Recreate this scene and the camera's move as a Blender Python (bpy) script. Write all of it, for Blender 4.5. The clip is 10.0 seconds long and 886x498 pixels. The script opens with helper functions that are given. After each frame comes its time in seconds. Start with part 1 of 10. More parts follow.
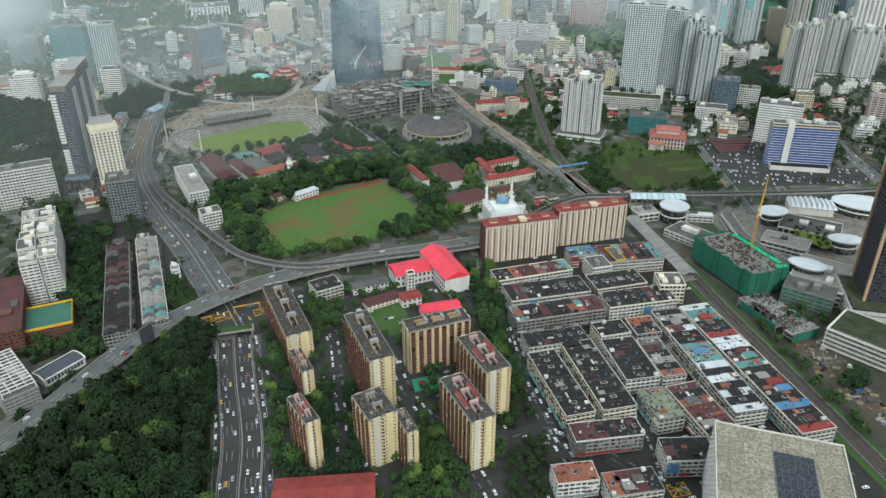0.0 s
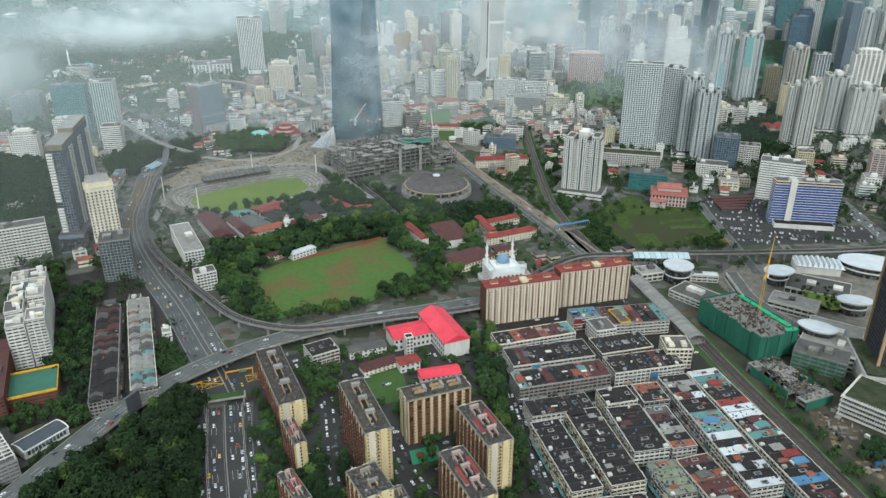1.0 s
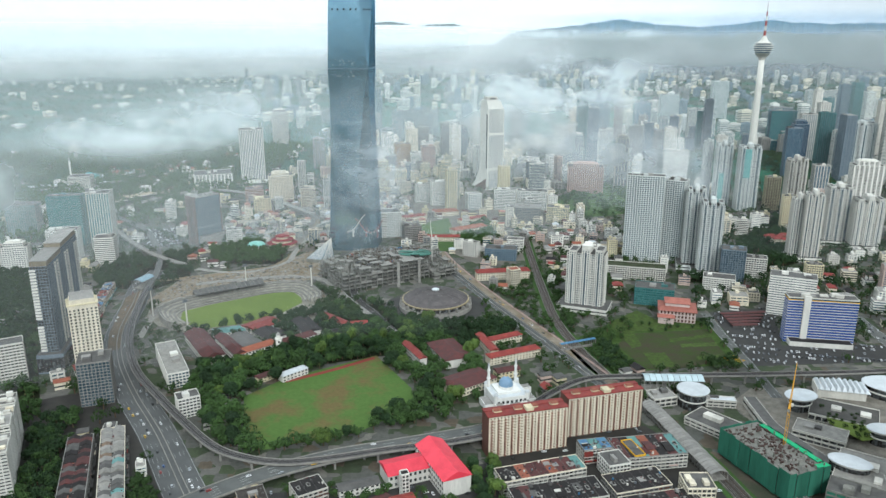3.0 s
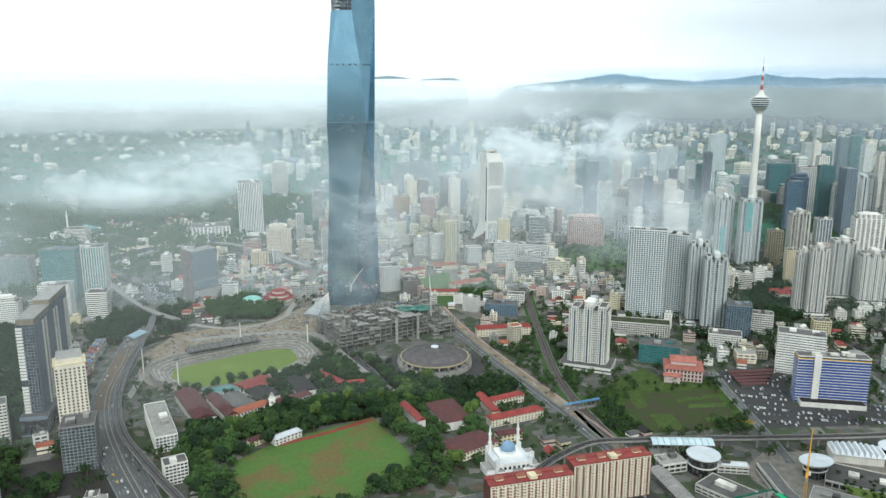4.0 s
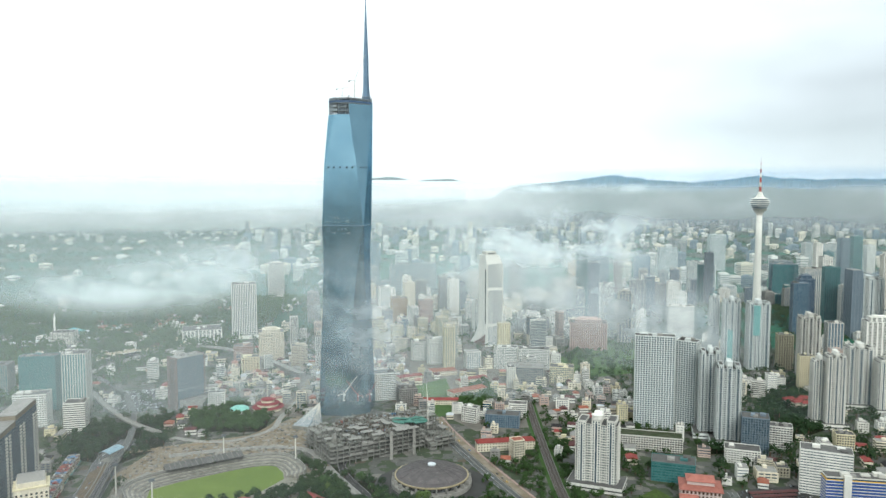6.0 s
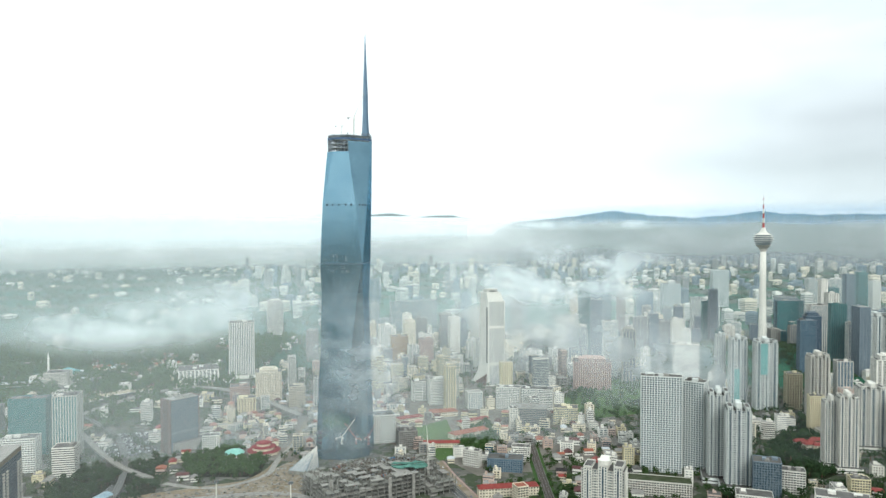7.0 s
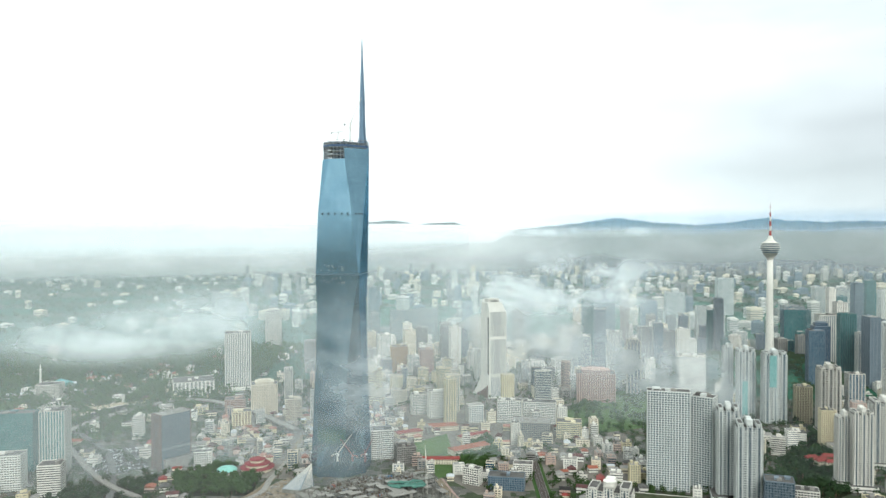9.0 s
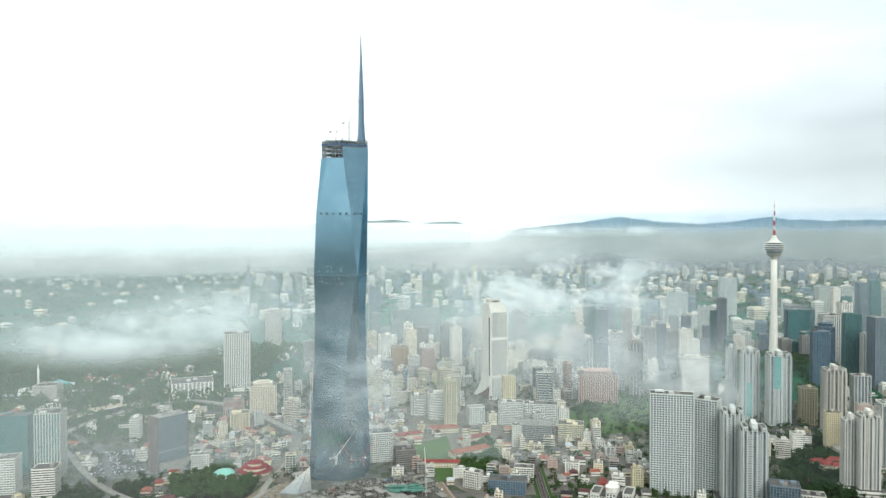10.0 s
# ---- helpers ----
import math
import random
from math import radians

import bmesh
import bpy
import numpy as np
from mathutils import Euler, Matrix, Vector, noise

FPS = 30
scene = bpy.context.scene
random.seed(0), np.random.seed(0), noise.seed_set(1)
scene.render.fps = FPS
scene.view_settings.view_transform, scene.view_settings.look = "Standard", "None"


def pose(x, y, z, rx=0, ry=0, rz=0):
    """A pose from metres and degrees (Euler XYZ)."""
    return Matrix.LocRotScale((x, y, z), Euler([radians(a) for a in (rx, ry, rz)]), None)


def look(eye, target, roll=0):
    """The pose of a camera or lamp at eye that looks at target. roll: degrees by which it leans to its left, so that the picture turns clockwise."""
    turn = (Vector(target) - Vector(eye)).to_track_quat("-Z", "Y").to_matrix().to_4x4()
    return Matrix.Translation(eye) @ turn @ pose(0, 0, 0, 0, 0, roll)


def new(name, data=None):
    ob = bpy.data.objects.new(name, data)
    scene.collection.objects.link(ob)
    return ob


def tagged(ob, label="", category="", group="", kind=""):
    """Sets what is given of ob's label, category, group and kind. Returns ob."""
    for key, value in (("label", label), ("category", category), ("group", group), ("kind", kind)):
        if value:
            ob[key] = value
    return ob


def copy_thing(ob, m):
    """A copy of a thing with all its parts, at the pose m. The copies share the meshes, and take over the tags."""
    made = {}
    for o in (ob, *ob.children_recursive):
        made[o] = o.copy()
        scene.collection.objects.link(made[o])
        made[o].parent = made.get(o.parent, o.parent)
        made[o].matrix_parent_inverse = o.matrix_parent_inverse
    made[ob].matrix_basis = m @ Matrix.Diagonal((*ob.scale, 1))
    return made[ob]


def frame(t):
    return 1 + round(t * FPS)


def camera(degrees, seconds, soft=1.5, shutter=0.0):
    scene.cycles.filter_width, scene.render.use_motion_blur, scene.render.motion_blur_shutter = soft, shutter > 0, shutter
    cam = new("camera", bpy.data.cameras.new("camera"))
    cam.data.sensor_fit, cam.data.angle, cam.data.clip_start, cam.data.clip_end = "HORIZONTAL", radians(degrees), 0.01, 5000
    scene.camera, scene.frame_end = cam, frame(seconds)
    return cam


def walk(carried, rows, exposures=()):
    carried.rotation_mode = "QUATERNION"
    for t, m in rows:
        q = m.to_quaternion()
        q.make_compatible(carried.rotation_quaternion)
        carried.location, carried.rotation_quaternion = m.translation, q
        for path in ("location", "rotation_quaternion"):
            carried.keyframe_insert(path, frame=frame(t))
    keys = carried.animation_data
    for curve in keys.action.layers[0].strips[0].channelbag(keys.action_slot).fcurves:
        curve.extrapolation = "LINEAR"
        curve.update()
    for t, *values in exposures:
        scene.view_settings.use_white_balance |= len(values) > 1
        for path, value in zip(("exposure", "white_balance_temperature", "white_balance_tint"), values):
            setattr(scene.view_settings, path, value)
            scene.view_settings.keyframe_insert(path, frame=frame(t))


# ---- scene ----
cam = camera(62.4, 10.0)
PATH = [
    (0, (3.71, -8.33, 350.03), (3.75, 79.93, 303.02), -0.02),
    (0.5, (4.02, 1.08, 350.53), (4.09, 90.91, 306.59), -0.02),
    (1, (4.33, 10.60, 351.04), (4.37, 101.94, 310.33), -0.03),
    (1.5, (4.64, 20.32, 351.57), (4.68, 113.06, 314.17), -0.03),
    (2, (4.89, 30.35, 352.24), (4.92, 124.36, 318.15), -0.03),
    (2.5, (5.04, 40.69, 353.10), (5.07, 135.82, 322.26), -0.00),
    (4, (5.01, 71.72, 356.14), (5.17, 169.51, 335.25), 0.06),
    (4.5, (5.26, 82.44, 357.40), (5.48, 180.88, 339.80), 0.08),
    (5, (5.62, 93.32, 358.57), (5.86, 192.30, 344.28), 0.08),
    (5.5, (6.19, 104.32, 359.63), (6.45, 203.72, 348.64), 0.06),
    (6, (6.85, 115.19, 360.69), (7.13, 214.89, 353.00), 0.06),
    (7.5, (8.91, 145.65, 364.36), (9.00, 245.63, 362.42), -0.14),
    (8, (10.13, 154.59, 365.45), (10.15, 254.57, 363.57), -0.07),
    (8.5, (11.49, 163.31, 366.56), (11.42, 263.29, 364.70), -0.11),
    (9, (12.97, 171.61, 367.68), (12.79, 271.59, 365.77), -0.13),
    (9.5, (14.54, 179.57, 368.78), (14.21, 279.55, 366.79), -0.12),
    (10, (16.14, 187.36, 369.87), (15.67, 287.33, 367.79), -0.14),
]
walk(cam, [(t, look(eye, target, roll)) for t, eye, target, roll in PATH],
     exposures=[(0.0, 0.08, 5720, 4), (2.5, 0.15, 5720, 6), (5.0, 0.24, 5860, 4), (10.0, 0.25, 6060, 4)])


# ---- world, sun and large light ----
world = bpy.data.worlds.new("sky")
scene.world = world
world.use_nodes = True
SUN_ELEVATION, SUN_TURN = radians(38), radians(166)


def build_sky():
    nt = world.node_tree
    out = nt.nodes["Background"]
    sky = nt.nodes.new("ShaderNodeTexSky")
    sky.sky_type, sky.sun_disc = "NISHITA", False
    sky.sun_elevation, sky.sun_rotation = SUN_ELEVATION, SUN_TURN
    sky.air_density, sky.dust_density = 1.0, 3.0
    dim = nt.nodes.new("ShaderNodeVectorMath")
    dim.operation = "SCALE"
    dim.inputs["Scale"].default_value = 0.12
    nt.links.new(sky.outputs[0], dim.inputs[0])
    coord = nt.nodes.new("ShaderNodeTexCoord")
    stretch = nt.nodes.new("ShaderNodeMapping")
    stretch.inputs["Scale"].default_value = (1.2, 1.2, 4.0)
    nt.links.new(coord.outputs["Generated"], stretch.inputs[0])
    clouds = nt.nodes.new("ShaderNodeTexNoise")
    clouds.inputs["Scale"].default_value, clouds.inputs["Detail"].default_value = 1.7, 5
    nt.links.new(stretch.outputs[0], clouds.inputs["Vector"])
    # thick bright stratus with thinner grey-blue patches on the eastern side
    axis = nt.nodes.new("ShaderNodeSeparateXYZ")
    nt.links.new(coord.outputs["Generated"], axis.inputs[0])
    side = nt.nodes.new("ShaderNodeMapRange")
    side.inputs[1].default_value, side.inputs[2].default_value = 0.1, 0.6
    side.inputs[3].default_value, side.inputs[4].default_value = 0.0, 0.52
    nt.links.new(axis.outputs[0], side.inputs[0])
    thin = nt.nodes.new("ShaderNodeMath")
    thin.operation = "ADD"
    nt.links.new(clouds.outputs[0], thin.inputs[0])
    nt.links.new(side.outputs[0], thin.inputs[1])
    ramp = nt.nodes.new("ShaderNodeValToRGB")
    ramp.color_ramp.elements[0].position, ramp.color_ramp.elements[0].color = 0.5, (1.2, 1.23, 1.22, 1)
    ramp.color_ramp.elements[1].position, ramp.color_ramp.elements[1].color = 1.05, (0.64, 0.66, 0.66, 1)
    nt.links.new(thin.outputs[0], ramp.inputs[0])
    mix = nt.nodes.new("ShaderNodeMixRGB")
    mix.inputs[0].default_value = 0.95
    nt.links.new(dim.outputs[0], mix.inputs[1])
    nt.links.new(ramp.outputs[0], mix.inputs[2])
    # an overcast sky is brightest overhead
    climb = nt.nodes.new("ShaderNodeMapRange")
    climb.inputs[1].default_value, climb.inputs[2].default_value = 0.1, 0.9
    climb.inputs[3].default_value, climb.inputs[4].default_value = 1.0, 1.0
    nt.links.new(axis.outputs[2], climb.inputs[0])
    nt.links.new(mix.outputs[0], out.inputs[0])
    nt.links.new(climb.outputs[0], out.inputs[1])


build_sky()
sun = new("sun", bpy.data.lights.new("sun", "SUN"))
sun.data.energy, sun.data.angle, sun.data.color = 2.1, radians(22), (1.0, 0.96, 0.9)
sun.rotation_euler = (radians(90) - SUN_ELEVATION, 0, radians(180) - SUN_TURN)


# ---- materials ----
def lin(code):
    """A colour from six hexadecimal digits, as linear values."""
    v = [int(code[i:i + 2], 16) / 255 for i in (0, 2, 4)]
    return tuple(c / 12.92 if c <= 0.04045 else ((c + 0.055) / 1.055) ** 2.4 for c in v) + (1,)


MATS = {}


def surface(name, code, rough=0.8, metal=0.0, stain=0.3, scale=0.12, grain=2.0, streak=False, second=None, bump=0.15, per_thing=0.12, spec=0.3):
    """A painted, mineral or metal surface: broad stains, fine grain, optional streaks that run down, and a slight difference from thing to thing."""
    if name in MATS:
        return MATS[name]
    m = bpy.data.materials.new(name)
    m.use_nodes = True
    nt = m.node_tree
    bsdf = nt.nodes["Principled BSDF"]
    coord = nt.nodes.new("ShaderNodeTexCoord")
    info = nt.nodes.new("ShaderNodeObjectInfo")
    shift = nt.nodes.new("ShaderNodeVectorMath")
    shift.operation = "MULTIPLY_ADD"
    shift.inputs[1].default_value = (1, 1, 0.15 if streak else 1)
    spread = nt.nodes.new("ShaderNodeMath")
    spread.operation = "MULTIPLY"
    spread.inputs[1].default_value = 90
    nt.links.new(info.outputs["Random"], spread.inputs[0])
    nt.links.new(coord.outputs["Object"], shift.inputs[0])
    nt.links.new(spread.outputs[0], shift.inputs[2])
    broad = nt.nodes.new("ShaderNodeTexNoise")
    broad.inputs["Scale"].default_value, broad.inputs["Detail"].default_value = scale, 6
    broad.inputs["Roughness"].default_value = 0.65
    fine = nt.nodes.new("ShaderNodeTexNoise")
    fine.inputs["Scale"].default_value, fine.inputs["Detail"].default_value = grain, 3
    nt.links.new(shift.outputs[0], broad.inputs["Vector"])
    nt.links.new(shift.outputs[0], fine.inputs["Vector"])
    ramp = nt.nodes.new("ShaderNodeValToRGB")
    ramp.color_ramp.elements[0].position, ramp.color_ramp.elements[1].position = 0.34, 0.66
    base = lin(code)
    other = lin(second) if second else tuple(c * (1 - stain) for c in base[:3]) + (1,)
    ramp.color_ramp.elements[0].color, ramp.color_ramp.elements[1].color = other, base
    nt.links.new(broad.outputs[0], ramp.inputs[0])
    vary = nt.nodes.new("ShaderNodeHueSaturation")
    span = nt.nodes.new("ShaderNodeMapRange")
    span.inputs[3].default_value, span.inputs[4].default_value = 1 - per_thing, 1 + per_thing
    nt.links.new(info.outputs["Random"], span.inputs[0])
    nt.links.new(span.outputs[0], vary.inputs["Value"])
    nt.links.new(ramp.outputs[0], vary.inputs["Color"])
    speck = nt.nodes.new("ShaderNodeMixRGB")
    speck.blend_type = "MULTIPLY"
    speck.inputs[0].default_value = 0.35
    nt.links.new(vary.outputs[0], speck.inputs[1])
    nt.links.new(fine.outputs[0], speck.inputs[2])
    lift = nt.nodes.new("ShaderNodeVectorMath")
    lift.operation = "SCALE"
    lift.inputs["Scale"].default_value = 1.2
    nt.links.new(speck.outputs[0], lift.inputs[0])
    nt.links.new(lift.outputs[0], bsdf.inputs["Base Color"])
    bsdf.inputs["Roughness"].default_value, bsdf.inputs["Metallic"].default_value = rough, metal
    bsdf.inputs["Specular IOR Level"].default_value = spec
    if bump:
        relief = nt.nodes.new("ShaderNodeBump")
        relief.inputs["Strength"].default_value, relief.inputs["Distance"].default_value = bump, 0.3
        nt.links.new(fine.outputs[0], relief.inputs["Height"])
        nt.links.new(relief.outputs[0], bsdf.inputs["Normal"])
    MATS[name] = m
    return m


def glazing(name, code, rough=0.12, metal=0.0, cell=(1.6, 1.6, 3.3), lightness=0.5, curtain="8A9090", spec=0.6):
    """Window glass seen from outside: dark rooms behind, some with pale curtains, pane by pane."""
    if name in MATS:
        return MATS[name]
    m = bpy.data.materials.new(name)
    m.use_nodes = True
    nt = m.node_tree
    bsdf = nt.nodes["Principled BSDF"]
    coord = nt.nodes.new("ShaderNodeTexCoord")
    snap = nt.nodes.new("ShaderNodeVectorMath")
    snap.operation = "SNAP"
    snap.inputs[1].default_value = cell
    nt.links.new(coord.outputs["Object"], snap.inputs[0])
    pick = nt.nodes.new("ShaderNodeTexWhiteNoise")
    nt.links.new(snap.outputs[0], pick.inputs["Vector"])
    ramp = nt.nodes.new("ShaderNodeValToRGB")
    ramp.color_ramp.elements[0].position, ramp.color_ramp.elements[0].color = 0.35, lin(code)
    ramp.color_ramp.elements[1].position, ramp.color_ramp.elements[1].color = 1.0, tuple(a + (b - a) * lightness for a, b in zip(lin(code), lin(curtain)))
    nt.links.new(pick.outputs["Value"], ramp.inputs[0])
    nt.links.new(ramp.outputs[0], bsdf.inputs["Base Color"])
    bsdf.inputs["Roughness"].default_value, bsdf.inputs["Metallic"].default_value = rough, metal
    bsdf.inputs["Specular IOR Level"].default_value = spec
    MATS[name] = m
    return m


WHITE = surface("white_paint", "DAD7CC", streak=True, stain=0.22)
WHITE_B = surface("grey_white_paint", "CCC8BC", streak=True, stain=0.25)
# white paint of far towers, with the haze's cool cast put into its colour
COOL = surface("cool_white_paint", "CFD2CC", streak=True, stain=0.22)
CREAM = surface("cream_paint", "D4C9A6", streak=True, stain=0.28)
CREAM_F = surface("yellow_cream_paint", "D8C898", streak=True, stain=0.3, second="BEAA82")
CREAM_B = surface("pale_cream_paint", "DAD0B8", streak=True, stain=0.25)
YELLOW_P = surface("yellow_paint", "D9A825", streak=True, stain=0.2)
TAN = surface("tan_render", "AE9470", streak=True, stain=0.3)
PINK = surface("pink_render", "B39A8E", streak=True, stain=0.25)
RUST = surface("red_brown_render", "66463A", streak=True, stain=0.3)
GREY = surface("grey_render", "928F88", streak=True, stain=0.28)
DARK = surface("dark_grey_cladding", "707C84", streak=True, stain=0.2, rough=0.6)
BLUE_P = surface("blue_panel", "294A8E", stain=0.15, rough=0.5)
TEAL_P = surface("teal_panel", "456F6C", stain=0.2, rough=0.5)
CONCRETE = surface("concrete", "8E8B83", stain=0.35, scale=0.2)
RAW = surface("raw_concrete", "7E7D74", stain=0.45, scale=0.15)
ROOF_DARK = surface("dark_roof_felt", "2B2725", stain=0.4, second="1E1C1B", scale=0.08)
ROOF_GREY = surface("grey_roof_felt", "5E5C58", stain=0.4, scale=0.1)
ROOF_PALE = surface("pale_roof_sheet", "8E8B84", stain=0.3, scale=0.1, rough=0.6)
ROOF_BROWN = surface("brown_roof_tiles", "5B3431", second="44302E", scale=0.15)
ROOF_RED = surface("red_roof_sheet", "86382F", second="6C2C28", scale=0.15, rough=0.6)
ROOF_PINK = surface("bright_red_roof_sheet", "D4404E", second="C03644", scale=0.1, rough=0.5)
ROOF_ORANGE = surface("orange_roof_tiles", "8C5642", second="764636", scale=0.2)
ROOF_BLUE = surface("blue_roof_sheet", "426688", second="557E98", scale=0.15, rough=0.5)
ROOF_TEAL = surface("turquoise_roof_sheet", "5E8782", second="4F726E", scale=0.15, rough=0.5)
ROOF_GREEN = surface("green_roof_sheet", "54695A", second="6D8A72", scale=0.12, rough=0.6)
ROOF_WHITE = surface("white_roof_sheet", "C4C8C8", stain=0.18, rough=0.5)
STEEL = surface("grey_steel", "7C8286", rough=0.45, metal=0.6, stain=0.2)
YELLOW_STEEL = surface("yellow_painted_steel", "C8952A", rough=0.5, stain=0.2)
BLUE_STEEL = surface("blue_hoarding", "35607E", rough=0.5, stain=0.2)
NET = surface("green_safety_net", "336B56", second="265644", scale=0.08, grain=0.8, streak=True, bump=0.4, rough=0.9)
NET_TOP = surface("bright_green_net", "36A06C", stain=0.2, rough=0.9)
TIMBER = surface("formwork_timber", "6E5840", stain=0.4, scale=0.4)
ASPHALT = surface("asphalt", "333230", second="3C3B38", scale=0.05, grain=1.0, rough=0.9)
ROAD_OLD = surface("pale_worn_asphalt", "413F3C", second="353432", scale=0.05, rough=0.9)
DECK = surface("pale_concrete_deck", "62635F", second="545552", scale=0.06, rough=0.9)
PAVING = surface("paving", "55534E", second="45433F", scale=0.06, rough=0.9)
LINE = surface("white_road_paint", "A6A6A2", stain=0.2, rough=0.7)
LINE_Y = surface("yellow_road_paint", "C99A22", stain=0.2, rough=0.7)
BALLAST = surface("rail_ballast", "4C423A", second="3A3630", scale=0.2)
RAIL = surface("rail_steel", "8A8684", rough=0.4, metal=0.7)
EARTH = surface("bare_earth", "7E6C54", second="66604C", scale=0.04, grain=0.5)
GRASS = surface("mown_grass", "4C6234", second="415530", scale=0.03, grain=0.6, rough=0.95, spec=0.1)
PITCH = surface("stadium_turf", "647238", second="586832", scale=0.02, grain=0.5, rough=0.95, spec=0.1)
PLANTED = surface("planted_roof", "2E3A22", second="4A4A3C", scale=0.12, grain=0.8, rough=0.95, spec=0.1)
LAWN = surface("rough_grass", "42562E", second="38502A", scale=0.05, grain=0.6, rough=0.95, spec=0.1)
TRACK = surface("red_running_track", "7C3A30", stain=0.2)
COURT = surface("green_court", "3C8A62", stain=0.15)
LEAF = surface("leaves", "3C5228", second="26371B", scale=0.3, grain=1.5, per_thing=0.3, rough=0.8, spec=0.2, bump=0)
LEAF_B = surface("dark_leaves", "2A3D22", second="1C2C17", scale=0.3, grain=1.5, per_thing=0.3, rough=0.8, spec=0.2, bump=0)
# darker leaf copy, with the cloud shade over the forest put into its colour
LEAF_D = surface("deep_leaves", "2E4220", second="1A2812", scale=0.3, grain=1.5, per_thing=0.3, rough=0.8, spec=0.2, bump=0)
LEAF_C = surface("light_leaves", "56682E", second="3C4F26", scale=0.3, grain=1.5, per_thing=0.3, rough=0.8, spec=0.2, bump=0)
LEAF_F = surface("forest_leaves", "24341A", second="152010", scale=0.3, grain=1.5, per_thing=0.3, rough=0.8, spec=0.15, bump=0)
BARK = surface("bark", "5A4A3A", stain=0.3, scale=1.0)
RUBBER = surface("tyre_rubber", "1C1C1C", stain=0.1, rough=0.9)
G_DARK = glazing("dark_windows", "272625", lightness=0.35, spec=0.4)
G_WARM = glazing("brown_windows", "3E2622", lightness=0.4, curtain="8E7464")
G_COOL = glazing("blue_grey_windows", "384A52", lightness=0.35, curtain="8C9C9E", spec=0.5)
G_BLUE = glazing("blue_windows", "2A4658", lightness=0.3, curtain="7F9CA8")
G_GREY = glazing("grey_windows", "34454E", lightness=0.35, spec=0.4)
G_TEAL = glazing("teal_windows", "2C5C5C", lightness=0.35, curtain="6FA09C")
G_DEEP = glazing("deep_blue_windows", "20364A", lightness=0.3, curtain="4A6478")
SOLAR = glazing("solar_cells", "151C26", lightness=0.15, cell=(1.1, 1.1, 9))
G_SLAB = glazing("slab_windows", "44392F", lightness=0.4, curtain="8A8072", spec=0.3)


def plots_material():
    """City ground: a patchwork of yards, asphalt, pale concrete and grass."""
    m = bpy.data.materials.new("city_ground")
    m.use_nodes = True
    nt = m.node_tree
    bsdf = nt.nodes["Principled BSDF"]
    coord = nt.nodes.new("ShaderNodeTexCoord")
    cells = nt.nodes.new("ShaderNodeTexVoronoi")
    cells.inputs["Scale"].default_value = 0.08
    cells.distance = "CHEBYCHEV"
    nt.links.new(coord.outputs["Object"], cells.inputs["Vector"])
    axes = nt.nodes.new("ShaderNodeSeparateColor")
    nt.links.new(cells.outputs["Color"], axes.inputs[0])
    ramp = nt.nodes.new("ShaderNodeValToRGB")
    ramp.color_ramp.interpolation = "CONSTANT"
    ramp.color_ramp.elements[0].position, ramp.color_ramp.elements[0].color = 0.0, lin("3C4432")
    ramp.color_ramp.elements[1].position, ramp.color_ramp.elements[1].color = 0.28, lin("52524C")
    for place, code in ((0.55, "5E5C56"), (0.68, "404834"), (0.88, "6A675F"), (0.96, "544C40")):
        ramp.color_ramp.elements.new(place).color = lin(code)
    nt.links.new(axes.outputs[0], ramp.inputs[0])
    stain = nt.nodes.new("ShaderNodeTexNoise")
    stain.inputs["Scale"].default_value, stain.inputs["Detail"].default_value, stain.inputs["Roughness"].default_value = 0.16, 9, 0.85
    nt.links.new(coord.outputs["Object"], stain.inputs["Vector"])
    mix = nt.nodes.new("ShaderNodeMixRGB")
    mix.blend_type = "OVERLAY"
    mix.inputs[0].default_value = 0.9
    nt.links.new(ramp.outputs[0], mix.inputs[1])
    nt.links.new(stain.outputs[0], mix.inputs[2])
    nt.links.new(mix.outputs[0], bsdf.inputs["Base Color"])
    bsdf.inputs["Roughness"].default_value = 0.95
    bsdf.inputs["Specular IOR Level"].default_value = 0.2
    return m
ROOF_FLAT = surface("weathered_flat_roof", "4C463E", second="2E2A27", scale=0.25, grain=1.0)
ROAD_PALE = surface("pale_road", "5C5D5B", second="4E4F4D", scale=0.05, rough=0.9)
SITE = surface("churned_site_ground", "8A8172", second="6B5E48", scale=0.06, grain=0.5)



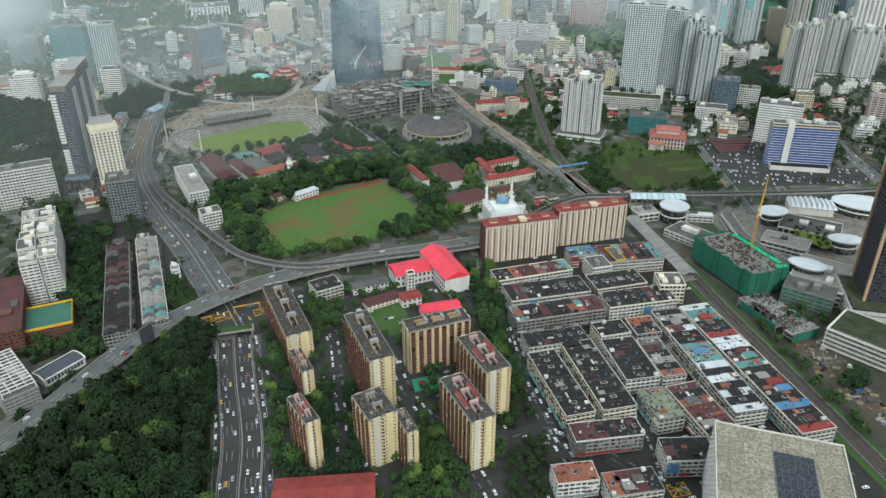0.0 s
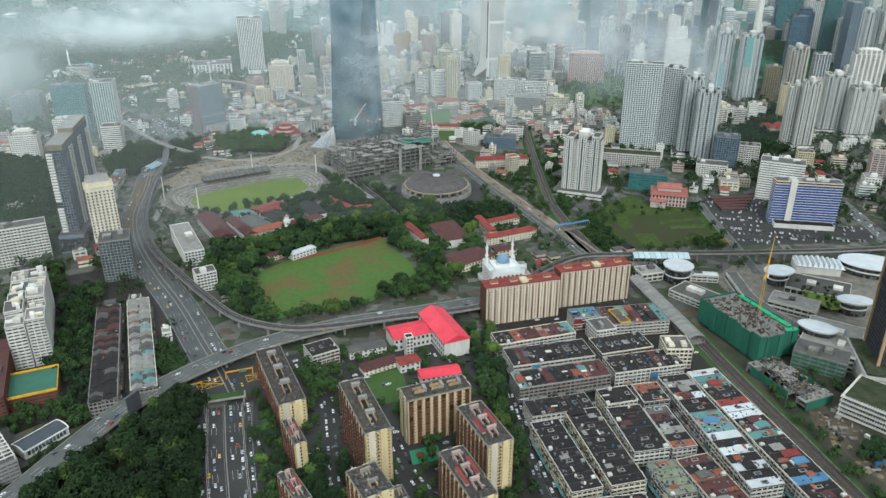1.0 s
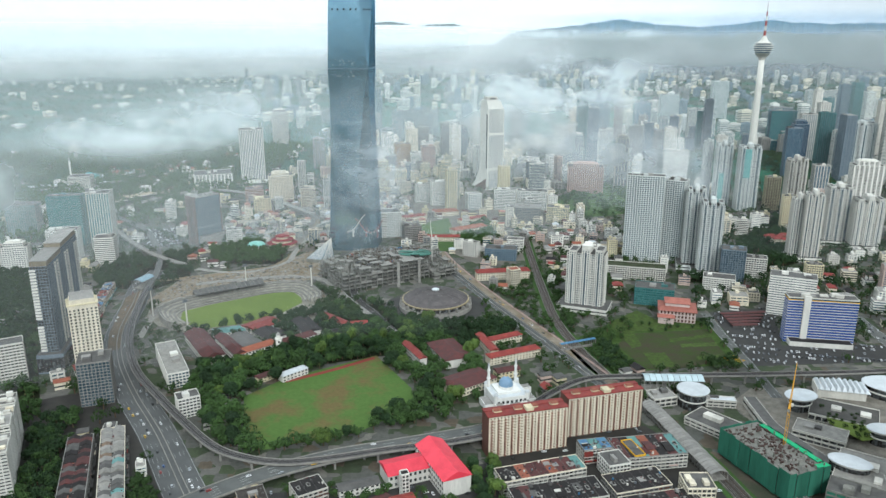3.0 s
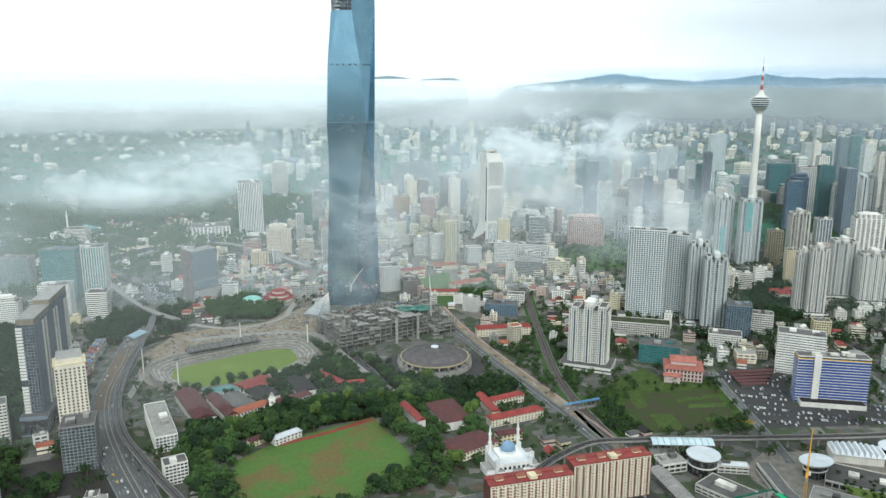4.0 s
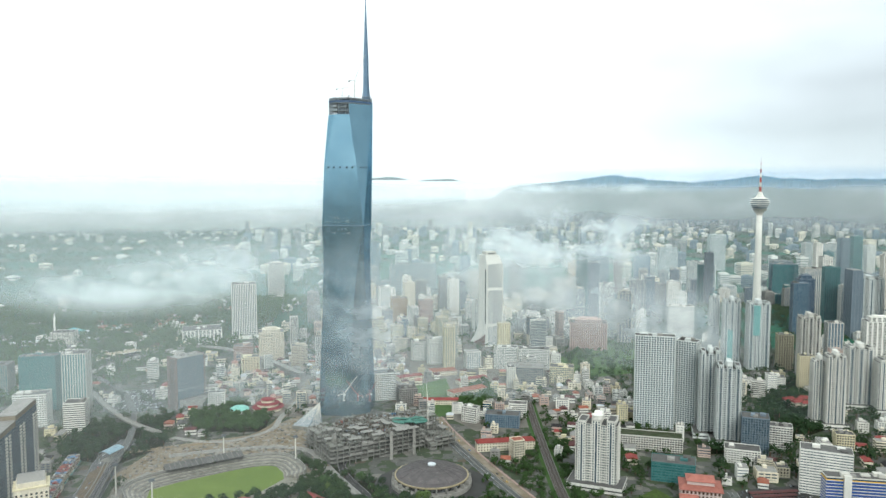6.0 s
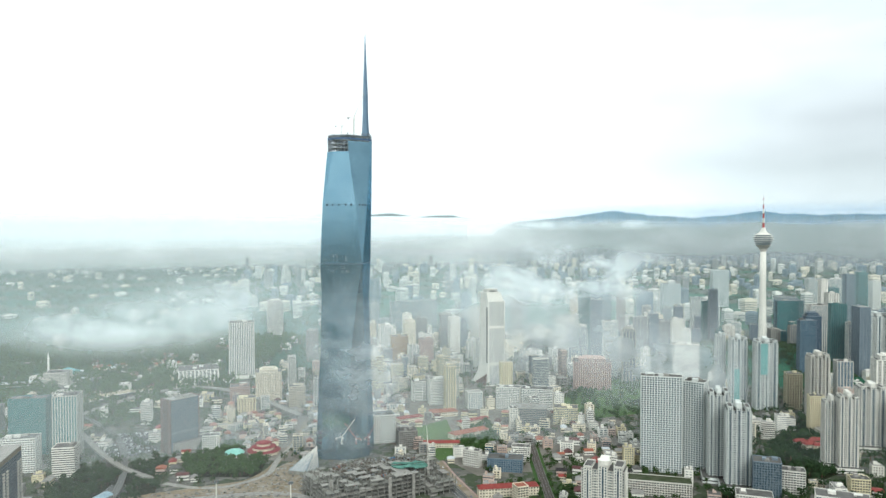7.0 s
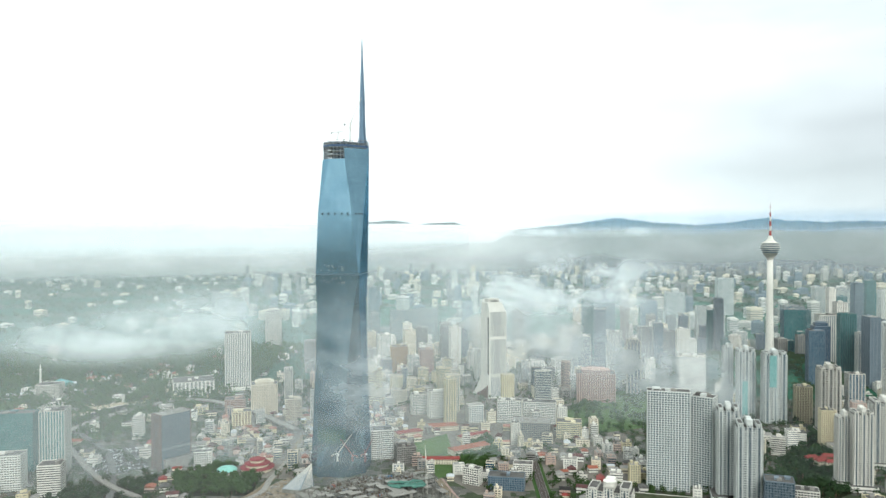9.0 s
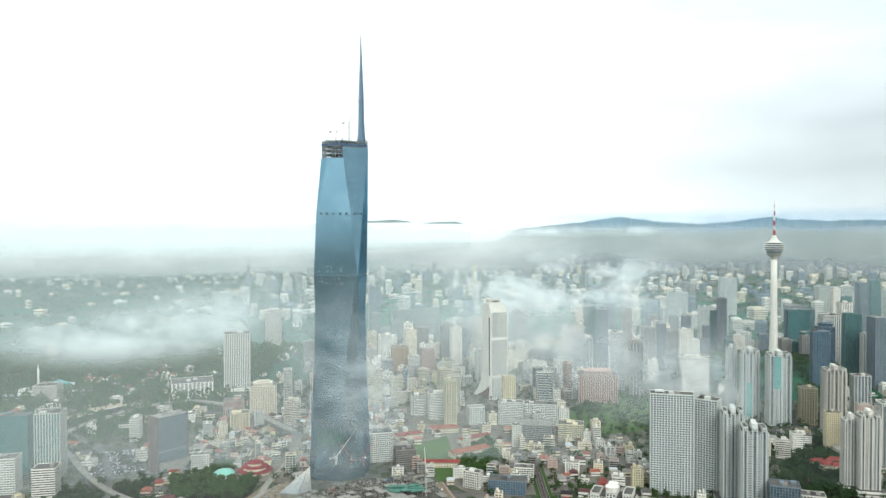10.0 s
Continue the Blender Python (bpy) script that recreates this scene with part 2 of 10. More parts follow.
# ---- building tools ----
class Bag:
    """Vertices and faces of one mesh, gathered from simple solids."""

    def __init__(self):
        self.v, self.f = [], []

    def box(self, x, y, z, w, d, h, rz=0.0):
        """A box centred at x, y that stands on z."""
        c, s = math.cos(radians(rz)), math.sin(radians(rz))
        k = len(self.v)
        for zz in (z, z + h):
            for a, b in ((-1, -1), (1, -1), (1, 1), (-1, 1)):
                px, py = a * w / 2, b * d / 2
                self.v.append((x + px * c - py * s, y + px * s + py * c, zz))
        self.f += [(k + 3, k + 2, k + 1, k), (k + 4, k + 5, k + 6, k + 7), (k, k + 1, k + 5, k + 4), (k + 1, k + 2, k + 6, k + 5), (k + 2, k + 3, k + 7, k + 6), (k + 3, k, k + 4, k + 7)]
        return self

    def prism(self, poly, z, h, top=None):
        """An upright prism over a polygon (counter-clockwise); top: another polygon of as many corners for its upper side."""
        k, n = len(self.v), len(poly)
        self.v += [(p[0], p[1], z) for p in poly] + [(p[0], p[1], z + h) for p in (top or poly)]
        self.f += [tuple(range(k + n - 1, k - 1, -1)), tuple(range(k + n, k + 2 * n))]
        self.f += [(k + i, k + (i + 1) % n, k + n + (i + 1) % n, k + n + i) for i in range(n)]
        return self

    def loft(self, rings):
        """One skin through closed rings of (polygon, height), capped at both ends."""
        k, n = len(self.v), len(rings[0][0])
        for poly, z in rings:
            self.v += [(p[0], p[1], z) for p in poly]
        for j in range(len(rings) - 1):
            q = k + j * n
            self.f += [(q + i, q + (i + 1) % n, q + n + (i + 1) % n, q + n + i) for i in range(n)]
        e = k + (len(rings) - 1) * n
        self.f += [tuple(range(k + n - 1, k - 1, -1)), tuple(range(e, e + n))]
        return self

    def extrude(self, profile, x1, x2):
        """A profile of (y, z) corners, drawn out along x."""
        k, n = len(self.v), len(profile)
        self.v += [(x1, a, b) for a, b in profile] + [(x2, a, b) for a, b in profile]
        self.f += [tuple(range(k, k + n)), tuple(range(k + 2 * n - 1, k + n - 1, -1))]
        self.f += [(k + n + i, k + n + (i + 1) % n, k + (i + 1) % n, k + i) for i in range(n)]
        return self

    def cyl(self, x, y, z, r, h, n=12, r2=None):
        ring = lambda q: [(x + q * math.cos(6.28319 * i / n), y + q * math.sin(6.28319 * i / n)) for i in range(n)]
        return self.prism(ring(r), z, h, ring(r if r2 is None else r2))

    def gable(self, x, y, z, w, d, h, over=0.6, hip=0.0):
        """A pitched roof with its ridge along x; hip: how far the ridge stops short of the ends."""
        k = len(self.v)
        a, b = w / 2 + over, d / 2 + over
        self.v += [(x - a, y - b, z), (x + a, y - b, z), (x + a, y + b, z), (x - a, y + b, z), (x - a + hip, y, z + h), (x + a - hip, y, z + h)]
        self.v += [(x - a, y - b, z - 0.3), (x + a, y - b, z - 0.3), (x + a, y + b, z - 0.3), (x - a, y + b, z - 0.3)]
        self.f += [(k, k + 1, k + 5, k + 4), (k + 2, k + 3, k + 4, k + 5), (k + 3, k, k + 4), (k + 1, k + 2, k + 5)]
        self.f += [(k + 9, k + 8, k + 7, k + 6), (k + 6, k + 7, k + 1, k), (k + 7, k + 8, k + 2, k + 1), (k + 8, k + 9, k + 3, k + 2), (k + 9, k + 6, k, k + 3)]
        return self

    def bar(self, a, b, t):
        """A square bar from point a to point b."""
        a, b = Vector(a), Vector(b)
        way = (b - a).normalized()
        u = way.cross(Vector((0, 0, 1)) if abs(way.z) < 0.9 else Vector((1, 0, 0))).normalized() * t / 2
        w = way.cross(u).normalized() * t / 2
        k = len(self.v)
        for p in (a, b):
            self.v += [tuple(p - u - w), tuple(p + u - w), tuple(p + u + w), tuple(p - u + w)]
        self.f += [(k + 3, k + 2, k + 1, k), (k + 4, k + 5, k + 6, k + 7), (k, k + 1, k + 5, k + 4), (k + 1, k + 2, k + 6, k + 5), (k + 2, k + 3, k + 7, k + 6), (k + 3, k, k + 4, k + 7)]
        return self

    def mesh(self, name, material, smooth=False):
        me = bpy.data.meshes.new(name)
        me.from_pydata(self.v, [], self.f)
        me.materials.append(material)
        if smooth:
            me.polygons.foreach_set("use_smooth", [True] * len(me.polygons))
        me.update()
        return me


def part(name, bag, material, parent=None, label="", kind="", smooth=False):
    """One mesh object, under a thing or a part."""
    ob = new(name, bag.mesh(name, material, smooth))
    ob.parent = parent
    return tagged(ob, label=label, kind=kind)


def thing(name, label, category, x, y, z=0.0, rz=0.0, group="", kind=""):
    ob = new(name)
    ob.matrix_basis = pose(x, y, z, 0, 0, rz)
    ob.empty_display_size = 2
    return tagged(ob, label, category, group, kind)


def settle(x, y):
    """The rim of the basin: far ground draws in and rises towards the hills. Gives x, y, z and the scale of what stands there."""
    dx, dy = x, y - 100.0
    far = math.hypot(dx, dy)
    if far < 2600:
        return x, y, 0.0, 1.0
    near = 2600 + 2200 * (1 - math.exp(-(far - 2600) / 2200))
    k = near / far
    return dx * k, 100 + dy * k, 366.0 * (1 - k), k


class Plots:
    """Circles of ground that are built on, sorted into squares."""

    def __init__(self):
        self.cells = {}

    def append(self, spot):
        x, y, r = spot
        for i in range(int((x - r) // 50), int((x + r) // 50) + 1):
            for j in range(int((y - r) // 50), int((y + r) // 50) + 1):
                self.cells.setdefault((i, j), []).append(spot)

    def free(self, x, y, r):
        for i in range(int((x - r) // 50), int((x + r) // 50) + 1):
            for j in range(int((y - r) // 50), int((y + r) // 50) + 1):
                if any((x - a) ** 2 + (y - b) ** 2 <= (r + q) ** 2 for a, b, q in self.cells.get((i, j), ())):
                    return False
        return True


TAKEN = Plots()
LAWNS = []


def take(x, y, w, d, rz=0.0):
    """Notes the ground that a thing covers, as circles."""
    r = min(w, d) / 2
    n = max(1, int(max(w, d) / max(2 * r, 1) + 0.5))
    for i in range(n):
        q = (i + 0.5) / n - 0.5
        px, py = (q * w, 0) if w > d else (0, q * d)
        c, s = math.cos(radians(rz)), math.sin(radians(rz))
        TAKEN.append((x + px * c - py * s, y + px * s + py * c, r * 1.15))


def is_free(x, y, r):
    return TAKEN.free(x, y, r) and not any(inside(x, y, lawn) for lawn in LAWNS)


def inside(x, y, poly):
    hit = False
    for (x1, y1), (x2, y2) in zip(poly, poly[1:] + poly[:1]):
        if (y1 > y) != (y2 > y) and x < (x2 - x1) * (y - y1) / (y2 - y1) + x1:
            hit = not hit
    return hit


def spread(poly, n, gap, seed):
    """Up to n places inside a polygon, at least gap apart."""
    rng = random.Random(seed)
    xs, ys = [p[0] for p in poly], [p[1] for p in poly]
    made, grid = [], {}
    for _ in range(n * 12):
        x, y = rng.uniform(min(xs), max(xs)), rng.uniform(min(ys), max(ys))
        k = (int(x // gap), int(y // gap))
        if not inside(x, y, poly) or any((x - a) ** 2 + (y - b) ** 2 < gap * gap for i in (-1, 0, 1) for j in (-1, 0, 1) for a, b in grid.get((k[0] + i, k[1] + j), ())):
            continue
        grid.setdefault(k, []).append((x, y))
        made.append((x, y))
        if len(made) == n:
            break
    return made


def smooth_line(points, step=8.0):
    """A smooth line through the points, as evenly spaced places."""
    pts = [Vector((*p, 0.0)[:3]) for p in points]
    pts = [2 * pts[0] - pts[1]] + pts + [2 * pts[-1] - pts[-2]]
    out = []
    for a, b, c, d in zip(pts, pts[1:], pts[2:], pts[3:]):
        n = max(2, int((c - b).length / step))
        for i in range(n):
            t = i / n
            out.append(0.5 * (2 * b + (c - a) * t + (2 * a - 5 * b + 4 * c - d) * t * t + (3 * b - a - 3 * c + d) * t ** 3))
    return out + [pts[-2]]


def sides(line, i):
    a, b = line[max(i - 1, 0)], line[min(i + 1, len(line) - 1)]
    way = Vector((b.x - a.x, b.y - a.y, 0)).normalized()
    return Vector((way.y, -way.x, 0))


def ribbon(bag, line, left, right, z, thick):
    """A band along a line, between two offsets from it (right is positive)."""
    k = len(bag.v)
    for i, p in enumerate(line):
        s = sides(line, i)
        a, b = p + s * left, p + s * right
        bag.v += [(a.x, a.y, p.z + z), (b.x, b.y, p.z + z), (b.x, b.y, p.z + z - thick), (a.x, a.y, p.z + z - thick)]
    for i in range(len(line) - 1):
        q = k + 4 * i
        bag.f += [(q, q + 1, q + 5, q + 4), (q + 1, q + 2, q + 6, q + 5), (q + 2, q + 3, q + 7, q + 6), (q + 3, q, q + 4, q + 7)]
    e = k + 4 * (len(line) - 1)
    bag.f += [(k + 3, k + 2, k + 1, k), (e, e + 1, e + 2, e + 3)]


def dashes(bag, line, offset, z, width=0.3, run=1, skip=1):
    for i in range(0, len(line) - run, run + skip):
        ribbon(bag, line[i:i + run + 1], offset - width / 2, offset + width / 2, z, 0.03)


# ---- kinds of buildings ----
def facade(root, w, d, h, wall, glass, fh=3.3, bay=3.6, band=1.2, pier=0.8, proud=0.45, x=0.0, y=0.0, z=0.0, names=("glazing", "floor_band", "pier")):
    """Storeys of recessed windows between proud floor bands and piers."""
    part(names[0], Bag().box(x, y, z, w - 2 * proud, d - 2 * proud, h - 0.3), glass, root)
    n = max(1, round(h / fh))
    if band:
        bag = Bag()
        for i in range(n + 1):
            zz = z + i * h / n
            bag.box(x, y, max(z, zz - band / 2), w - 0.06, d - 0.06, band if 0 < i < n else band / 2)
        part(names[1], bag, wall, root, kind="stuff")
    if pier:
        bag = Bag()
        for length, across, turned in ((w, d, False), (d, w, True)):
            m = max(1, round(length / bay))
            for i in range(m + 1):
                q = -length / 2 + pier / 2 + i * (length - pier) / m
                for side in (-1, 1):
                    r = side * (across / 2 - proud / 2)
                    if turned:
                        bag.box(x + r, y + q, z, proud, pier, h)
                    else:
                        bag.box(x + q, y + r, z, pier, proud, h)
        part(names[2], bag, wall, root, kind="stuff")


def rooftop(root, w, d, h, roof, wall, rng, units=3, parapet=1.2, trim=None):
    part("roof", Bag().box(0, 0, h, w - 0.2, d - 0.2, 0.35), roof, root)
    if parapet:
        bag = Bag()
        for s in (-1, 1):
            bag.box(0, s * (d / 2 - 0.2), h, w, 0.4, parapet)
            bag.box(s * (w / 2 - 0.2), 0, h, 0.4, d - 0.8, parapet)
        part("parapet", bag, trim or wall, root)
    for i in range(units):
        a, b = min(9, rng.uniform(0.12, 0.3) * w), min(9, rng.uniform(0.2, 0.45) * d)
        part("plant_room", Bag().box(rng.uniform(-0.33, 0.33) * w, rng.uniform(-0.22, 0.22) * d, h + 0.36, a, b, rng.uniform(1.8, 4.2)), rng.choice((wall, wall, GREY, ROOF_GREY)), root)


def tower(name, label, x, y, w, d, h, rz, wall, glass, fh=3.3, bay=3.6, band=1.2, pier=0.8, proud=0.45, roof=None, units=3, parapet=1.2, z=0.0, cat="building", group="", podium=0.0, setback=0.0, trim=None):
    """An upright block with storeys; podium: how far a lower block reaches out; setback: the height of a narrower top."""
    rng = random.Random(int(x * 7 + y * 13))
    x, y, lift, k = settle(x, y)
    w, d, h, z, fh, bay = w * k, d * k, h * k, z + lift, fh * max(k, 0.7), bay * max(k, 0.7)
    root = thing(name, label, cat, x, y, z, rz, group)
    facade(root, w, d, h, wall, glass, fh, bay, band, pier, proud)
    rooftop(root, w, d, h, roof or ROOF_GREY, wall, rng, 0 if setback else units, parapet, trim)
    if setback:
        facade(root, w * 0.72, d * 0.72, setback, wall, glass, fh, bay, band, pier, proud, z=h + 0.4, names=("upper_glazing", "upper_floor_band", "upper_pier"))
        part("top_roof", Bag().box(0, 0, h + setback + 0.45, w * 0.5, d * 0.5, 3), wall, root)
    if podium:
        part("podium", Bag().box(0, 0, 0, w + 2 * podium, d + 2 * podium, 9), wall, root)
        part("podium_roof", Bag().box(0, 0, 9.05, w + 2 * podium - 1, d + 2 * podium - 1, 0.3), ROOF_GREY, root)
    take(x, y, w + 2 * podium, d + 2 * podium, rz)
    return root


class Quarter:
    """Far blocks of a quarter, joined by material, each still with its storeys, piers and roof."""

    def __init__(self):
        self.bags = {}

    def bag(self, name, mat):
        return self.bags.setdefault((name, mat.name), (Bag(), mat))[0]

    def block(self, x, y, w, d, h, rz, wall, glass, roof, rng):
        x, y, z, k = settle(x, y)
        w, d, h = w * k, d * k, h * k
        self.bag("glazing", glass).box(x, y, z, w - 0.8, d - 0.8, h - 0.3, rz)
        walls = self.bag("walls", wall)
        n = max(2, round(h / (3.5 * max(k, 0.8))))
        thick = h / n * rng.choice((0.45, 0.55, 0.7))
        for i in range(n + 1):
            walls.box(x, y, z + i * h / n - (thick / 2 if i else 0), w - 0.05, d - 0.05, thick, rz)
        c, s = math.cos(radians(rz)), math.sin(radians(rz))
        if rng.random() < 0.7:
            for length, across, turned in ((w, d, False), (d, w, True)):
                m = max(2, round(length / rng.choice((4, 6, 9))))
                for i in range(m + 1):
                    q = -length / 2 + 0.6 + i * (length - 1.2) / m
                    for side in (-1, 1):
                        u, v = (side * (across / 2 - 0.2), q) if turned else (q, side * (across / 2 - 0.2))
                        walls.box(x + u * c - v * s, y + u * s + v * c, z, 1.5, 1.5, h, rz)
        self.bag("roofs", roof).box(x, y, z + h + thick / 2, w - 1, d - 1, 0.4, rz)
        for _ in range(rng.choice((1, 2, 2))):
            u, v = rng.uniform(-0.25, 0.25) * w, rng.uniform(-0.25, 0.25) * d
            walls.box(x + u * c - v * s, y + u * s + v * c, z + h, w * rng.uniform(0.15, 0.35), d * rng.uniform(0.2, 0.4), rng.uniform(2.5, 6) * k, rz)
        TAKEN.append((x, y, max(w, d) * 0.55))

    def house(self, x, y, w, d, h, rz, wall, roof, rng):
        self.bag("walls", wall).box(x, y, 0, w, d, h, rz)
        bag = Bag().gable(0, 0, h + 0.3, w, d, rng.uniform(1.5, 3.5), 0.7, rng.choice((0, 3)))
        c, s = math.cos(radians(rz)), math.sin(radians(rz))
        out = self.bag("roofs", roof)
        k = len(out.v)
        out.v += [(x + a * c - b * s, y + a * s + b * c, q) for a, b, q in bag.v]
        out.f += [tuple(i + k for i in f) for f in bag.f]
        self.bag("glazing", G_DARK).box(x, y, h * 0.35, w + 0.1, d + 0.1, h * 0.22, rz)
        TAKEN.append((x, y, max(w, d) * 0.55))

    def finish(self, name, label):
        root = thing(name, label, "city", 0, 0, 0, 0, kind="stuff")
        for (part_name, _), (bag, mat) in self.bags.items():
            part(part_name, bag, mat, root, kind="stuff")


def house(name, label, x, y, w, d, h, rz, wall, roof, rise=3.0, hip=0.0, storeys=2, z=0.0, cat="building", group=""):
    """A low building with a pitched roof and a row of windows in each storey."""
    if d > w:
        w, d, rz = d, w, rz + 90
    root = thing(name, label, cat, x, y, z, rz, group)
    part("wall", Bag().box(0, 0, 0, w, d, h), wall, root)
    bag = Bag()
    for s in range(storeys):
        zz = (s + 0.35) * h / storeys
        n = max(2, int(w / 4))
        for i in range(n):
            q = -w / 2 + (i + 0.5) * w / n
            for side in (-1, 1):
                bag.box(q, side * d / 2, zz, w / n * 0.5, 0.16, h / storeys * 0.45)
    part("window", bag, G_DARK, root, kind="stuff")
    part("roof", Bag().gable(0, 0, h + 0.3, w, d, rise, 0.8, hip), roof, root)
    take(x, y, w, d, rz)
    return root




def shop_row(label, x, y, w, d, h, rz, roofs, seed, unit=8.0, wall=None, pitched=False):
    """A terrace of shophouses: each unit has its own roof, some with a light well or an added sheet roof."""
    rng = random.Random(seed)
    wall = wall or rng.choice((WHITE_B, WHITE_B, WHITE, CREAM_B, GREY, WHITE_B))
    if d > w:
        w, d, rz = d, w, rz + 90
    root = thing("shophouse_terrace", label, "shophouses", x, y, 0, rz, "shophouse terraces")
    facade(root, w, d, h, wall or WHITE_B, G_DARK, 3.5, unit / 2, 1.15, 0.55, 0.6)
    n = max(2, round(w / unit))
    u = w / n
    for i in range(n):
        q = -w / 2 + (i + 0.5) * u
        for s in (-1, 1):
            if rng.random() < 0.45:
                tone = rng.choice((CREAM_B, PINK, ROOF_TEAL, TAN, ROOF_GREY, WHITE, ROOF_RED, ROOF_BLUE, DARK, GREY, ROOF_GREEN))
                low = rng.choice((3.4, 3.4, 6.9))
                part("shop_front", Bag().box(q, s * (d / 2 + 0.12), low, u - 0.5, 0.3, rng.uniform(1.2, h - low - 0.5)) if rng.random() < 0.4 else Bag().box(q, s * (d / 2 + 0.5), 3.2, u - 0.4, 1.3, 0.5), tone, root)
        mat = rng.choice(roofs)
        rise = rng.uniform(0.2, 1.5)
        if pitched:
            for s in (-1, 1):
                part("unit_roof", Bag().gable(q, s * d * 0.24, h + 0.05 + rng.uniform(0, 0.8), u - 0.2, d * 0.46, rng.uniform(1.2, 2.4), 0.2), mat if rng.random() < 0.7 else rng.choice(roofs), root)
            continue
        part("unit_roof", Bag().box(q, 0, h + 0.05, u - 0.25, d - 0.7, 0.3 + rise * 0.3), mat, root)
        top = h + 0.35 + rise * 0.3
        kind = rng.random()
        if kind < 0.42:
            well = Bag().box(q, 0, top, u * 0.34, d * 0.2, 0.5)
            ob = part("light_well", well, ROOF_PALE, root)
            part("well_roof", Bag().box(q, 0, top + 0.5, u * 0.22, d * 0.13, 0.06), ROOF_DARK, ob)
        elif kind < 0.6:
            part("sheet_roof", Bag().gable(q + rng.uniform(-1, 1), rng.uniform(-0.2, 0.2) * d, top + 0.9, u * 0.8, d * rng.uniform(0.2, 0.5), rng.uniform(0.3, 1.2), 0.2), rng.choice(roofs), root)
            part("lean_to", Bag().box(q, 0, top, u * 0.6, d * 0.2, 0.7), WHITE_B, root)
        if rng.random() < 0.6:
            part("water_tank", Bag().cyl(q + rng.uniform(-0.3, 0.3) * u, rng.uniform(-0.4, 0.4) * d, top, 0.8, 1.6, 8), rng.choice((STEEL, BLUE_STEEL, WHITE_B)), root)
        if rng.random() < 0.45:
            part("stair_head", Bag().box(q - u * 0.3, rng.choice((-1, 1)) * d * 0.38, top, u * 0.3, d * 0.12, rng.uniform(1.0, 2.0)), rng.choice((WHITE_B, ROOF_GREY, GREY)), root)
    for mat, many in ((ROOF_PALE, 1), (ROOF_BROWN, 1), (ROOF_GREY, 2), (ROOF_DARK, 3)):
        litter = Bag()
        for _ in range(n * many):
            litter.box(rng.uniform(-0.48, 0.48) * w, rng.uniform(-0.46, 0.46) * d, h + 0.3, rng.uniform(0.4, 2.0), rng.uniform(0.4, 1.6), rng.uniform(0.5, 1.0), rng.choice((0, 0, 90, 20)))
        part("roof_clutter", litter, mat, root, kind="stuff")
    sheets = Bag()
    for _ in range(n):
        if rng.random() < 0.35:
            sheets.box(rng.uniform(-0.46, 0.46) * w, rng.uniform(-0.3, 0.3) * d, h + 0.75, rng.uniform(1.5, u * 0.8), rng.uniform(2, d * 0.4), 0.12, rng.uniform(-3, 3))
    part("patched_sheet", sheets, rng.choice((ROOF_BROWN, ROOF_GREY, ROOF_ORANGE, ROOF_PALE)), root, "patched and rusty roof sheets", kind="stuff")
    awnings = Bag()
    for i in range(n):
        for s in (-1, 1):
            if rng.random() < 0.7:
                awnings.box(-w / 2 + (i + 0.5) * u, s * (d / 2 + 1.1), 3.0, u * rng.uniform(0.7, 0.98), 2.4, 0.25)
    part("awning", awnings, rng.choice((ROOF_PALE, ROOF_TEAL, ROOF_RED, ROOF_GREY)), root, kind="stuff")
    rim = Bag()
    for s in (-1, 1):
        rim.box(0, s * (d / 2 - 0.2), h, w, 0.4, 1.0).box(s * (w / 2 - 0.2), 0, h, 0.4, d - 0.8, 1.0)
    part("parapet", rim, rng.choice((WHITE_B, GREY, CREAM_B)), root)
    boxes = Bag()
    for _ in range(n * 11):
        boxes.box(rng.uniform(-0.48, 0.48) * w, rng.choice((-1, 1)) * (d / 2 + 0.2), rng.choice((4.2, 7.7, 8.4, 11.0)), rng.uniform(0.8, 2.4), 0.6, rng.uniform(0.5, 1.1))
    part("wall_unit", boxes, rng.choice((ROOF_GREY, ROOF_PALE, RUST)), root, "cooling units and awnings on the wall", kind="stuff")
    walls = Bag()
    for i in range(n + 1):
        walls.box(-w / 2 + i * u, 0, h, 0.25, d, rng.uniform(0.5, 0.9))
    part("party_wall", walls, ROOF_GREY, root, kind="stuff")
    take(x, y, w, d, rz)
    return root


# ---- trees ----
def crown_bag(bag, cx, cy, cz, r, rng, n=70, flat=0.75, fine=1.0):
    """Many small leaf clumps, spread through an uneven crown."""
    lumps = [(Vector((rng.uniform(-0.55, 0.55), rng.uniform(-0.55, 0.55), rng.uniform(-0.3, 0.5) * flat)) * r, rng.uniform(0.4, 0.62) * r) for _ in range(7)]
    for _ in range(n):
        o, q = rng.choice(lumps)
        way = Vector((rng.gauss(0, 1), rng.gauss(0, 1), rng.gauss(0.35, 0.9))).normalized()
        p = Vector((cx, cy, cz)) + o + way * q * rng.uniform(0.75, 1.08)
        s = r * rng.uniform(0.17, 0.32) * fine
        u = way.cross(Vector((rng.gauss(0, 1), rng.gauss(0, 1), rng.gauss(0, 1)))).normalized()
        w = way.cross(u)
        k = len(bag.v)
        tip = p + way * s * 0.5
        bag.v += [tuple(p + u * s), tuple(p + (w * 0.9 - u * 0.4) * s), tuple(p - (w * 0.9 + u * 0.5) * s), tuple(tip)]
        bag.f += [(k, k + 1, k + 3), (k + 1, k + 2, k + 3), (k + 2, k, k + 3)]


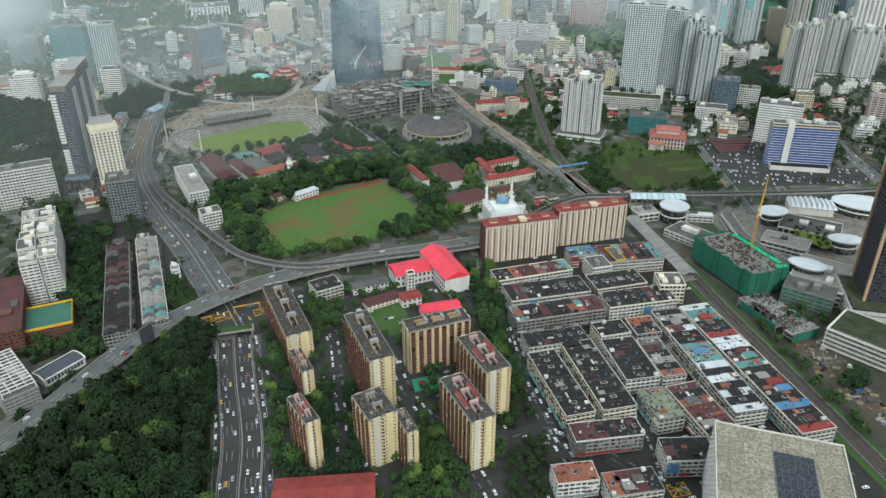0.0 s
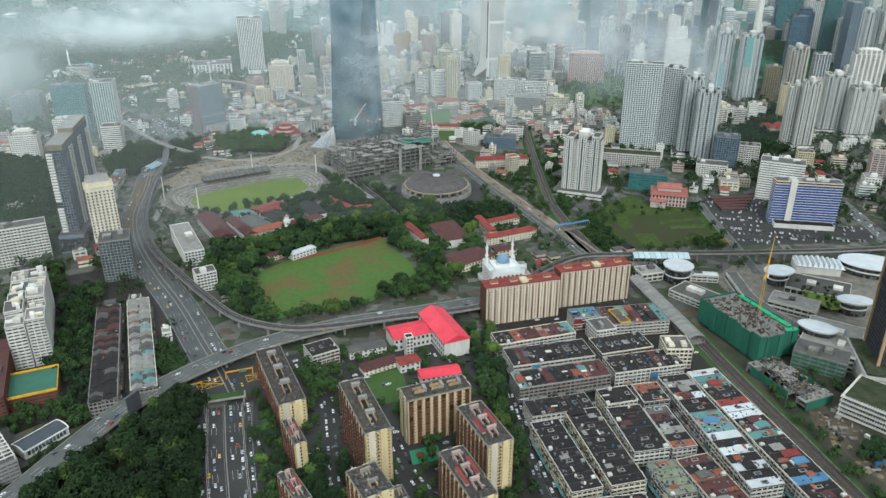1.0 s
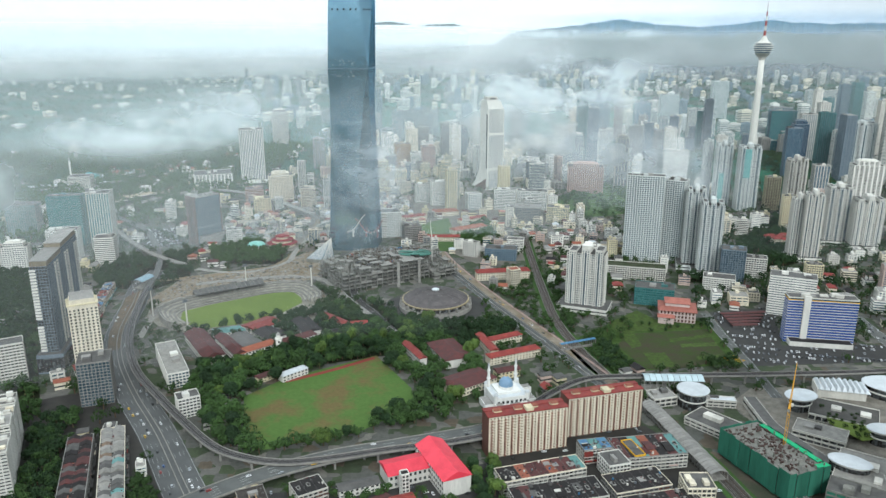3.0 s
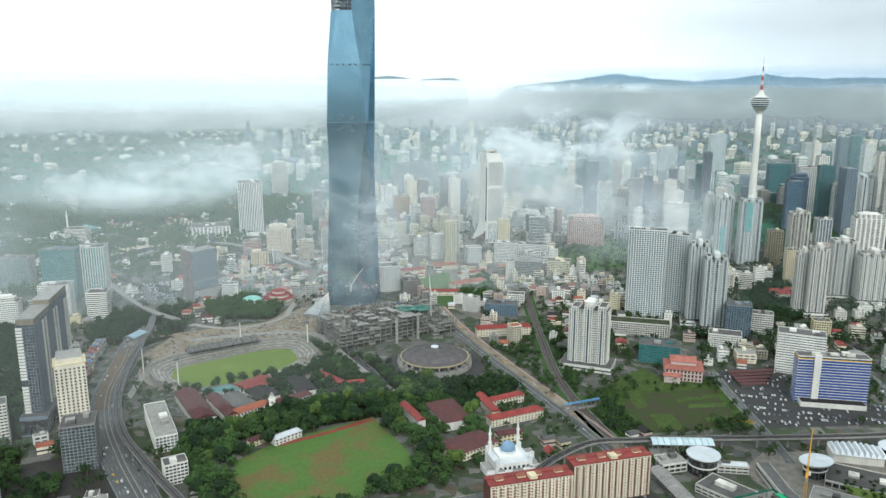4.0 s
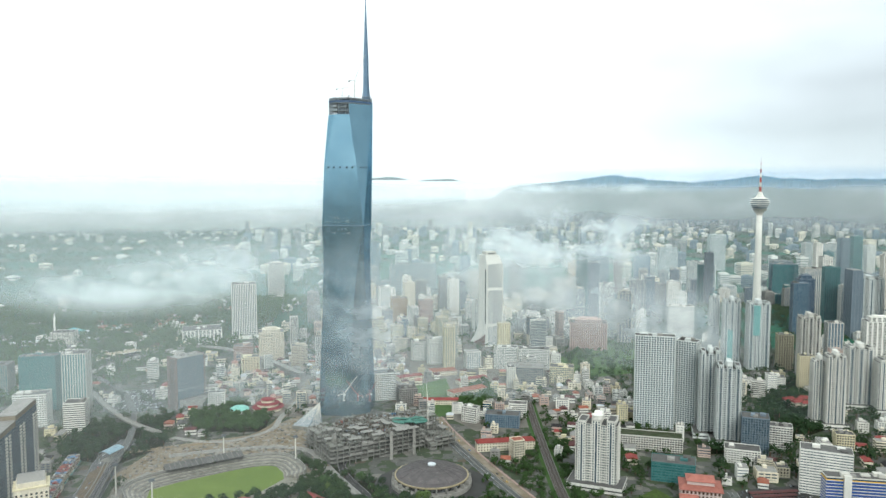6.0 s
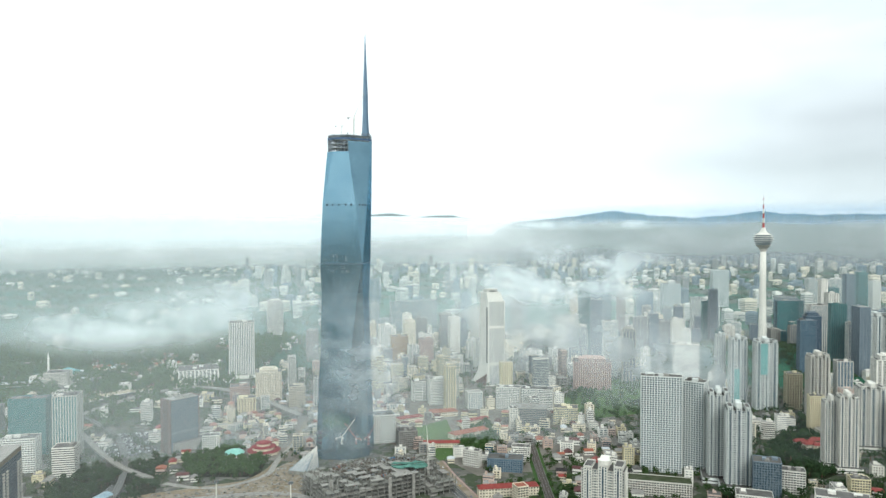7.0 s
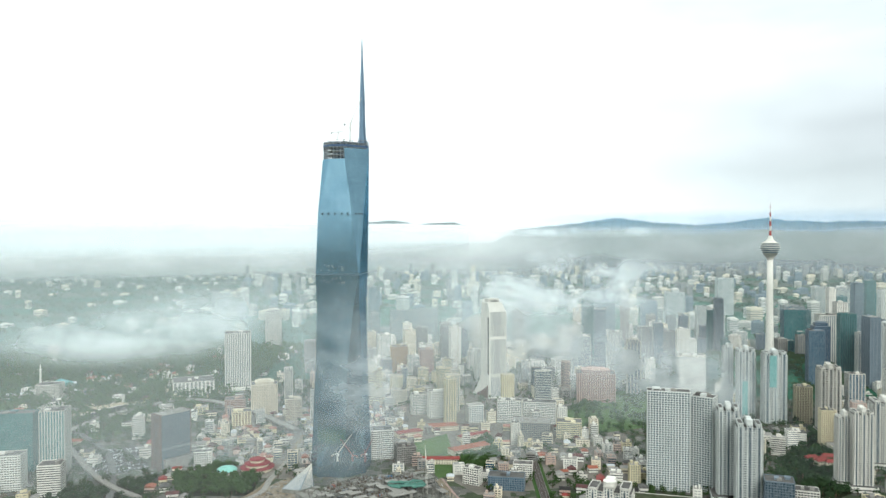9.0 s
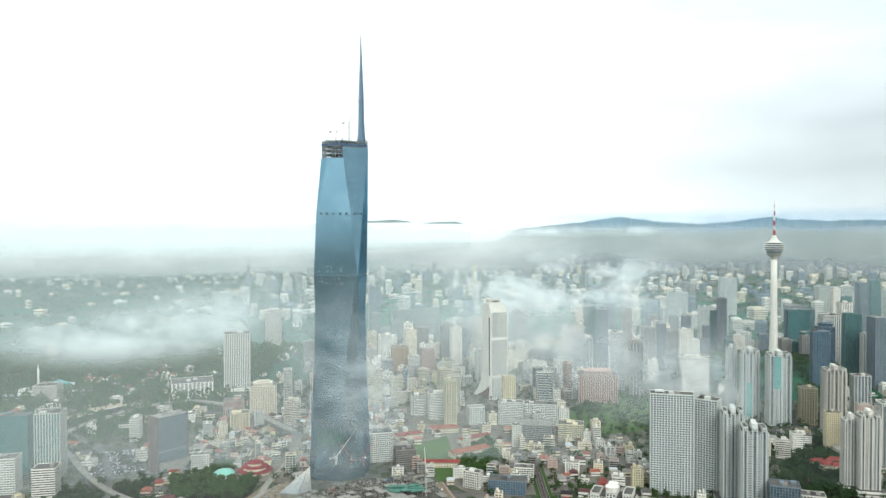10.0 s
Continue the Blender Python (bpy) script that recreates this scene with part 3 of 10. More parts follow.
def trunk_bag(bag, x, y, z, h, r):
    bag.cyl(x, y, z, 0.045 * h, h * 0.6, 6, 0.025 * h)
    for a in (0.4, 2.4, 4.5):
        bag.bar((x, y, z + h * 0.4), (x + r * 0.5 * math.cos(a), y + r * 0.5 * math.sin(a), z + h * 0.75), 0.02 * h)


TREES = []


def make_trees():
    for i, leaf in enumerate((LEAF, LEAF_B, LEAF_C, LEAF, LEAF_B)):
        rng = random.Random(40 + i)
        root = thing("tree", "broad-crowned green tropical tree standing on the ground", "tree", 0, 0, 0, 0, "city trees")
        bag = Bag()
        trunk_bag(bag, 0, 0, 0, 9, 4.5)
        part("trunk", bag, BARK, root)
        bag = Bag()
        crown_bag(bag, 0, 0, 6.6, 5.6, rng, 340, 0.75, 0.8)
        part("crown", bag, leaf, root)
        TREES.append(root)


make_trees()
USED = [False] * 5


def tree(x, y, size, rng, z=0.0):
    i = rng.randrange(5)
    m = pose(x, y, z, 0, 0, rng.uniform(0, 360)) @ Matrix.Diagonal((size, size, size * rng.uniform(0.85, 1.2), 1))
    if not USED[i]:
        USED[i] = True
        TREES[i].matrix_basis = m
        return
    ob = copy_thing(TREES[i], m)
    ob.matrix_basis = m


def grove(poly, n, gap, seed, low=0.8, high=1.4):
    """Single trees inside a polygon."""
    rng = random.Random(seed)
    for x, y in spread(poly, n, gap, seed):
        if is_free(x, y, 3):
            tree(x, y, rng.uniform(low, high), rng)


def woods(name, label, poly, n, gap, seed, leaf, low=4.0, high=7.0, clumps=60, lift=None, check=True, fine=1.0):
    """A wood whose trees nobody could count."""
    rng = random.Random(seed)
    bag, stems = Bag(), Bag()
    for x, y in spread(poly, n, gap, seed):
        if check and not is_free(x, y, 2):
            continue
        r = rng.uniform(low, high)
        z = lift(x, y) if lift else 0.0
        crown_bag(bag, x, y, z + r * 0.95, r, rng, clumps, 0.75, fine)
        stems.box(x, y, z, r * 0.14, r * 0.14, r * 0.8, 20)
    root = thing(name, label, "trees", 0, 0, 0, 0, kind="stuff")
    part("crowns", bag, leaf, root, kind="stuff")
    part("trunks", stems, BARK, root, kind="stuff")
    return root


# ---- vehicles ----
CARS = []


def make_cars():
    for name, code in (("white", "D8D8D6"), ("silver", "9A9EA0"), ("black", "222426"), ("grey", "5A5E62"), ("red", "8E2620"), ("blue", "2C4A78"), ("yellow", "C8A02C")):
        paint = surface("car_paint_" + name, code, rough=0.3, stain=0.05, bump=0, spec=0.6)
        root = thing("car", name + " saloon car with dark windows on the asphalt", "car", 0, 0, 0, 0, "cars")
        poly = [(-2.2, 0.35), (2.2, 0.35), (2.25, 0.75), (1.3, 0.95), (-2.0, 1.0), (-2.25, 0.7)]
        bag = Bag()
        k = len(poly)
        bag.v = [(a, -0.88, b) for a, b in poly] + [(a, 0.88, b) for a, b in poly]
        bag.f = [tuple(range(k)), tuple(range(2 * k - 1, k - 1, -1))] + [(i + k, (i + 1) % k + k, (i + 1) % k, i) for i in range(k)]
        part("body", bag, paint, root)
        part("window_band", Bag().prism([(-1.9, -0.78), (1.1, -0.78), (1.1, 0.78), (-1.9, 0.78)], 0.98, 0.42, [(-1.5, -0.68), (0.5, -0.68), (0.5, 0.68), (-1.5, 0.68)]), G_DARK, root, "dark car windows")
        part("car_roof", Bag().box(-0.5, 0, 1.4, 2.0, 1.34, 0.08), paint, root)
        for sx in (-1.4, 1.4):
            for sy in (-0.8, 0.8):
                part("wheel", Bag().box(sx, sy, 0.0, 0.6, 0.2, 0.6), RUBBER, root)
        CARS.append([root, False])


make_cars()


COUNT = [0]
REST = {}


def car(x, y, rz, rng, z=0.0):
    COUNT[0] += 1
    if COUNT[0] > 200:
        # the cars past counting
        bags = REST.setdefault(rng.choice(("white", "white", "silver", "black", "grey")), (Bag(), Bag()))
        bags[0].box(x, y, z + 0.3, 4.4, 1.75, 0.65, rz).box(x, y, z + 1.4, 2.0, 1.4, 0.06, rz)
        bags[1].box(x, y, z + 0.96, 2.7, 1.5, 0.43, rz).box(x, y, z, 3.4, 1.7, 0.3, rz)
        return
    slot = CARS[rng.choice((0, 0, 0, 0, 1, 1, 2, 2, 3, 3, 4, 5, 6))]
    m = pose(x, y, z + 0.02, 0, 0, rz)
    if slot[1]:
        copy_thing(slot[0], m)
    else:
        slot[0].matrix_basis, slot[1] = m, True


def traffic(points, offsets, gap, seed, z=0.06):
    rng = random.Random(seed)
    line = smooth_line(points, 4.0)
    for off in offsets:
        i = rng.randrange(0, 8)
        while i < len(line) - 1:
            s = sides(line, i)
            p = line[i] + s * off
            car(p.x, p.y, math.degrees(math.atan2(s.x, -s.y)) + (180 if off > 0 else 0), rng, p.z + z)
            i += max(2, int(rng.expovariate(1 / gap) / 4.0) + 2)


# ---- roads ----
def road(name, label, points, width, mat, lanes=(), edge=True, z=0.12, thick=0.3, kind="structure"):
    line = smooth_line(points)
    root = thing(name, label, "road", 0, 0, 0, 0, kind=kind)
    bag = Bag()
    ribbon(bag, line, -width / 2, width / 2, z, thick)
    part("carriageway", bag, mat, root)
    marks = Bag()
    for off in lanes:
        dashes(marks, line, off, z + 0.03, 0.22, 1, 2)
    if edge:
        for s in (-1, 1):
            ribbon(marks, line, s * (width / 2 - 0.8) - 0.15, s * (width / 2 - 0.8) + 0.15, z + 0.03, 0.03)
    if marks.v:
        part("lane_marking", marks, LINE, root, kind="stuff")
    for p in line[::2]:
        TAKEN.append((p.x, p.y, width / 2 + 1))
    return root


def viaduct(name, label, points, width, mat, lanes=(), rail=False, gap=4, low=True):
    """A raised deck with parapets on round piers."""
    line = smooth_line(points)
    root = thing(name, label, "flyover" if not rail else "rail viaduct", 0, 0, 0, 0, kind="structure")
    bag = Bag()
    ribbon(bag, line, -width / 2, width / 2, 0.0, 1.6)
    part("deck", bag, mat, root)
    for s in (-1, 1):
        bag = Bag()
        ribbon(bag, line, s * width / 2 - 0.15, s * width / 2 + 0.15, 0.9, 2.0)
        part("deck_parapet", bag, CONCRETE, root)
    marks = Bag()
    if rail:
        for off in (-2.6, -1.2, 1.2, 2.6):
            ribbon(marks, line, off - 0.12, off + 0.12, 0.22, 0.2)
        part("rails", marks, RAIL, root, kind="stuff")
    else:
        for off in lanes:
            dashes(marks, line, off, 0.03, 0.25, 1, 2)
        part("lane_marking", marks, LINE, root, kind="stuff")
    for i in range(2, len(line) - 1, gap):
        p = line[i]
        if p.z > 3:
            s = sides(line, i)
            bag = Bag().cyl(p.x, p.y, 0, 1.1, p.z - 3.0, 10)
            ang = math.degrees(math.atan2(s.y, s.x))
            bag.box(p.x, p.y, p.z - 3.0, width * 0.7, 2.0, 1.4, ang)
            part("pier", bag, CONCRETE, root)
    if low:
        for p in line[::2]:
            TAKEN.append((p.x, p.y, width / 2 + 1))
    return root


def sheet(name, label, poly, z, mat, thick=0.25, kind="structure", cat="ground"):
    """A flat piece of ground with an edge of its own."""
    area = sum(a[0] * b[1] - b[0] * a[1] for a, b in zip(poly, poly[1:] + poly[:1]))
    ob = part(name, Bag().prism(poly if area > 0 else poly[::-1], z - thick, thick), mat)
    return tagged(ob, label, cat, kind=kind)


def yellow_box(x, y, w, d, rz):
    """A box junction painted on the road."""
    bag = Bag()
    for s in (-1, 0, 1):
        bag.box(s * w / 2, 0, 0, 0.5, d, 0.04).box(0, s * d / 2, 0, w, 0.5, 0.04)
    bag.bar((-w / 2, -d / 2, 0.02), (w / 2, d / 2, 0.02), 0.45).bar((-w / 2, d / 2, 0.02), (w / 2, -d / 2, 0.02), 0.45)
    ob = tagged(part("junction_marking", bag, LINE_Y), "yellow box junction painted on the road", "marking", kind="structure")
    ob.matrix_basis = pose(x, y, 0.34, 0, 0, rz)


def site_clutter(poly, n, seed, z=0.15):
    """Containers, stacks and sheds of a building site, each a thing."""
    rng = random.Random(seed)
    for x, y in spread(poly, n, 6, seed):
        if not is_free(x, y, 2):
            continue
        kind = rng.random()
        if kind < 0.4:
            root = thing("site_container", "painted steel site container on bare earth", "container", x, y, z, rng.uniform(0, 180), "site containers")
            mat = rng.choice((BLUE_STEEL, WHITE_B, ROOF_TEAL, ROOF_GREY, ROOF_PALE, ROOF_BROWN))
            part("box", Bag().box(0, 0, 0, 6.1, 2.5, 2.6), mat, root)
            part("ribs", Bag().box(0, 0, 0.2, 6.2, 2.2, 0.2).box(0, 0, 2.2, 6.2, 2.2, 0.2), STEEL, root)
        else:
            mat = rng.choice((TIMBER, CONCRETE, RAW, ROOF_PALE, STEEL))
            root = thing("material_stack", "stack of building material on bare earth", "stack", x, y, z, rng.uniform(0, 180), "material stacks")
            w, d = rng.uniform(2, 7), rng.uniform(1.5, 4)
            for i in range(rng.choice((1, 2, 3))):
                part("layer", Bag().box(rng.uniform(-0.5, 0.5), 0, i * 0.75, w, d, 0.7), mat, root)



# ---- landmarks ----
def flats(x, y, w, d, h, rz, red_top=False):
    """A block of yellow-cream flats: strips of small windows between red-brown strips of drying yards, and a roof with open wells."""
    rng = random.Random(int(x * 3 + y))
    root = thing("flats", "yellow-cream block of flats with red-brown balcony strips and dark roof", "apartment block", x, y, 0, rz, "cream flats")
    facade(root, w, d, h, CREAM_F, G_WARM, 2.8, 3.1, 1.3, 1.5, 0.7)
    long_y = d > w
    length, across = (d, w) if long_y else (w, d)
    spot = (lambda u, v: (v, u)) if long_y else (lambda u, v: (u, v))
    size = (lambda a, b: (b, a)) if long_y else (lambda a, b: (a, b))
    storeys = int(h / 2.8)
    n = max(2, round(length / 6.2))
    yards, rooms = Bag(), Bag()
    for i in range(n):
        q = -length / 2 + (i + 0.5) * length / n
        for s in (-1, 1):
            rooms.box(*spot(q, s * (across / 2 + 0.02)), 0, *size(3.3, 0.3), h - 0.4)
            for f in range(storeys):
                if rng.random() < 0.93:
                    yards.box(*spot(q + rng.uniform(-0.1, 0.1), s * (across / 2 + 0.4)), f * 2.8 - 0.2 + (0.4 if f == 0 else 0), *size(2.9, 0.9), rng.choice((1.4, 1.4, 1.6)))
    part("yard_recess", rooms, G_WARM, root, "dark brown balcony recesses", kind="stuff")
    part("drying_balcony", yards, RUST, root, "red-brown drying balconies", kind="stuff")
    slits = Bag()
    for s in (-1, 1):
        part("end_panel", Bag().box(*spot(s * (length / 2 + 0.1), across * 0.2), 0, *size(0.5, across * 0.24), h + 1.2), CREAM_F, root)
        part("end_panel", Bag().box(*spot(s * (length / 2 + 0.1), -across * 0.24), 0, *size(0.5, across * 0.24), h + 1.2), CREAM_B, root)
        for f in range(storeys):
            slits.box(*spot(s * (length / 2 + 0.15), -across * 0.02), f * 2.8 + 0.9, *size(0.4, 1.1), 1.5)
    part("stair_window", slits, G_WARM, root, kind="stuff")
    clutter = Bag()
    for _ in range(70):
        clutter.box(rng.uniform(-0.42, 0.42) * w, rng.uniform(-0.46, 0.46) * d, h + 0.36, rng.uniform(0.4, 2.0), rng.uniform(0.4, 2.5), rng.uniform(0.3, 1.2))
    part("roof_clutter", clutter, ROOF_GREY, root, kind="stuff")
    rooftop(root, w, d, h, ROOF_FLAT, CREAM_B, rng, 0, 1.1, CONCRETE)
    for k in ((-0.27, 0.0, 0.27) if length > 30 else (-0.2, 0.2)):
        q = k * length
        for s in (-1, 1):
            part("well_wall", Bag().box(*spot(q, s * across * 0.11), h + 0.36, *size(length * 0.15, 0.5), 2.4), PINK if red_top else TAN, root)
        part("well_floor", Bag().box(*spot(q, 0), h + 0.36, *size(length * 0.15, across * 0.2 - 0.5), 0.3), ROOF_DARK, root)
        part("stair_head", Bag().box(*spot(q + length * 0.1, across * 0.05), h + 0.36, *size(length * 0.045, across * 0.34), 3.0), PINK if red_top else GREY, root)
    if red_top:
        for s in (-1, 1):
            part("red_roof_strip", Bag().box(*spot(s * length * 0.06, s * across * 0.3), h + 2.4, *size(length * 0.34, across * 0.13), 0.4), ROOF_RED, root)
            part("roof_store", Bag().box(*spot(s * length * 0.06, s * across * 0.3), h + 0.36, *size(length * 0.33, across * 0.11), 2.0), PINK, root)
    for i in range(4):
        part("water_tank", Bag().box(rng.uniform(-0.3, 0.3) * w, rng.uniform(-0.4, 0.4) * d, h + 0.36, 1.6, 1.6, 1.5), ROOF_PALE, root)
    take(x, y, w, d, rz)
    return root


def dark_slab(x, y, w, d, h, rz):
    """A long dark glass slab of two stepped wings, with white ladders of balconies on its corner and long side, on a black podium."""
    root = thing("dark_slab", "dark glass slab tower with white balcony ladders and stepped tan roofs", "tower block", x, y, 0, rz)
    part("podium", Bag().box(-2, 0, 0, w + 10, d + 10, 22), DARK, root)
    part("podium_glazing", Bag().box(-2, 0, 2, w + 10.4, d + 10.4, 16), G_DARK, root)
    part("podium_roof", Bag().box(-2, 0, 22.05, w + 9, d + 9, 0.3), ROOF_GREY, root)
    for q, share, top in ((-0.27, 0.46, h), (0.23, 0.54, h + 5)):
        facade(root, w * share, d, top - 22.4, DARK, G_DARK, 3.4, 3.0, 0.5, 0.4, 0.4, q * w, 0, 22.4, names=("glazing", "floor_band", "mullion"))
        part("roof_storey", Bag().box(q * w, 0, top, w * share - 0.6, d - 0.6, 5.5), surface("drab_cladding", "867C68", streak=True, stain=0.3), root)
        part("roof_slab", Bag().box(q * w, 0, top + 5.55, w * share, d + 1.0, 0.7), ROOF_PALE, root)
    ladder = Bag()
    for f in range(7, int(h / 3.4)):
        if f not in (16, 17):
            ladder.box(-w / 2 - 0.8, d * 0.36, f * 3.4, 1.6, d * 0.34, 2.1)
    part("corner_ladder", ladder, WHITE, root, "white ladder of corner balconies", kind="stuff")
    for q in (-0.28, -0.2, 0.06, 0.14, 0.4, 0.47):
        rungs = Bag()
        for f in range(7, int(h / 3.4)):
            rungs.box(q * w, -d / 2 - 0.5, f * 3.4 + 0.3, w * 0.035, 1.2, 1.9)
        part("side_ladder", rungs, WHITE_B, root, "white ladder of side balconies", kind="stuff")
    take(x, y, w, d, rz)


def slab_block(x, y, w, d, h, rz):
    root = thing("slab_flats", "long cream slab of flats with a red sheet roof", "apartment block", x, y, 0, rz, "red-roofed slabs")
    facade(root, w, d, h, CREAM_B, G_SLAB, 2.7, 3.3, 1.25, 1.5, 0.8)
    yards = Bag()
    for i in range(12):
        q = -w / 2 + (i + 0.5) * w / 12
        for f in range(int(h / 2.7)):
            yards.box(q, -d / 2 - 0.3, f * 2.7 + 0.1, 1.9, 0.9, 1.25)
    part("drying_balcony", yards, surface("faded_brown_render", "7E5546", streak=True, stain=0.3), root, "red-brown drying balconies", kind="stuff")
    for s in (-1, 1):
        part("end_wall", Bag().box(s * (w / 2 + 0.1), 0, 0, 0.4, d + 0.2, h + 0.5), RUST, root)
        part("roof_sheet", Bag().box(0, s * d * 0.33, h + 0.4, w + 1.4, d * 0.36, 0.8), ROOF_RED, root)
    part("roof_gutter", Bag().box(0, 0, h + 0.3, w, d * 0.3, 0.4), ROOF_RED, root)
    for q in (-0.36, -0.1, 0.1, 0.36):
        part("roof_house", Bag().box(q * w, 0, h + 0.7, w * 0.09, d * 0.3, 1.8), CREAM, root)
        part("roof_house_cover", Bag().box(q * w, 0, h + 2.55, w * 0.1, d * 0.34, 0.3), ROOF_ORANGE, root)
    part("lift_house", Bag().box(0.02 * w, -d * 0.2, h + 1.25, w * 0.09, d * 0.5, 2.6), CREAM, root)
    take(x, y, w, d, rz)


def mosque(x, y, rz):
    root = thing("mosque", "white mosque with a grey-blue dome and two minarets", "mosque", x, y, 0, rz)
    bright = surface("bright_white_paint", "DCDBD4", streak=True, stain=0.15)
    part("prayer_hall", Bag().box(0, 0, 0, 36, 32, 13), bright, root)
    for sx in (-1, 1):
        for sy in (-1, 1):
            turret = part("corner_turret", Bag().cyl(sx * 16.5, sy * 14.5, 0, 2.4, 16, 10), bright, root)
            part("turret_dome", Bag().cyl(sx * 16.5, sy * 14.5, 16, 2.6, 1.4, 10, 2.0).cyl(sx * 16.5, sy * 14.5, 17.4, 2.0, 1.4, 10, 0.3), ROOF_WHITE, turret)
    for s in (-1, 1):
        gate = part("gate_arch", Bag().box(s * 9, -24.6, 0, 7, 1.2, 11), bright, root)
        part("gate_opening", Bag().box(s * 9, -25.15, 0.5, 4, 0.5, 7.5), G_DARK, gate)
    part("roof_step", Bag().box(0, 2, 13.35, 24, 22, 2.2), bright, root)
    part("hall_roof", Bag().box(0, 0, 13.02, 34, 30, 0.3), ROOF_WHITE, root)
    part("drum", Bag().cyl(0, 2, 15.6, 7.6, 2.6, 20), bright, root)
    dome = Bag()
    rows = [(7.4 * math.cos(a), 8.6 * math.sin(a)) for a in (0, 0.3, 0.6, 0.9, 1.2, 1.42)]
    for (r1, z1), (r2, z2) in zip(rows, rows[1:]):
        dome.cyl(0, 2, 18.2 + z1, r1, z2 - z1, 20, r2)
    part("dome", dome, surface("dome_tiles", "7F9CB4", stain=0.2, rough=0.4), root)
    part("finial", Bag().cyl(0, 2, 26.4, 0.5, 4, 6, 0.1), YELLOW_STEEL, root)
    for sx in (-1, 1):
        tall = part("minaret", Bag().cyl(sx * 15, 12 if sx < 0 else 14, 0, 1.7, 22, 10, 1.5).cyl(sx * 15, 12 if sx < 0 else 14, 22, 2.2, 1, 10).cyl(sx * 15, 12 if sx < 0 else 14, 23, 1.4, 8, 10, 1.2).cyl(sx * 15, 12 if sx < 0 else 14, 31, 1.9, 0.8, 10).cyl(sx * 15, 12 if sx < 0 else 14, 31.8, 1.1, 4, 10, 0.9), bright, root)
        part("spire", Bag().cyl(sx * 15, 12 if sx < 0 else 14, 35.8, 1.0, 6, 10, 0.05), ROOF_WHITE, tall)
    arches = Bag()
    for i in range(7):
        arches.box(-14 + i * 4.66, -16.05, 1, 2.6, 0.3, 8)
        arches.cyl(-14 + i * 4.66, -15.7, 9, 1.3, 0.6, 8)
    part("arcade_opening", arches, G_DARK, root, kind="stuff")
    for px, py, pw, pd, ph in ((-22, -4, 10, 20, 6), (22, -4, 10, 20, 6), (0, -20, 24, 9, 6.5), (-14, -19, 8, 8, 8), (14, -19, 8, 8, 8), (24, 12, 12, 10, 8)):
        wing = part("wing", Bag().box(px, py, 0, pw, pd, ph), bright, root)
        part("wing_roof", Bag().box(px, py, ph + 0.05, pw - 1, pd - 1, 0.2), ROOF_PALE, wing)
        part("wing_parapet", Bag().box(px, py - pd / 2 + 0.2, ph, pw, 0.4, 1), bright, wing)
    take(x, y, 52, 46, rz)


def clock_tower(x, y, w, d, h, rz):
    root = thing("clock_tower", "white square clock tower with a small cupola", "clock tower", x, y, 0, rz)
    part("shaft", Bag().box(0, 0, 0, 6.5, 6.5, 18), WHITE, root)
    part("cornice", Bag().box(0, 0, 18, 7.6, 7.6, 0.8), WHITE, root)
    part("belfry", Bag().cyl(0, 0, 18.8, 2.6, 4.5, 8), WHITE, root)
    part("cupola", Bag().cyl(0, 0, 23.3, 3.0, 2.2, 8, 1.2).cyl(0, 0, 25.5, 1.2, 1.2, 8, 0.1), GREY, root)
    for s in (-1, 1):
        part("clock_face", Bag().box(0, s * 3.28, 14, 2.2, 0.12, 2.2), G_DARK, root)


def palace(x, y, w, d, h, rz):
    root = thing("institute", "pink-grey institute with stepped orange tiled roofs", "building", x, y, 0, rz)
    coral, pale = surface("coral_roof", "9C6456", second="8A5448", scale=0.15), surface("pale_pink_render", "C2B0A8", streak=True, stain=0.2)
    facade(root, w, d, 15, pale, G_WARM, 4.5, 4.5, 1.6, 2.0, 0.5)
    part("main_roof", Bag().gable(0, 0, 15.4, w, d, 4.0, 1.6, 9), coral, root)
    part("lantern", Bag().box(0, d * 0.1, 17.0, w * 0.66, d * 0.62, 5), pale, root)
    part("lantern_roof", Bag().gable(0, d * 0.1, 22.3, w * 0.66, d * 0.62, 3.2, 1.4, 7), coral, root)
    part("front_wing", Bag().box(-w * 0.3, -d * 0.62, 0, w * 0.42, d * 0.3, 9), pale, root)
    part("front_roof", Bag().gable(-w * 0.3, -d * 0.62, 9.3, w * 0.42, d * 0.3, 2.6, 1.4, 5), coral, root)
    take(x, y, w, d * 1.4, rz)


def striped_hotel(x, y, w, d, h, rz):
    root = thing("striped_hotel", "blue and white banded hotel slab with a white stair fin", "hotel", x, y, 0, rz)
    facade(root, w, d, h, WHITE, G_DEEP, 3.4, 6, 0.6, 0, 0.5)
    blue = Bag()
    for i in range(int(h / 3.4)):
        blue.box(0, 0, i * 3.4 + 0.36, w - 0.3, d - 0.3, 1.8)
    part("blue_spandrel", blue, BLUE_P, root, kind="stuff")
    part("stair_fin", Bag().box(-w * 0.23, -d / 2 - 0.6, 0, 7.5, 3.0, h + 3), WHITE, root)
    rooftop(root, w, d, h, ROOF_GREY, WHITE_B, random.Random(5), 5, 1.0)
    part("yellow_cornice", Bag().box(0, 0, h - 3.0, w + 0.3, d + 0.3, 0.8), YELLOW_P, root)
    part("podium", Bag().box(0, -d * 0.8, 0, w * 0.9, d * 0.8, 6), WHITE, root)
    part("podium_roof", Bag().box(0, -d * 0.8, 6.05, w * 0.88, d * 0.76, 0.2), ROOF_DARK, root)
    take(x, y, w, d * 2, rz)


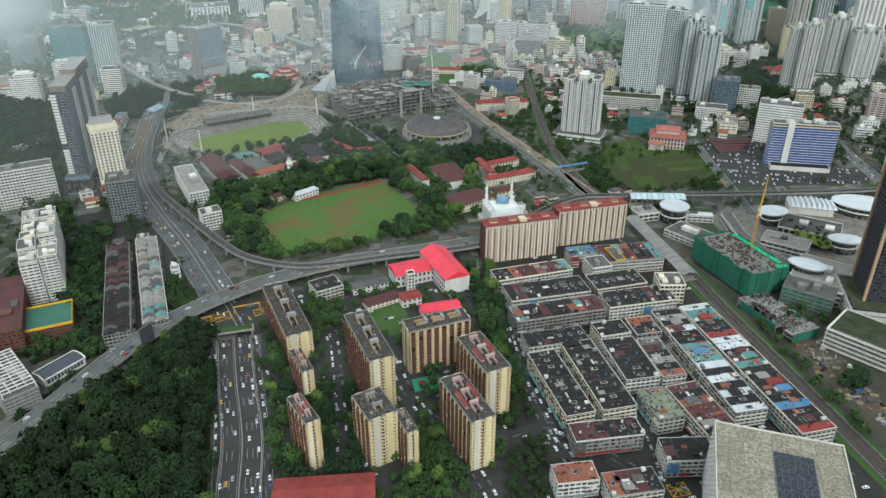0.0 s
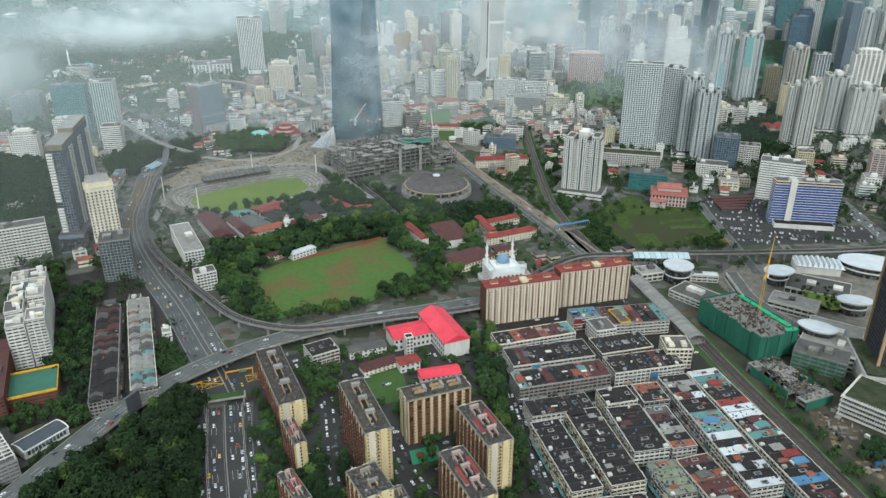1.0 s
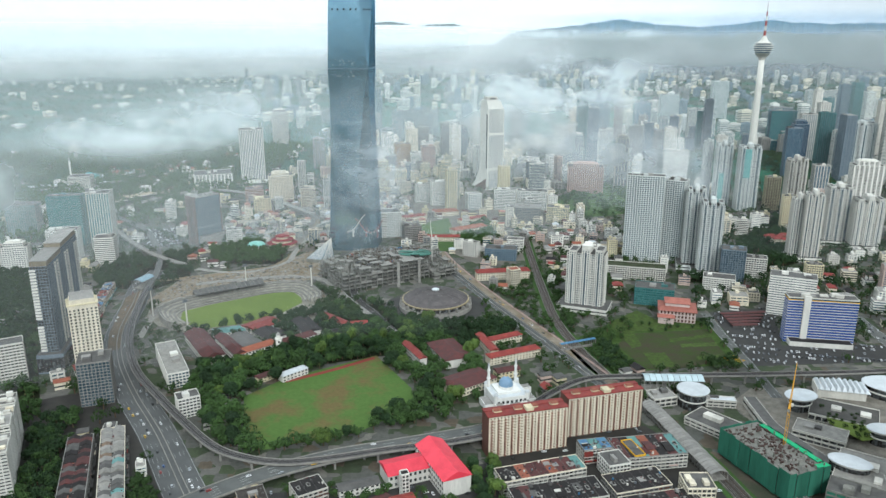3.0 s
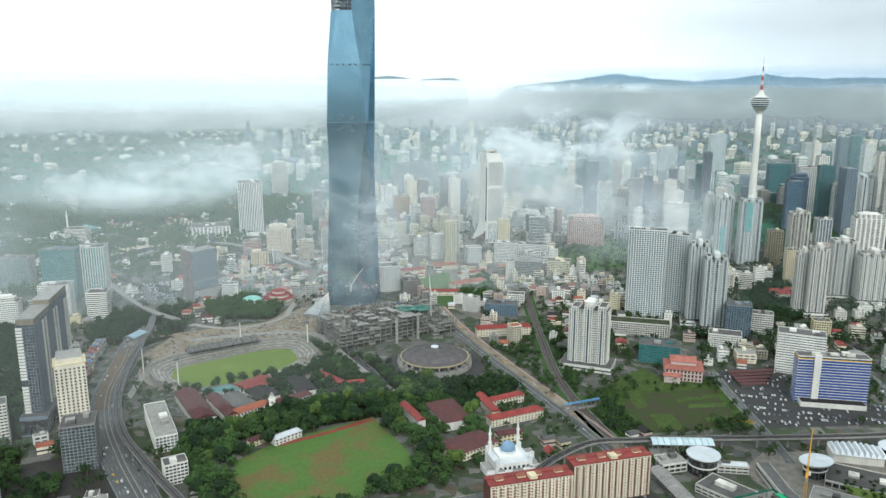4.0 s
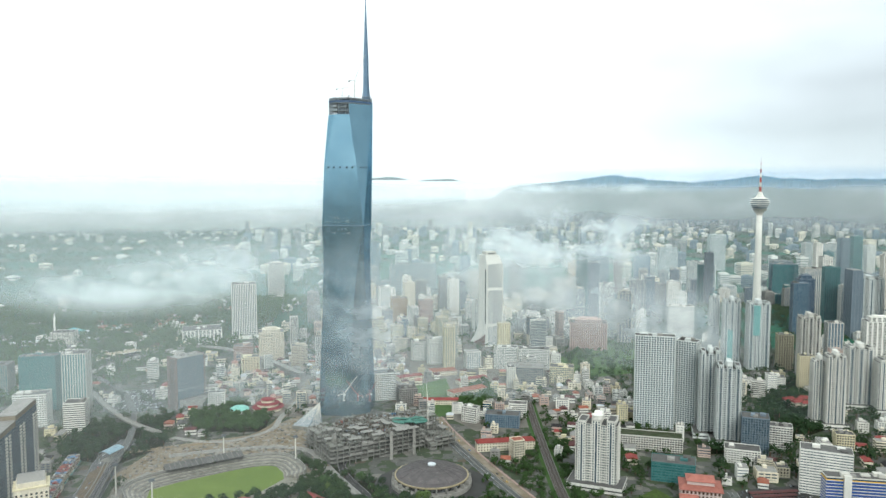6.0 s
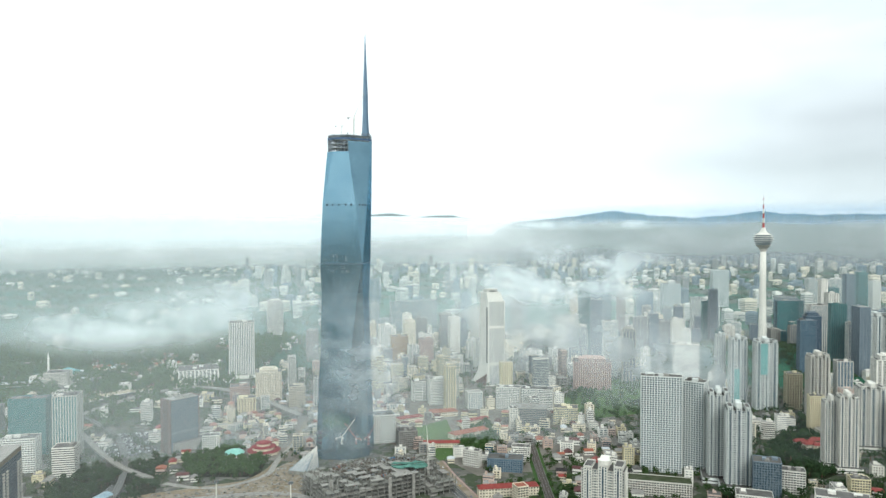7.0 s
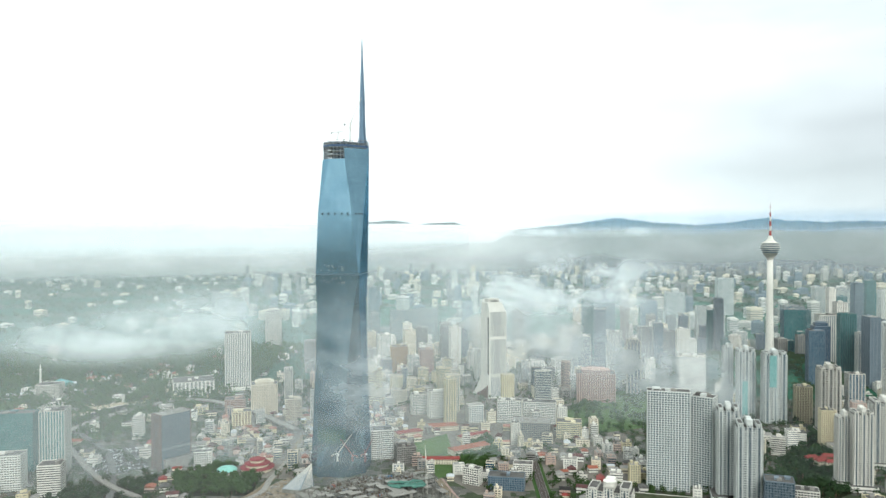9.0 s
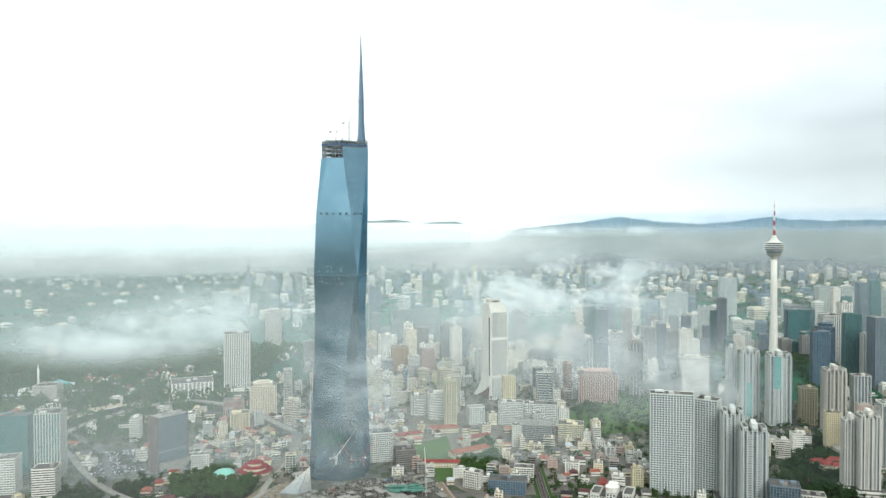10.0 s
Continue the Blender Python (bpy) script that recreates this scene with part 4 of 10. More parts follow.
def broadcast_tower(x, y):
    z = 40.0
    root = thing("broadcast_tower", "slender white concrete tower with a flared pod and mast", "communications tower", x, y, z, 0)
    part("shaft", Bag().loft([([(r * math.cos(i * 0.2618), r * math.sin(i * 0.2618)) for i in range(24)], zz) for r, zz in ((15, 0), (12, 14), (10.4, 40), (9.2, 100), (8.2, 180), (7.6, 262))]), WHITE, root, smooth=True)
    pod = [(7.8, 260), (9.5, 266), (13, 271), (18, 275.5), (21, 279)]
    bag = Bag()
    for (r1, z1), (r2, z2) in zip(pod, pod[1:]):
        bag.cyl(0, 0, z1, r1, z2 - z1 - 0.5, 28, r2)
    part("pod", bag, WHITE_B, root)
    for i, r in enumerate((20.5, 24.5, 26, 25, 21.5)):
        part("gallery", Bag().cyl(0, 0, 279.1 + i * 5.4, r - 3.2, 3.0, 28), G_BLUE, root)
        part("gallery_rim", Bag().cyl(0, 0, 282.15 + i * 5.4, r - 1.0, 1.0, 28, r).cyl(0, 0, 283.2 + i * 5.4, r, 1.2, 28, r - 0.6), WHITE, root)
    part("dome", Bag().cyl(0, 0, 306, 18, 3, 20, 14).cyl(0, 0, 309.1, 12, 5, 20, 9).cyl(0, 0, 314.2, 8, 10, 16, 4.5), WHITE, root)
    mast_red = surface("mast_red", "A04038", stain=0.3)
    z1 = 324.3
    for i, (tall, r) in enumerate(((13, 3.4), (12, 3.0), (13, 2.6), (12, 2.2), (12, 1.8), (10, 1.3), (9, 0.9), (10, 0.45))):
        part("mast_length", Bag().cyl(0, 0, z1, r, tall - 0.1, 8, r * 0.9), (mast_red, WHITE)[i % 2], root, ("red", "white")[i % 2] + " steel mast length")
        z1 += tall
    hill = Bag()
    for (r1, z1), (r2, z2) in zip(((330, -44), (270, -28), (190, -12), (90, -3)), ((270, -28), (190, -12), (90, -3), (30, 0))):
        hill.cyl(0, 0, z1, r1, z2 - z1, 32, r2)
    tagged(part("hill", hill, MATS["far_forest"]), "wooded hill beneath the broadcast tower", "hill", kind="structure").location = (x, y, z)
    TAKEN.append((x, y, 45))


def sail_tower(x, y, s, h, rz):
    """A white office tower, square above, whose corners sweep out to splayed feet; one face is ribbed, the next a plain wall."""
    root = thing("arched_tower", "white office tower with a ribbed face and splayed feet", "office tower", x, y, 0, rz)
    a = s / 2
    corners = ((-a, -a, -2, -4), (a, -a, 15, -6), (a, a, 12, 12), (-a, a, -9, 26))

    def corner(i, z):
        f = max(0.0, 1 - z / 62) ** 2
        px, py, fx, fy = corners[i]
        return px + fx * f, py + fy * f

    def along(i, j, u, z, out=0.0):
        (x1, y1), (x2, y2) = corner(i, z), corner(j, z)
        n = math.hypot(x2 - x1, y2 - y1)
        return x1 + (x2 - x1) * u + (y2 - y1) / n * out, y1 + (y2 - y1) * u - (x2 - x1) / n * out, z

    heights = (0, 10, 20, 30, 40, 51, 62, 100, 150, h - 28)
    part("shaft", Bag().loft([([corner(i, z) for i in range(4)], z) for z in heights]), WHITE, root)

    def panel(bag, i, j, u1, u2, z1, z2, out):
        k = len(bag.v)
        bag.v += [along(i, j, u, z, o) for o in (out - 0.5, out) for u, z in ((u1, z1), (u2, z1), (u2, z2), (u1, z2))]
        bag.f += [(k + 4, k + 5, k + 6, k + 7), (k + 3, k + 2, k + 1, k), (k, k + 1, k + 5, k + 4), (k + 1, k + 2, k + 6, k + 5), (k + 2, k + 3, k + 7, k + 6), (k + 3, k, k + 4, k + 7)]

    glass = Bag()
    for z1, z2 in zip(heights, heights[1:]):
        panel(glass, 0, 1, 0.07, 0.95, max(z1, 3), z2, 0.3)
        panel(glass, 1, 2, 0.07, 0.95, max(z1, 3), z2, 0.3)
    part("ribbed_glazing", glass, glazing("pale_ribbed_windows", "66727A", lightness=0.3, spec=0.3), root)
    for face in ((0, 1), (1, 2)):
        ribs = Bag()
        for k in range(15):
            for z1, z2 in zip(heights, heights[1:]):
                ribs.bar(along(*face, 0.07 + 0.88 * k / 14, z1, 0.5), along(*face, 0.07 + 0.88 * k / 14, z2, 0.5), 1.25)
        part("facade_rib", ribs, WHITE, root, kind="stuff")
        for z in (47, 132):
            belt = Bag()
            panel(belt, *face, 0.02, 0.98, z, z + 6, 1.2)
            part("belt", belt, WHITE, root)
    slit = Bag()
    panel(slit, 3, 0, 0.82, 0.95, 52, h - 40, 0.3)
    part("dark_slit", slit, G_DARK, root)
    arch = Bag()
    for k in range(6):
        panel(arch, 3, 0, 0.24 + k * 0.11, 0.35 + k * 0.11, 0.2, 6 + k * 4.2, 0.4)
    part("entrance_arch", arch, RUST, root, "red-brown arched entrance wall")
    b = a * 0.96
    part("crown", Bag().prism([(-b, -b), (b, -b), (b, b), (-b, b)], h - 27.9, 20, [(-b, -b * 0.6), (b * 0.72, -b * 0.6), (b * 0.72, b), (-b, b)]), WHITE, root)
    part("top_house", Bag().box(-a * 0.12, a * 0.2, h - 7.85, s * 0.62, s * 0.5, 8), WHITE_B, root)
    part("crown_window", Bag().box(-a * 0.1, -a * 0.32, h - 6, s * 0.4, 0.6, 2.5), G_DARK, root)
    take(x, y, s * 1.6, s * 1.6, rz)


def tower_crane(x, y, z, h, jib, turn, lift=0.0, colour=None):
    """A lattice tower crane; lift: the angle of a luffing jib."""
    colour = colour or YELLOW_STEEL
    root = thing("tower_crane", "painted steel lattice tower crane on the works", "crane", x, y, z, turn, "tower cranes")
    mast = Bag()
    for sx in (-1, 1):
        for sy in (-1, 1):
            mast.box(sx * 0.9, sy * 0.9, 0, 0.35, 0.35, h)
    for i in range(int(h / 3)):
        s = 1 if i % 2 else -1
        mast.bar((-0.9 * s, -0.9, i * 3), (0.9 * s, -0.9, i * 3 + 3), 0.25).bar((-0.9, 0.9 * s, i * 3), (-0.9, -0.9 * s, i * 3 + 3), 0.25)
    part("mast", mast, colour, root)
    part("cab", Bag().box(0.6, -1.6, h - 1, 2, 2, 2.4), WHITE, root)
    c, s = math.cos(radians(lift)), math.sin(radians(lift))
    tip = (jib * c, 0, h + 2 + jib * s)
    boom = Bag().bar((0, -0.7, h + 1.2), tip, 0.35).bar((0, 0.7, h + 1.2), tip, 0.35).bar((0, 0, h + 2.8), (tip[0], 0, tip[2] + 0.6), 0.35)
    n = int(jib / 3)
    for i in range(n):
        a, b = i / n, (i + 1) / n
        boom.bar((tip[0] * a, -0.7 * (1 - a), h + 1.2 + (tip[2] - h - 1.2) * a), (tip[0] * b, 0, h + 2.8 + (tip[2] - h - 2.2) * b), 0.2)
    part("jib", boom, colour, root)
    part("counter_jib", Bag().box(-5, 0, h + 1, 11, 1.6, 0.6), colour, root)
    part("counterweight", Bag().box(-9.5, 0, h - 1.4, 2.4, 1.8, 2.3), CONCRETE, root)
    part("peak", Bag().bar((-1, 0, h + 1), (-2.5, 0, h + 8), 0.5).bar((-2.5, 0, h + 8), tip, 0.14).bar((-2.5, 0, h + 8), (-9.5, 0, h + 1.4), 0.14), colour, root)
    return root


def netted_works(x, y, w, d, h, rz):
    rng = random.Random(9)
    root = thing("netted_works", "concrete frame under construction wrapped in green safety netting", "construction site", x, y, 0, rz)
    for i in range(6):
        part("floor_slab", Bag().box(0, 0, 3 + i * 4.2, w - 2, d - 2, 0.5), RAW, root)
    cols = Bag()
    for i in range(int(w / 9) + 1):
        for j in range(int(d / 9) + 1):
            cols.box(-w / 2 + 2 + i * 8.7, -d / 2 + 2 + j * 8.7, 0, 0.8, 0.8, 25 + rng.uniform(0, 4))
    part("column_grid", cols, RAW, root, kind="stuff")
    for sx, sy, ww, dd in ((0, -1, w, 0.4), (0, 1, w, 0.4), (-1, 0, 0.4, d), (1, 0, 0.4, d)):
        length = max(ww, dd)
        n = int(length / 6)
        bag = Bag()
        for i in range(n):
            q = -length / 2 + (i + 0.5) * length / n
            off = rng.uniform(-0.5, 0.5)
            top = h + rng.uniform(-1.0, 1.5)
            if ww > dd:
                bag.box(q, sy * (d / 2 + off), 2, length / n, 0.25, top - 2)
            else:
                bag.box(sx * (w / 2 + off), q, 2, 0.25, length / n, top - 2)
        part("safety_net", bag, NET, root)
    rim = Bag().box(w * 0.36, -d / 2 + 3, h - 0.6, w * 0.28, 5, 0.6).box(w / 2 - 3, 0, h - 0.6, 5, d * 0.8, 0.6)
    part("net_canopy", rim, NET_TOP, root)
    clutter = Bag()
    for _ in range(160):
        clutter.box(rng.uniform(-0.46, 0.46) * w, rng.uniform(-0.44, 0.44) * d, 24.6, rng.uniform(0.4, 4), rng.uniform(0.3, 2.2), rng.uniform(0.3, 1.8), rng.choice((0, 90)) + rng.uniform(-8, 8))
    part("formwork", clutter, surface("dark_red_formwork", "50403A", stain=0.4, scale=0.4), root, kind="stuff")
    more = Bag()
    for _ in range(90):
        more.box(rng.uniform(-0.46, 0.46) * w, rng.uniform(-0.44, 0.44) * d, 24.6, rng.uniform(0.3, 2.4), rng.uniform(0.2, 1.4), rng.uniform(0.3, 1.6), rng.choice((0, 90)) + rng.uniform(-8, 8))
    part("stacked_material", more, CONCRETE, root, kind="stuff")
    c, s = math.cos(radians(rz)), math.sin(radians(rz))
    take(x, y, w, d, rz)
    tower_crane(x + c * w * 0.3, y + s * w * 0.3, 3.5, 58, 34, 60, 58)


def near_roof(x, y, w, d, h, rz):
    rng = random.Random(3)
    root = thing("office_block", "tall white block with a stained concrete roof and solar panels", "building", x, y, 0, rz)
    facade(root, w, d, h, WHITE, G_GREY, 3.6, 4, 1.8, 1.0, 0.4)
    for i in range(9):
        for j in range(6):
            part("roof_slab", Bag().box(-w / 2 + (i + 0.5) * w / 9, -d / 2 + (j + 0.5) * d / 6, h + 0.05, w / 9 - 0.12, d / 6 - 0.12, 0.4 + rng.uniform(0, 0.08)), surface("weathered_roof_concrete", "A29A86", second="5C5646", scale=0.6, grain=1.6, stain=0.5), root)
    rim = Bag()
    for s in (-1, 1):
        rim.box(0, s * (d / 2 - 0.3), h, w, 0.6, 1.6).box(s * (w / 2 - 0.3), 0, h, 0.6, d - 1.2, 1.6)
    part("parapet", rim, WHITE_B, root)
    for i in range(6):
        for j in range(13):
            part("solar_panel", Bag().box(-w * 0.03 + i * w * 0.05, -d * 0.44 + j * d * 0.055, h + 0.9, w * 0.047, d * 0.051, 0.15), SOLAR, root)
    part("panel_rack", Bag().box(w * 0.095, -d * 0.11, h + 0.5, w * 0.31, d * 0.72, 0.4), STEEL, root)
    take(x, y, w, d, rz)


def stepped_flats(x, y, w, d, h, rz):
    """A long white apartment complex: wings of unequal height set forward and back, balcony bands, dark slots between, and a crowd of roof rooms."""
    rng = random.Random(61)
    root = thing("stepped_flats", "white stepped apartment complex with balcony bands and crowded roofs", "apartment block", x, y, 0, rz)
    for j in range(5):
        for i in (-1, 1):
            hh = h - rng.choice((0, 2.5, 4, 6)) + (3 if j == 0 else 0)
            px, py = i * (w * 0.25 + rng.uniform(-1, 1)), -d / 2 + (j + 0.5) * d / 5
            ww, dd = w * 0.47, d / 5 - 1.6
            facade(root, ww, dd, hh, WHITE, G_DARK, 3.0, 4.5, 1.5, 0.6, 0.8, px, py, names=("wing_glazing", "floor_band", "pier"))
            part("wing_roof", Bag().box(px, py, hh + 0.8, ww - 0.3, dd - 0.3, 0.4), rng.choice((ROOF_PALE, ROOF_GREY, CONCRETE)), root)
            rim = Bag()
            for s in (-1, 1):
                rim.box(px, py + s * (dd / 2 - 0.2), hh + 0.75, ww, 0.4, 1.4).box(px + s * (ww / 2 - 0.2), py, hh + 0.75, 0.4, dd - 0.8, 1.4)
            part("parapet", rim, WHITE, root)
            for _ in range(4):
                part("roof_room", Bag().box(px + rng.uniform(-0.3, 0.3) * ww, py + rng.uniform(-0.34, 0.34) * dd, hh + 1.25, rng.uniform(2.5, 7), rng.uniform(2.5, 7), rng.uniform(1.5, 4.5)), rng.choice((WHITE, WHITE, WHITE_B, CREAM_B)), root)
    part("core", Bag().box(0, 0, 0, w * 0.5, d * 0.97, h - 7), DARK, root)
    take(x, y, w, d, rz)


def brown_slab(x, y, w, d, h, rz):
    """An office slab of grey glass between red-brown end walls, on a pale windowless base."""
    root = thing("office_slab", "office slab of grey glass with red-brown end walls and a pale base", "office block", x, y, 0, rz)
    facade(root, w - 3, d, h, DARK, G_GREY, 3.4, 3.2, 0.7, 0.5, 0.4)
    brick = surface("red_brown_cladding", "6C5850", streak=True, stain=0.25)
    for s in (-1, 1):
        part("end_wall", Bag().box(s * (w / 2 - 0.9), 0, 0, 1.8, d + 1.2, h + 2), brick, root)
        slots = Bag()
        for f in range(int(h / 3.4)):
            slots.box(s * w / 2, 0, f * 3.4 + 1.2, 0.3, d * 0.5, 1.2)
        part("end_window", slots, G_DARK, root, kind="stuff")
    part("base_block", Bag().box(w * 0.06, -d * 0.12, 0, w * 0.92, d * 1.3, h * 0.2), ROOF_PALE, root)
    part("base_roof", Bag().box(w * 0.06, -d * 0.12, h * 0.2 + 0.05, w * 0.9, d * 1.26, 0.3), ROOF_GREY, root)
    part("sky_floor", Bag().box(0, 0, h * 0.36, w - 2, d + 0.6, 3.4), DARK, root)
    rooftop(root, w - 3.4, d, h, ROOF_PALE, GREY, random.Random(17), 3, 1.2)
    take(x, y, w + 6, d + 12, rz)


def hotel_tower(x, y, w, d, h, rz):
    """A cream hotel with small square windows, a cornice and a pale barrel vault on top."""
    root = thing("hotel_tower", "cream hotel tower with small square windows and a vaulted top", "hotel", x, y, 0, rz)
    part("wall", Bag().box(0, 0, 0, w, d, h), CREAM_B, root)
    panes = Bag()
    for f in range(4, int(h / 3.6)):
        for length, across, turned in ((w, d, False), (d, w, True)):
            n = round(length / 4.2)
            for i in range(n):
                q = -length / 2 + (i + 0.5) * length / n
                for s in (-1, 1):
                    if turned:
                        panes.box(s * across / 2, q, f * 3.6, 0.3, 2.0, 2.1)
                    else:
                        panes.box(q, s * across / 2, f * 3.6, 2.0, 0.3, 2.1)
    part("window", panes, G_DARK, root, kind="stuff")
    part("cornice", Bag().box(0, 0, h, w + 2, d + 2, 1.4), CREAM, root)
    part("top_storey", Bag().box(0, 0, h + 1.45, w * 0.86, d * 0.86, 4.5), CREAM_B, root)
    arch = [(-d * 0.4 + d * 0.8 * i / 10, h + 6 + math.sin(math.pi * i / 10) * d * 0.26) for i in range(11)]
    part("vault", Bag().extrude(arch, -w * 0.4, w * 0.4), ROOF_PALE, root)
    part("entrance_block", Bag().box(0, -d * 0.7, 0, w * 0.9, d * 0.5, 9), WHITE_B, root)
    take(x, y, w, d, rz)


def star_mosque(x, y, rz):
    """A broad low mosque: a folded star roof of turquoise, a white court and a slender minaret."""
    root = thing("star_mosque", "low white mosque with a folded turquoise roof and slender minaret", "mosque", x, y, 0, rz)
    part("hall", Bag().box(0, 0, 0, 62, 58, 12), WHITE, root)
    part("hall_opening", Bag().box(0, 0, 2, 62.4, 58.4, 7), G_DARK, root)
    part("hall_roof", Bag().box(0, 0, 12.05, 66, 62, 1.0), ROOF_WHITE, root)
    star = [((30 if i % 2 else 24) * math.cos(i * math.pi / 18), (30 if i % 2 else 24) * math.sin(i * math.pi / 18)) for i in range(36)]
    folds = Bag()
    for i in range(36):
        a, b = star[i], star[(i + 1) % 36]
        k = len(folds.v)
        folds.v += [(*a, 13.1 + (0 if i % 2 else 4)), (*b, 13.1 + (4 if i % 2 else 0)), (0, 0, 27), (*a, 13.1), (*b, 13.1)]
        folds.f += [(k, k + 1, k + 2), (k + 3, k + 4, k + 1, k)]
    part("folded_roof", folds, surface("turquoise_roof", "5E9C9C", second="4E8A8C", scale=0.1, rough=0.5), root, "folded turquoise roof")
    part("court_wing", Bag().box(-40, -62, 0, 190, 16, 9), WHITE, root)
    part("court_wing_roof", Bag().box(-40, -62, 9.05, 192, 18, 0.6), ROOF_WHITE, root)
    part("court_opening", Bag().box(-40, -62, 2.5, 190.4, 16.4, 4), G_DARK, root)
    part("minaret", Bag().cyl(-36, -50, 0, 2.6, 58, 10, 2.0).cyl(-36, -50, 58, 3.6, 1.4, 10).cyl(-36, -50, 59.5, 1.6, 14, 10, 0.1), WHITE, root)
    take(x, y, 70, 66, rz)


def flat_station(x, y, w, d, rz):
    """A station of long thin roof planes at two heights on rows of posts, beside its tracks."""
    root = thing("rail_station", "long station with pale beige flat roofs over the tracks", "station", x, y, 0, rz)
    beige = surface("beige_roof", "A89C82", second="8E8470", scale=0.08)
    for q, share, deep, z in ((-0.32, 0.36, 0.8, 8), (0.08, 0.42, 1.25, 13), (0.4, 0.2, 0.9, 9)):
        part("roof_plane", Bag().box(q * w, 0, z, share * w, d * deep, 1.0), beige, root)
        part("roof_edge", Bag().box(q * w, -d * deep / 2, z - 0.6, share * w, 0.6, 1.9), WHITE_B, root)
        part("concourse", Bag().box(q * w, 0, 0.3, share * w * 0.9, d * deep * 0.6, z - 1.2), G_DARK, root)
        posts = Bag()
        for i in range(9):
            for s in (-1, 1):
                posts.box(q * w + (i / 8 - 0.5) * share * w * 0.96, s * d * deep * 0.45, 0, 0.8, 0.8, z)
        part("post", posts, CONCRETE, root, kind="stuff")
    tracks = Bag()
    for i in range(4):
        tracks.box(0, -d - i * 6, 0.1, w * 1.5, 3.6, 0.4)
    part("track_bed", tracks, BALLAST, root, kind="stuff")
    take(x, y, w, d * 1.6, rz)


def shell_dome(x, y):
    root = thing("shallow_dome", "shallow pale turquoise dome beside the tiered hall", "hall", x, y, 0, 0)
    part("wall", Bag().cyl(0, 0, 0, 15, 5, 24), WHITE_B, root)
    part("dome", Bag().loft([([(r * math.cos(i * 0.2618), r * math.sin(i * 0.2618)) for i in range(24)], z) for r, z in ((16, 5.05), (14, 7.4), (10.5, 9.3), (6, 10.6), (1, 11.1))]), surface("pale_turquoise", "7FB5A6", stain=0.2, rough=0.5), root)
    take(x, y, 32, 32)


def tiered_hall(x, y):
    root = thing("tiered_hall", "round hall with three tiers of maroon roof", "hall", x, y, 0, 0)
    maroon = surface("maroon_tiles", "7E3A3C", second="6A3234", scale=0.3)
    for i, r in enumerate((27, 20, 13)):
        part("tier_wall", Bag().cyl(0, 0, i * 6.0, r - 2, 4.4, 16), CREAM_B, root)
        part("tier_roof", Bag().cyl(0, 0, i * 6.0 + 4.4, r, 2.0, 16, r - 6), maroon, root)
    take(x, y, 54, 54)


def arched_roof(name, label, x, y, w, d, h, rz, mat, ribs=12):
    """A long low barrel roof on posts."""
    root = thing(name, label, "station", x, y, 0, rz)
    n = 8
    arch = [(-d / 2 + d * i / n, h + math.sin(math.pi * i / n) * d * 0.16) for i in range(n + 1)]
    for k in range(ribs):
        x1, x2 = -w / 2 + w * k / ribs, -w / 2 + w * (k + 1) / ribs - 0.5
        bag = Bag().extrude(arch + [(a, b - 0.4) for a, b in arch[::-1]], x1, x2)
        part("roof_panel", bag, mat, root)
    posts = Bag()
    for k in range(ribs + 1):
        for s in (-1, 1):
            posts.box(-w / 2 + w * k / ribs, s * (d / 2 - 0.6), 0, 0.6, 0.6, h - 0.4)
    part("post", posts, CONCRETE, root, kind="stuff")
    part("platform", Bag().box(0, 0, 0.2, w, d * 0.8, 1.4), CONCRETE, root)
    take(x, y, w, d, rz)


def depot_hall(x, y, w, d, rz):
    """A long hall with a shallow slate-grey vault, a white rim and a glazed side."""
    root = thing("depot_hall", "long hall with a slate-grey vaulted roof and white rim", "hall", x, y, 0, rz)
    part("wall", Bag().box(0, 0, 0, w - 1, d - 1, 7.0), WHITE, root)
    for s in (-1, 1):
        part("side_window", Bag().box(0, s * (d / 2 - 0.45), 2.0, w - 4, 0.2, 3.6), G_GREY, root)
        for i in range(12):
            part("mullion", Bag().box(-w / 2 + 2.5 + i * (w - 5) / 11, s * (d / 2 - 0.3), 1.8, 0.35, 0.3, 4.2), WHITE, root)
    steps = 10
    arch = [(-d / 2 + d * i / steps, 7.0 + 1.8 * math.sin(math.pi * i / steps)) for i in range(steps + 1)]
    curve = arch + [(p, q - 0.4) for p, q in reversed(arch)]
    vault = part("vault", Bag().extrude(curve, -w / 2 + 0.8, w / 2 - 0.8), surface("slate_sheet", "454C52", second="3C4247", scale=0.1, rough=0.5), root)
    proud = [(p * 1.04, q + 0.35) for p, q in arch]
    hoop = proud + [(p, q - 0.9) for p, q in reversed(arch)]
    for s in (-1, 1):
        part("rim", Bag().extrude(hoop, s * (w / 2 - 0.4) - 0.4, s * (w / 2 - 0.4) + 0.4), WHITE, root)
        part("eave", Bag().box(0, s * d / 2, 6.6, w, 0.7, 0.7), WHITE, root)
    for i in range(9):
        part("seam", Bag().extrude([(p, q + 0.12) for p, q in arch] + list(reversed(arch)), -w / 2 + 3 + i * (w - 6) / 8, -w / 2 + 3.12 + i * (w - 6) / 8), ROOF_GREY, vault)
    take(x, y, w, d, rz)


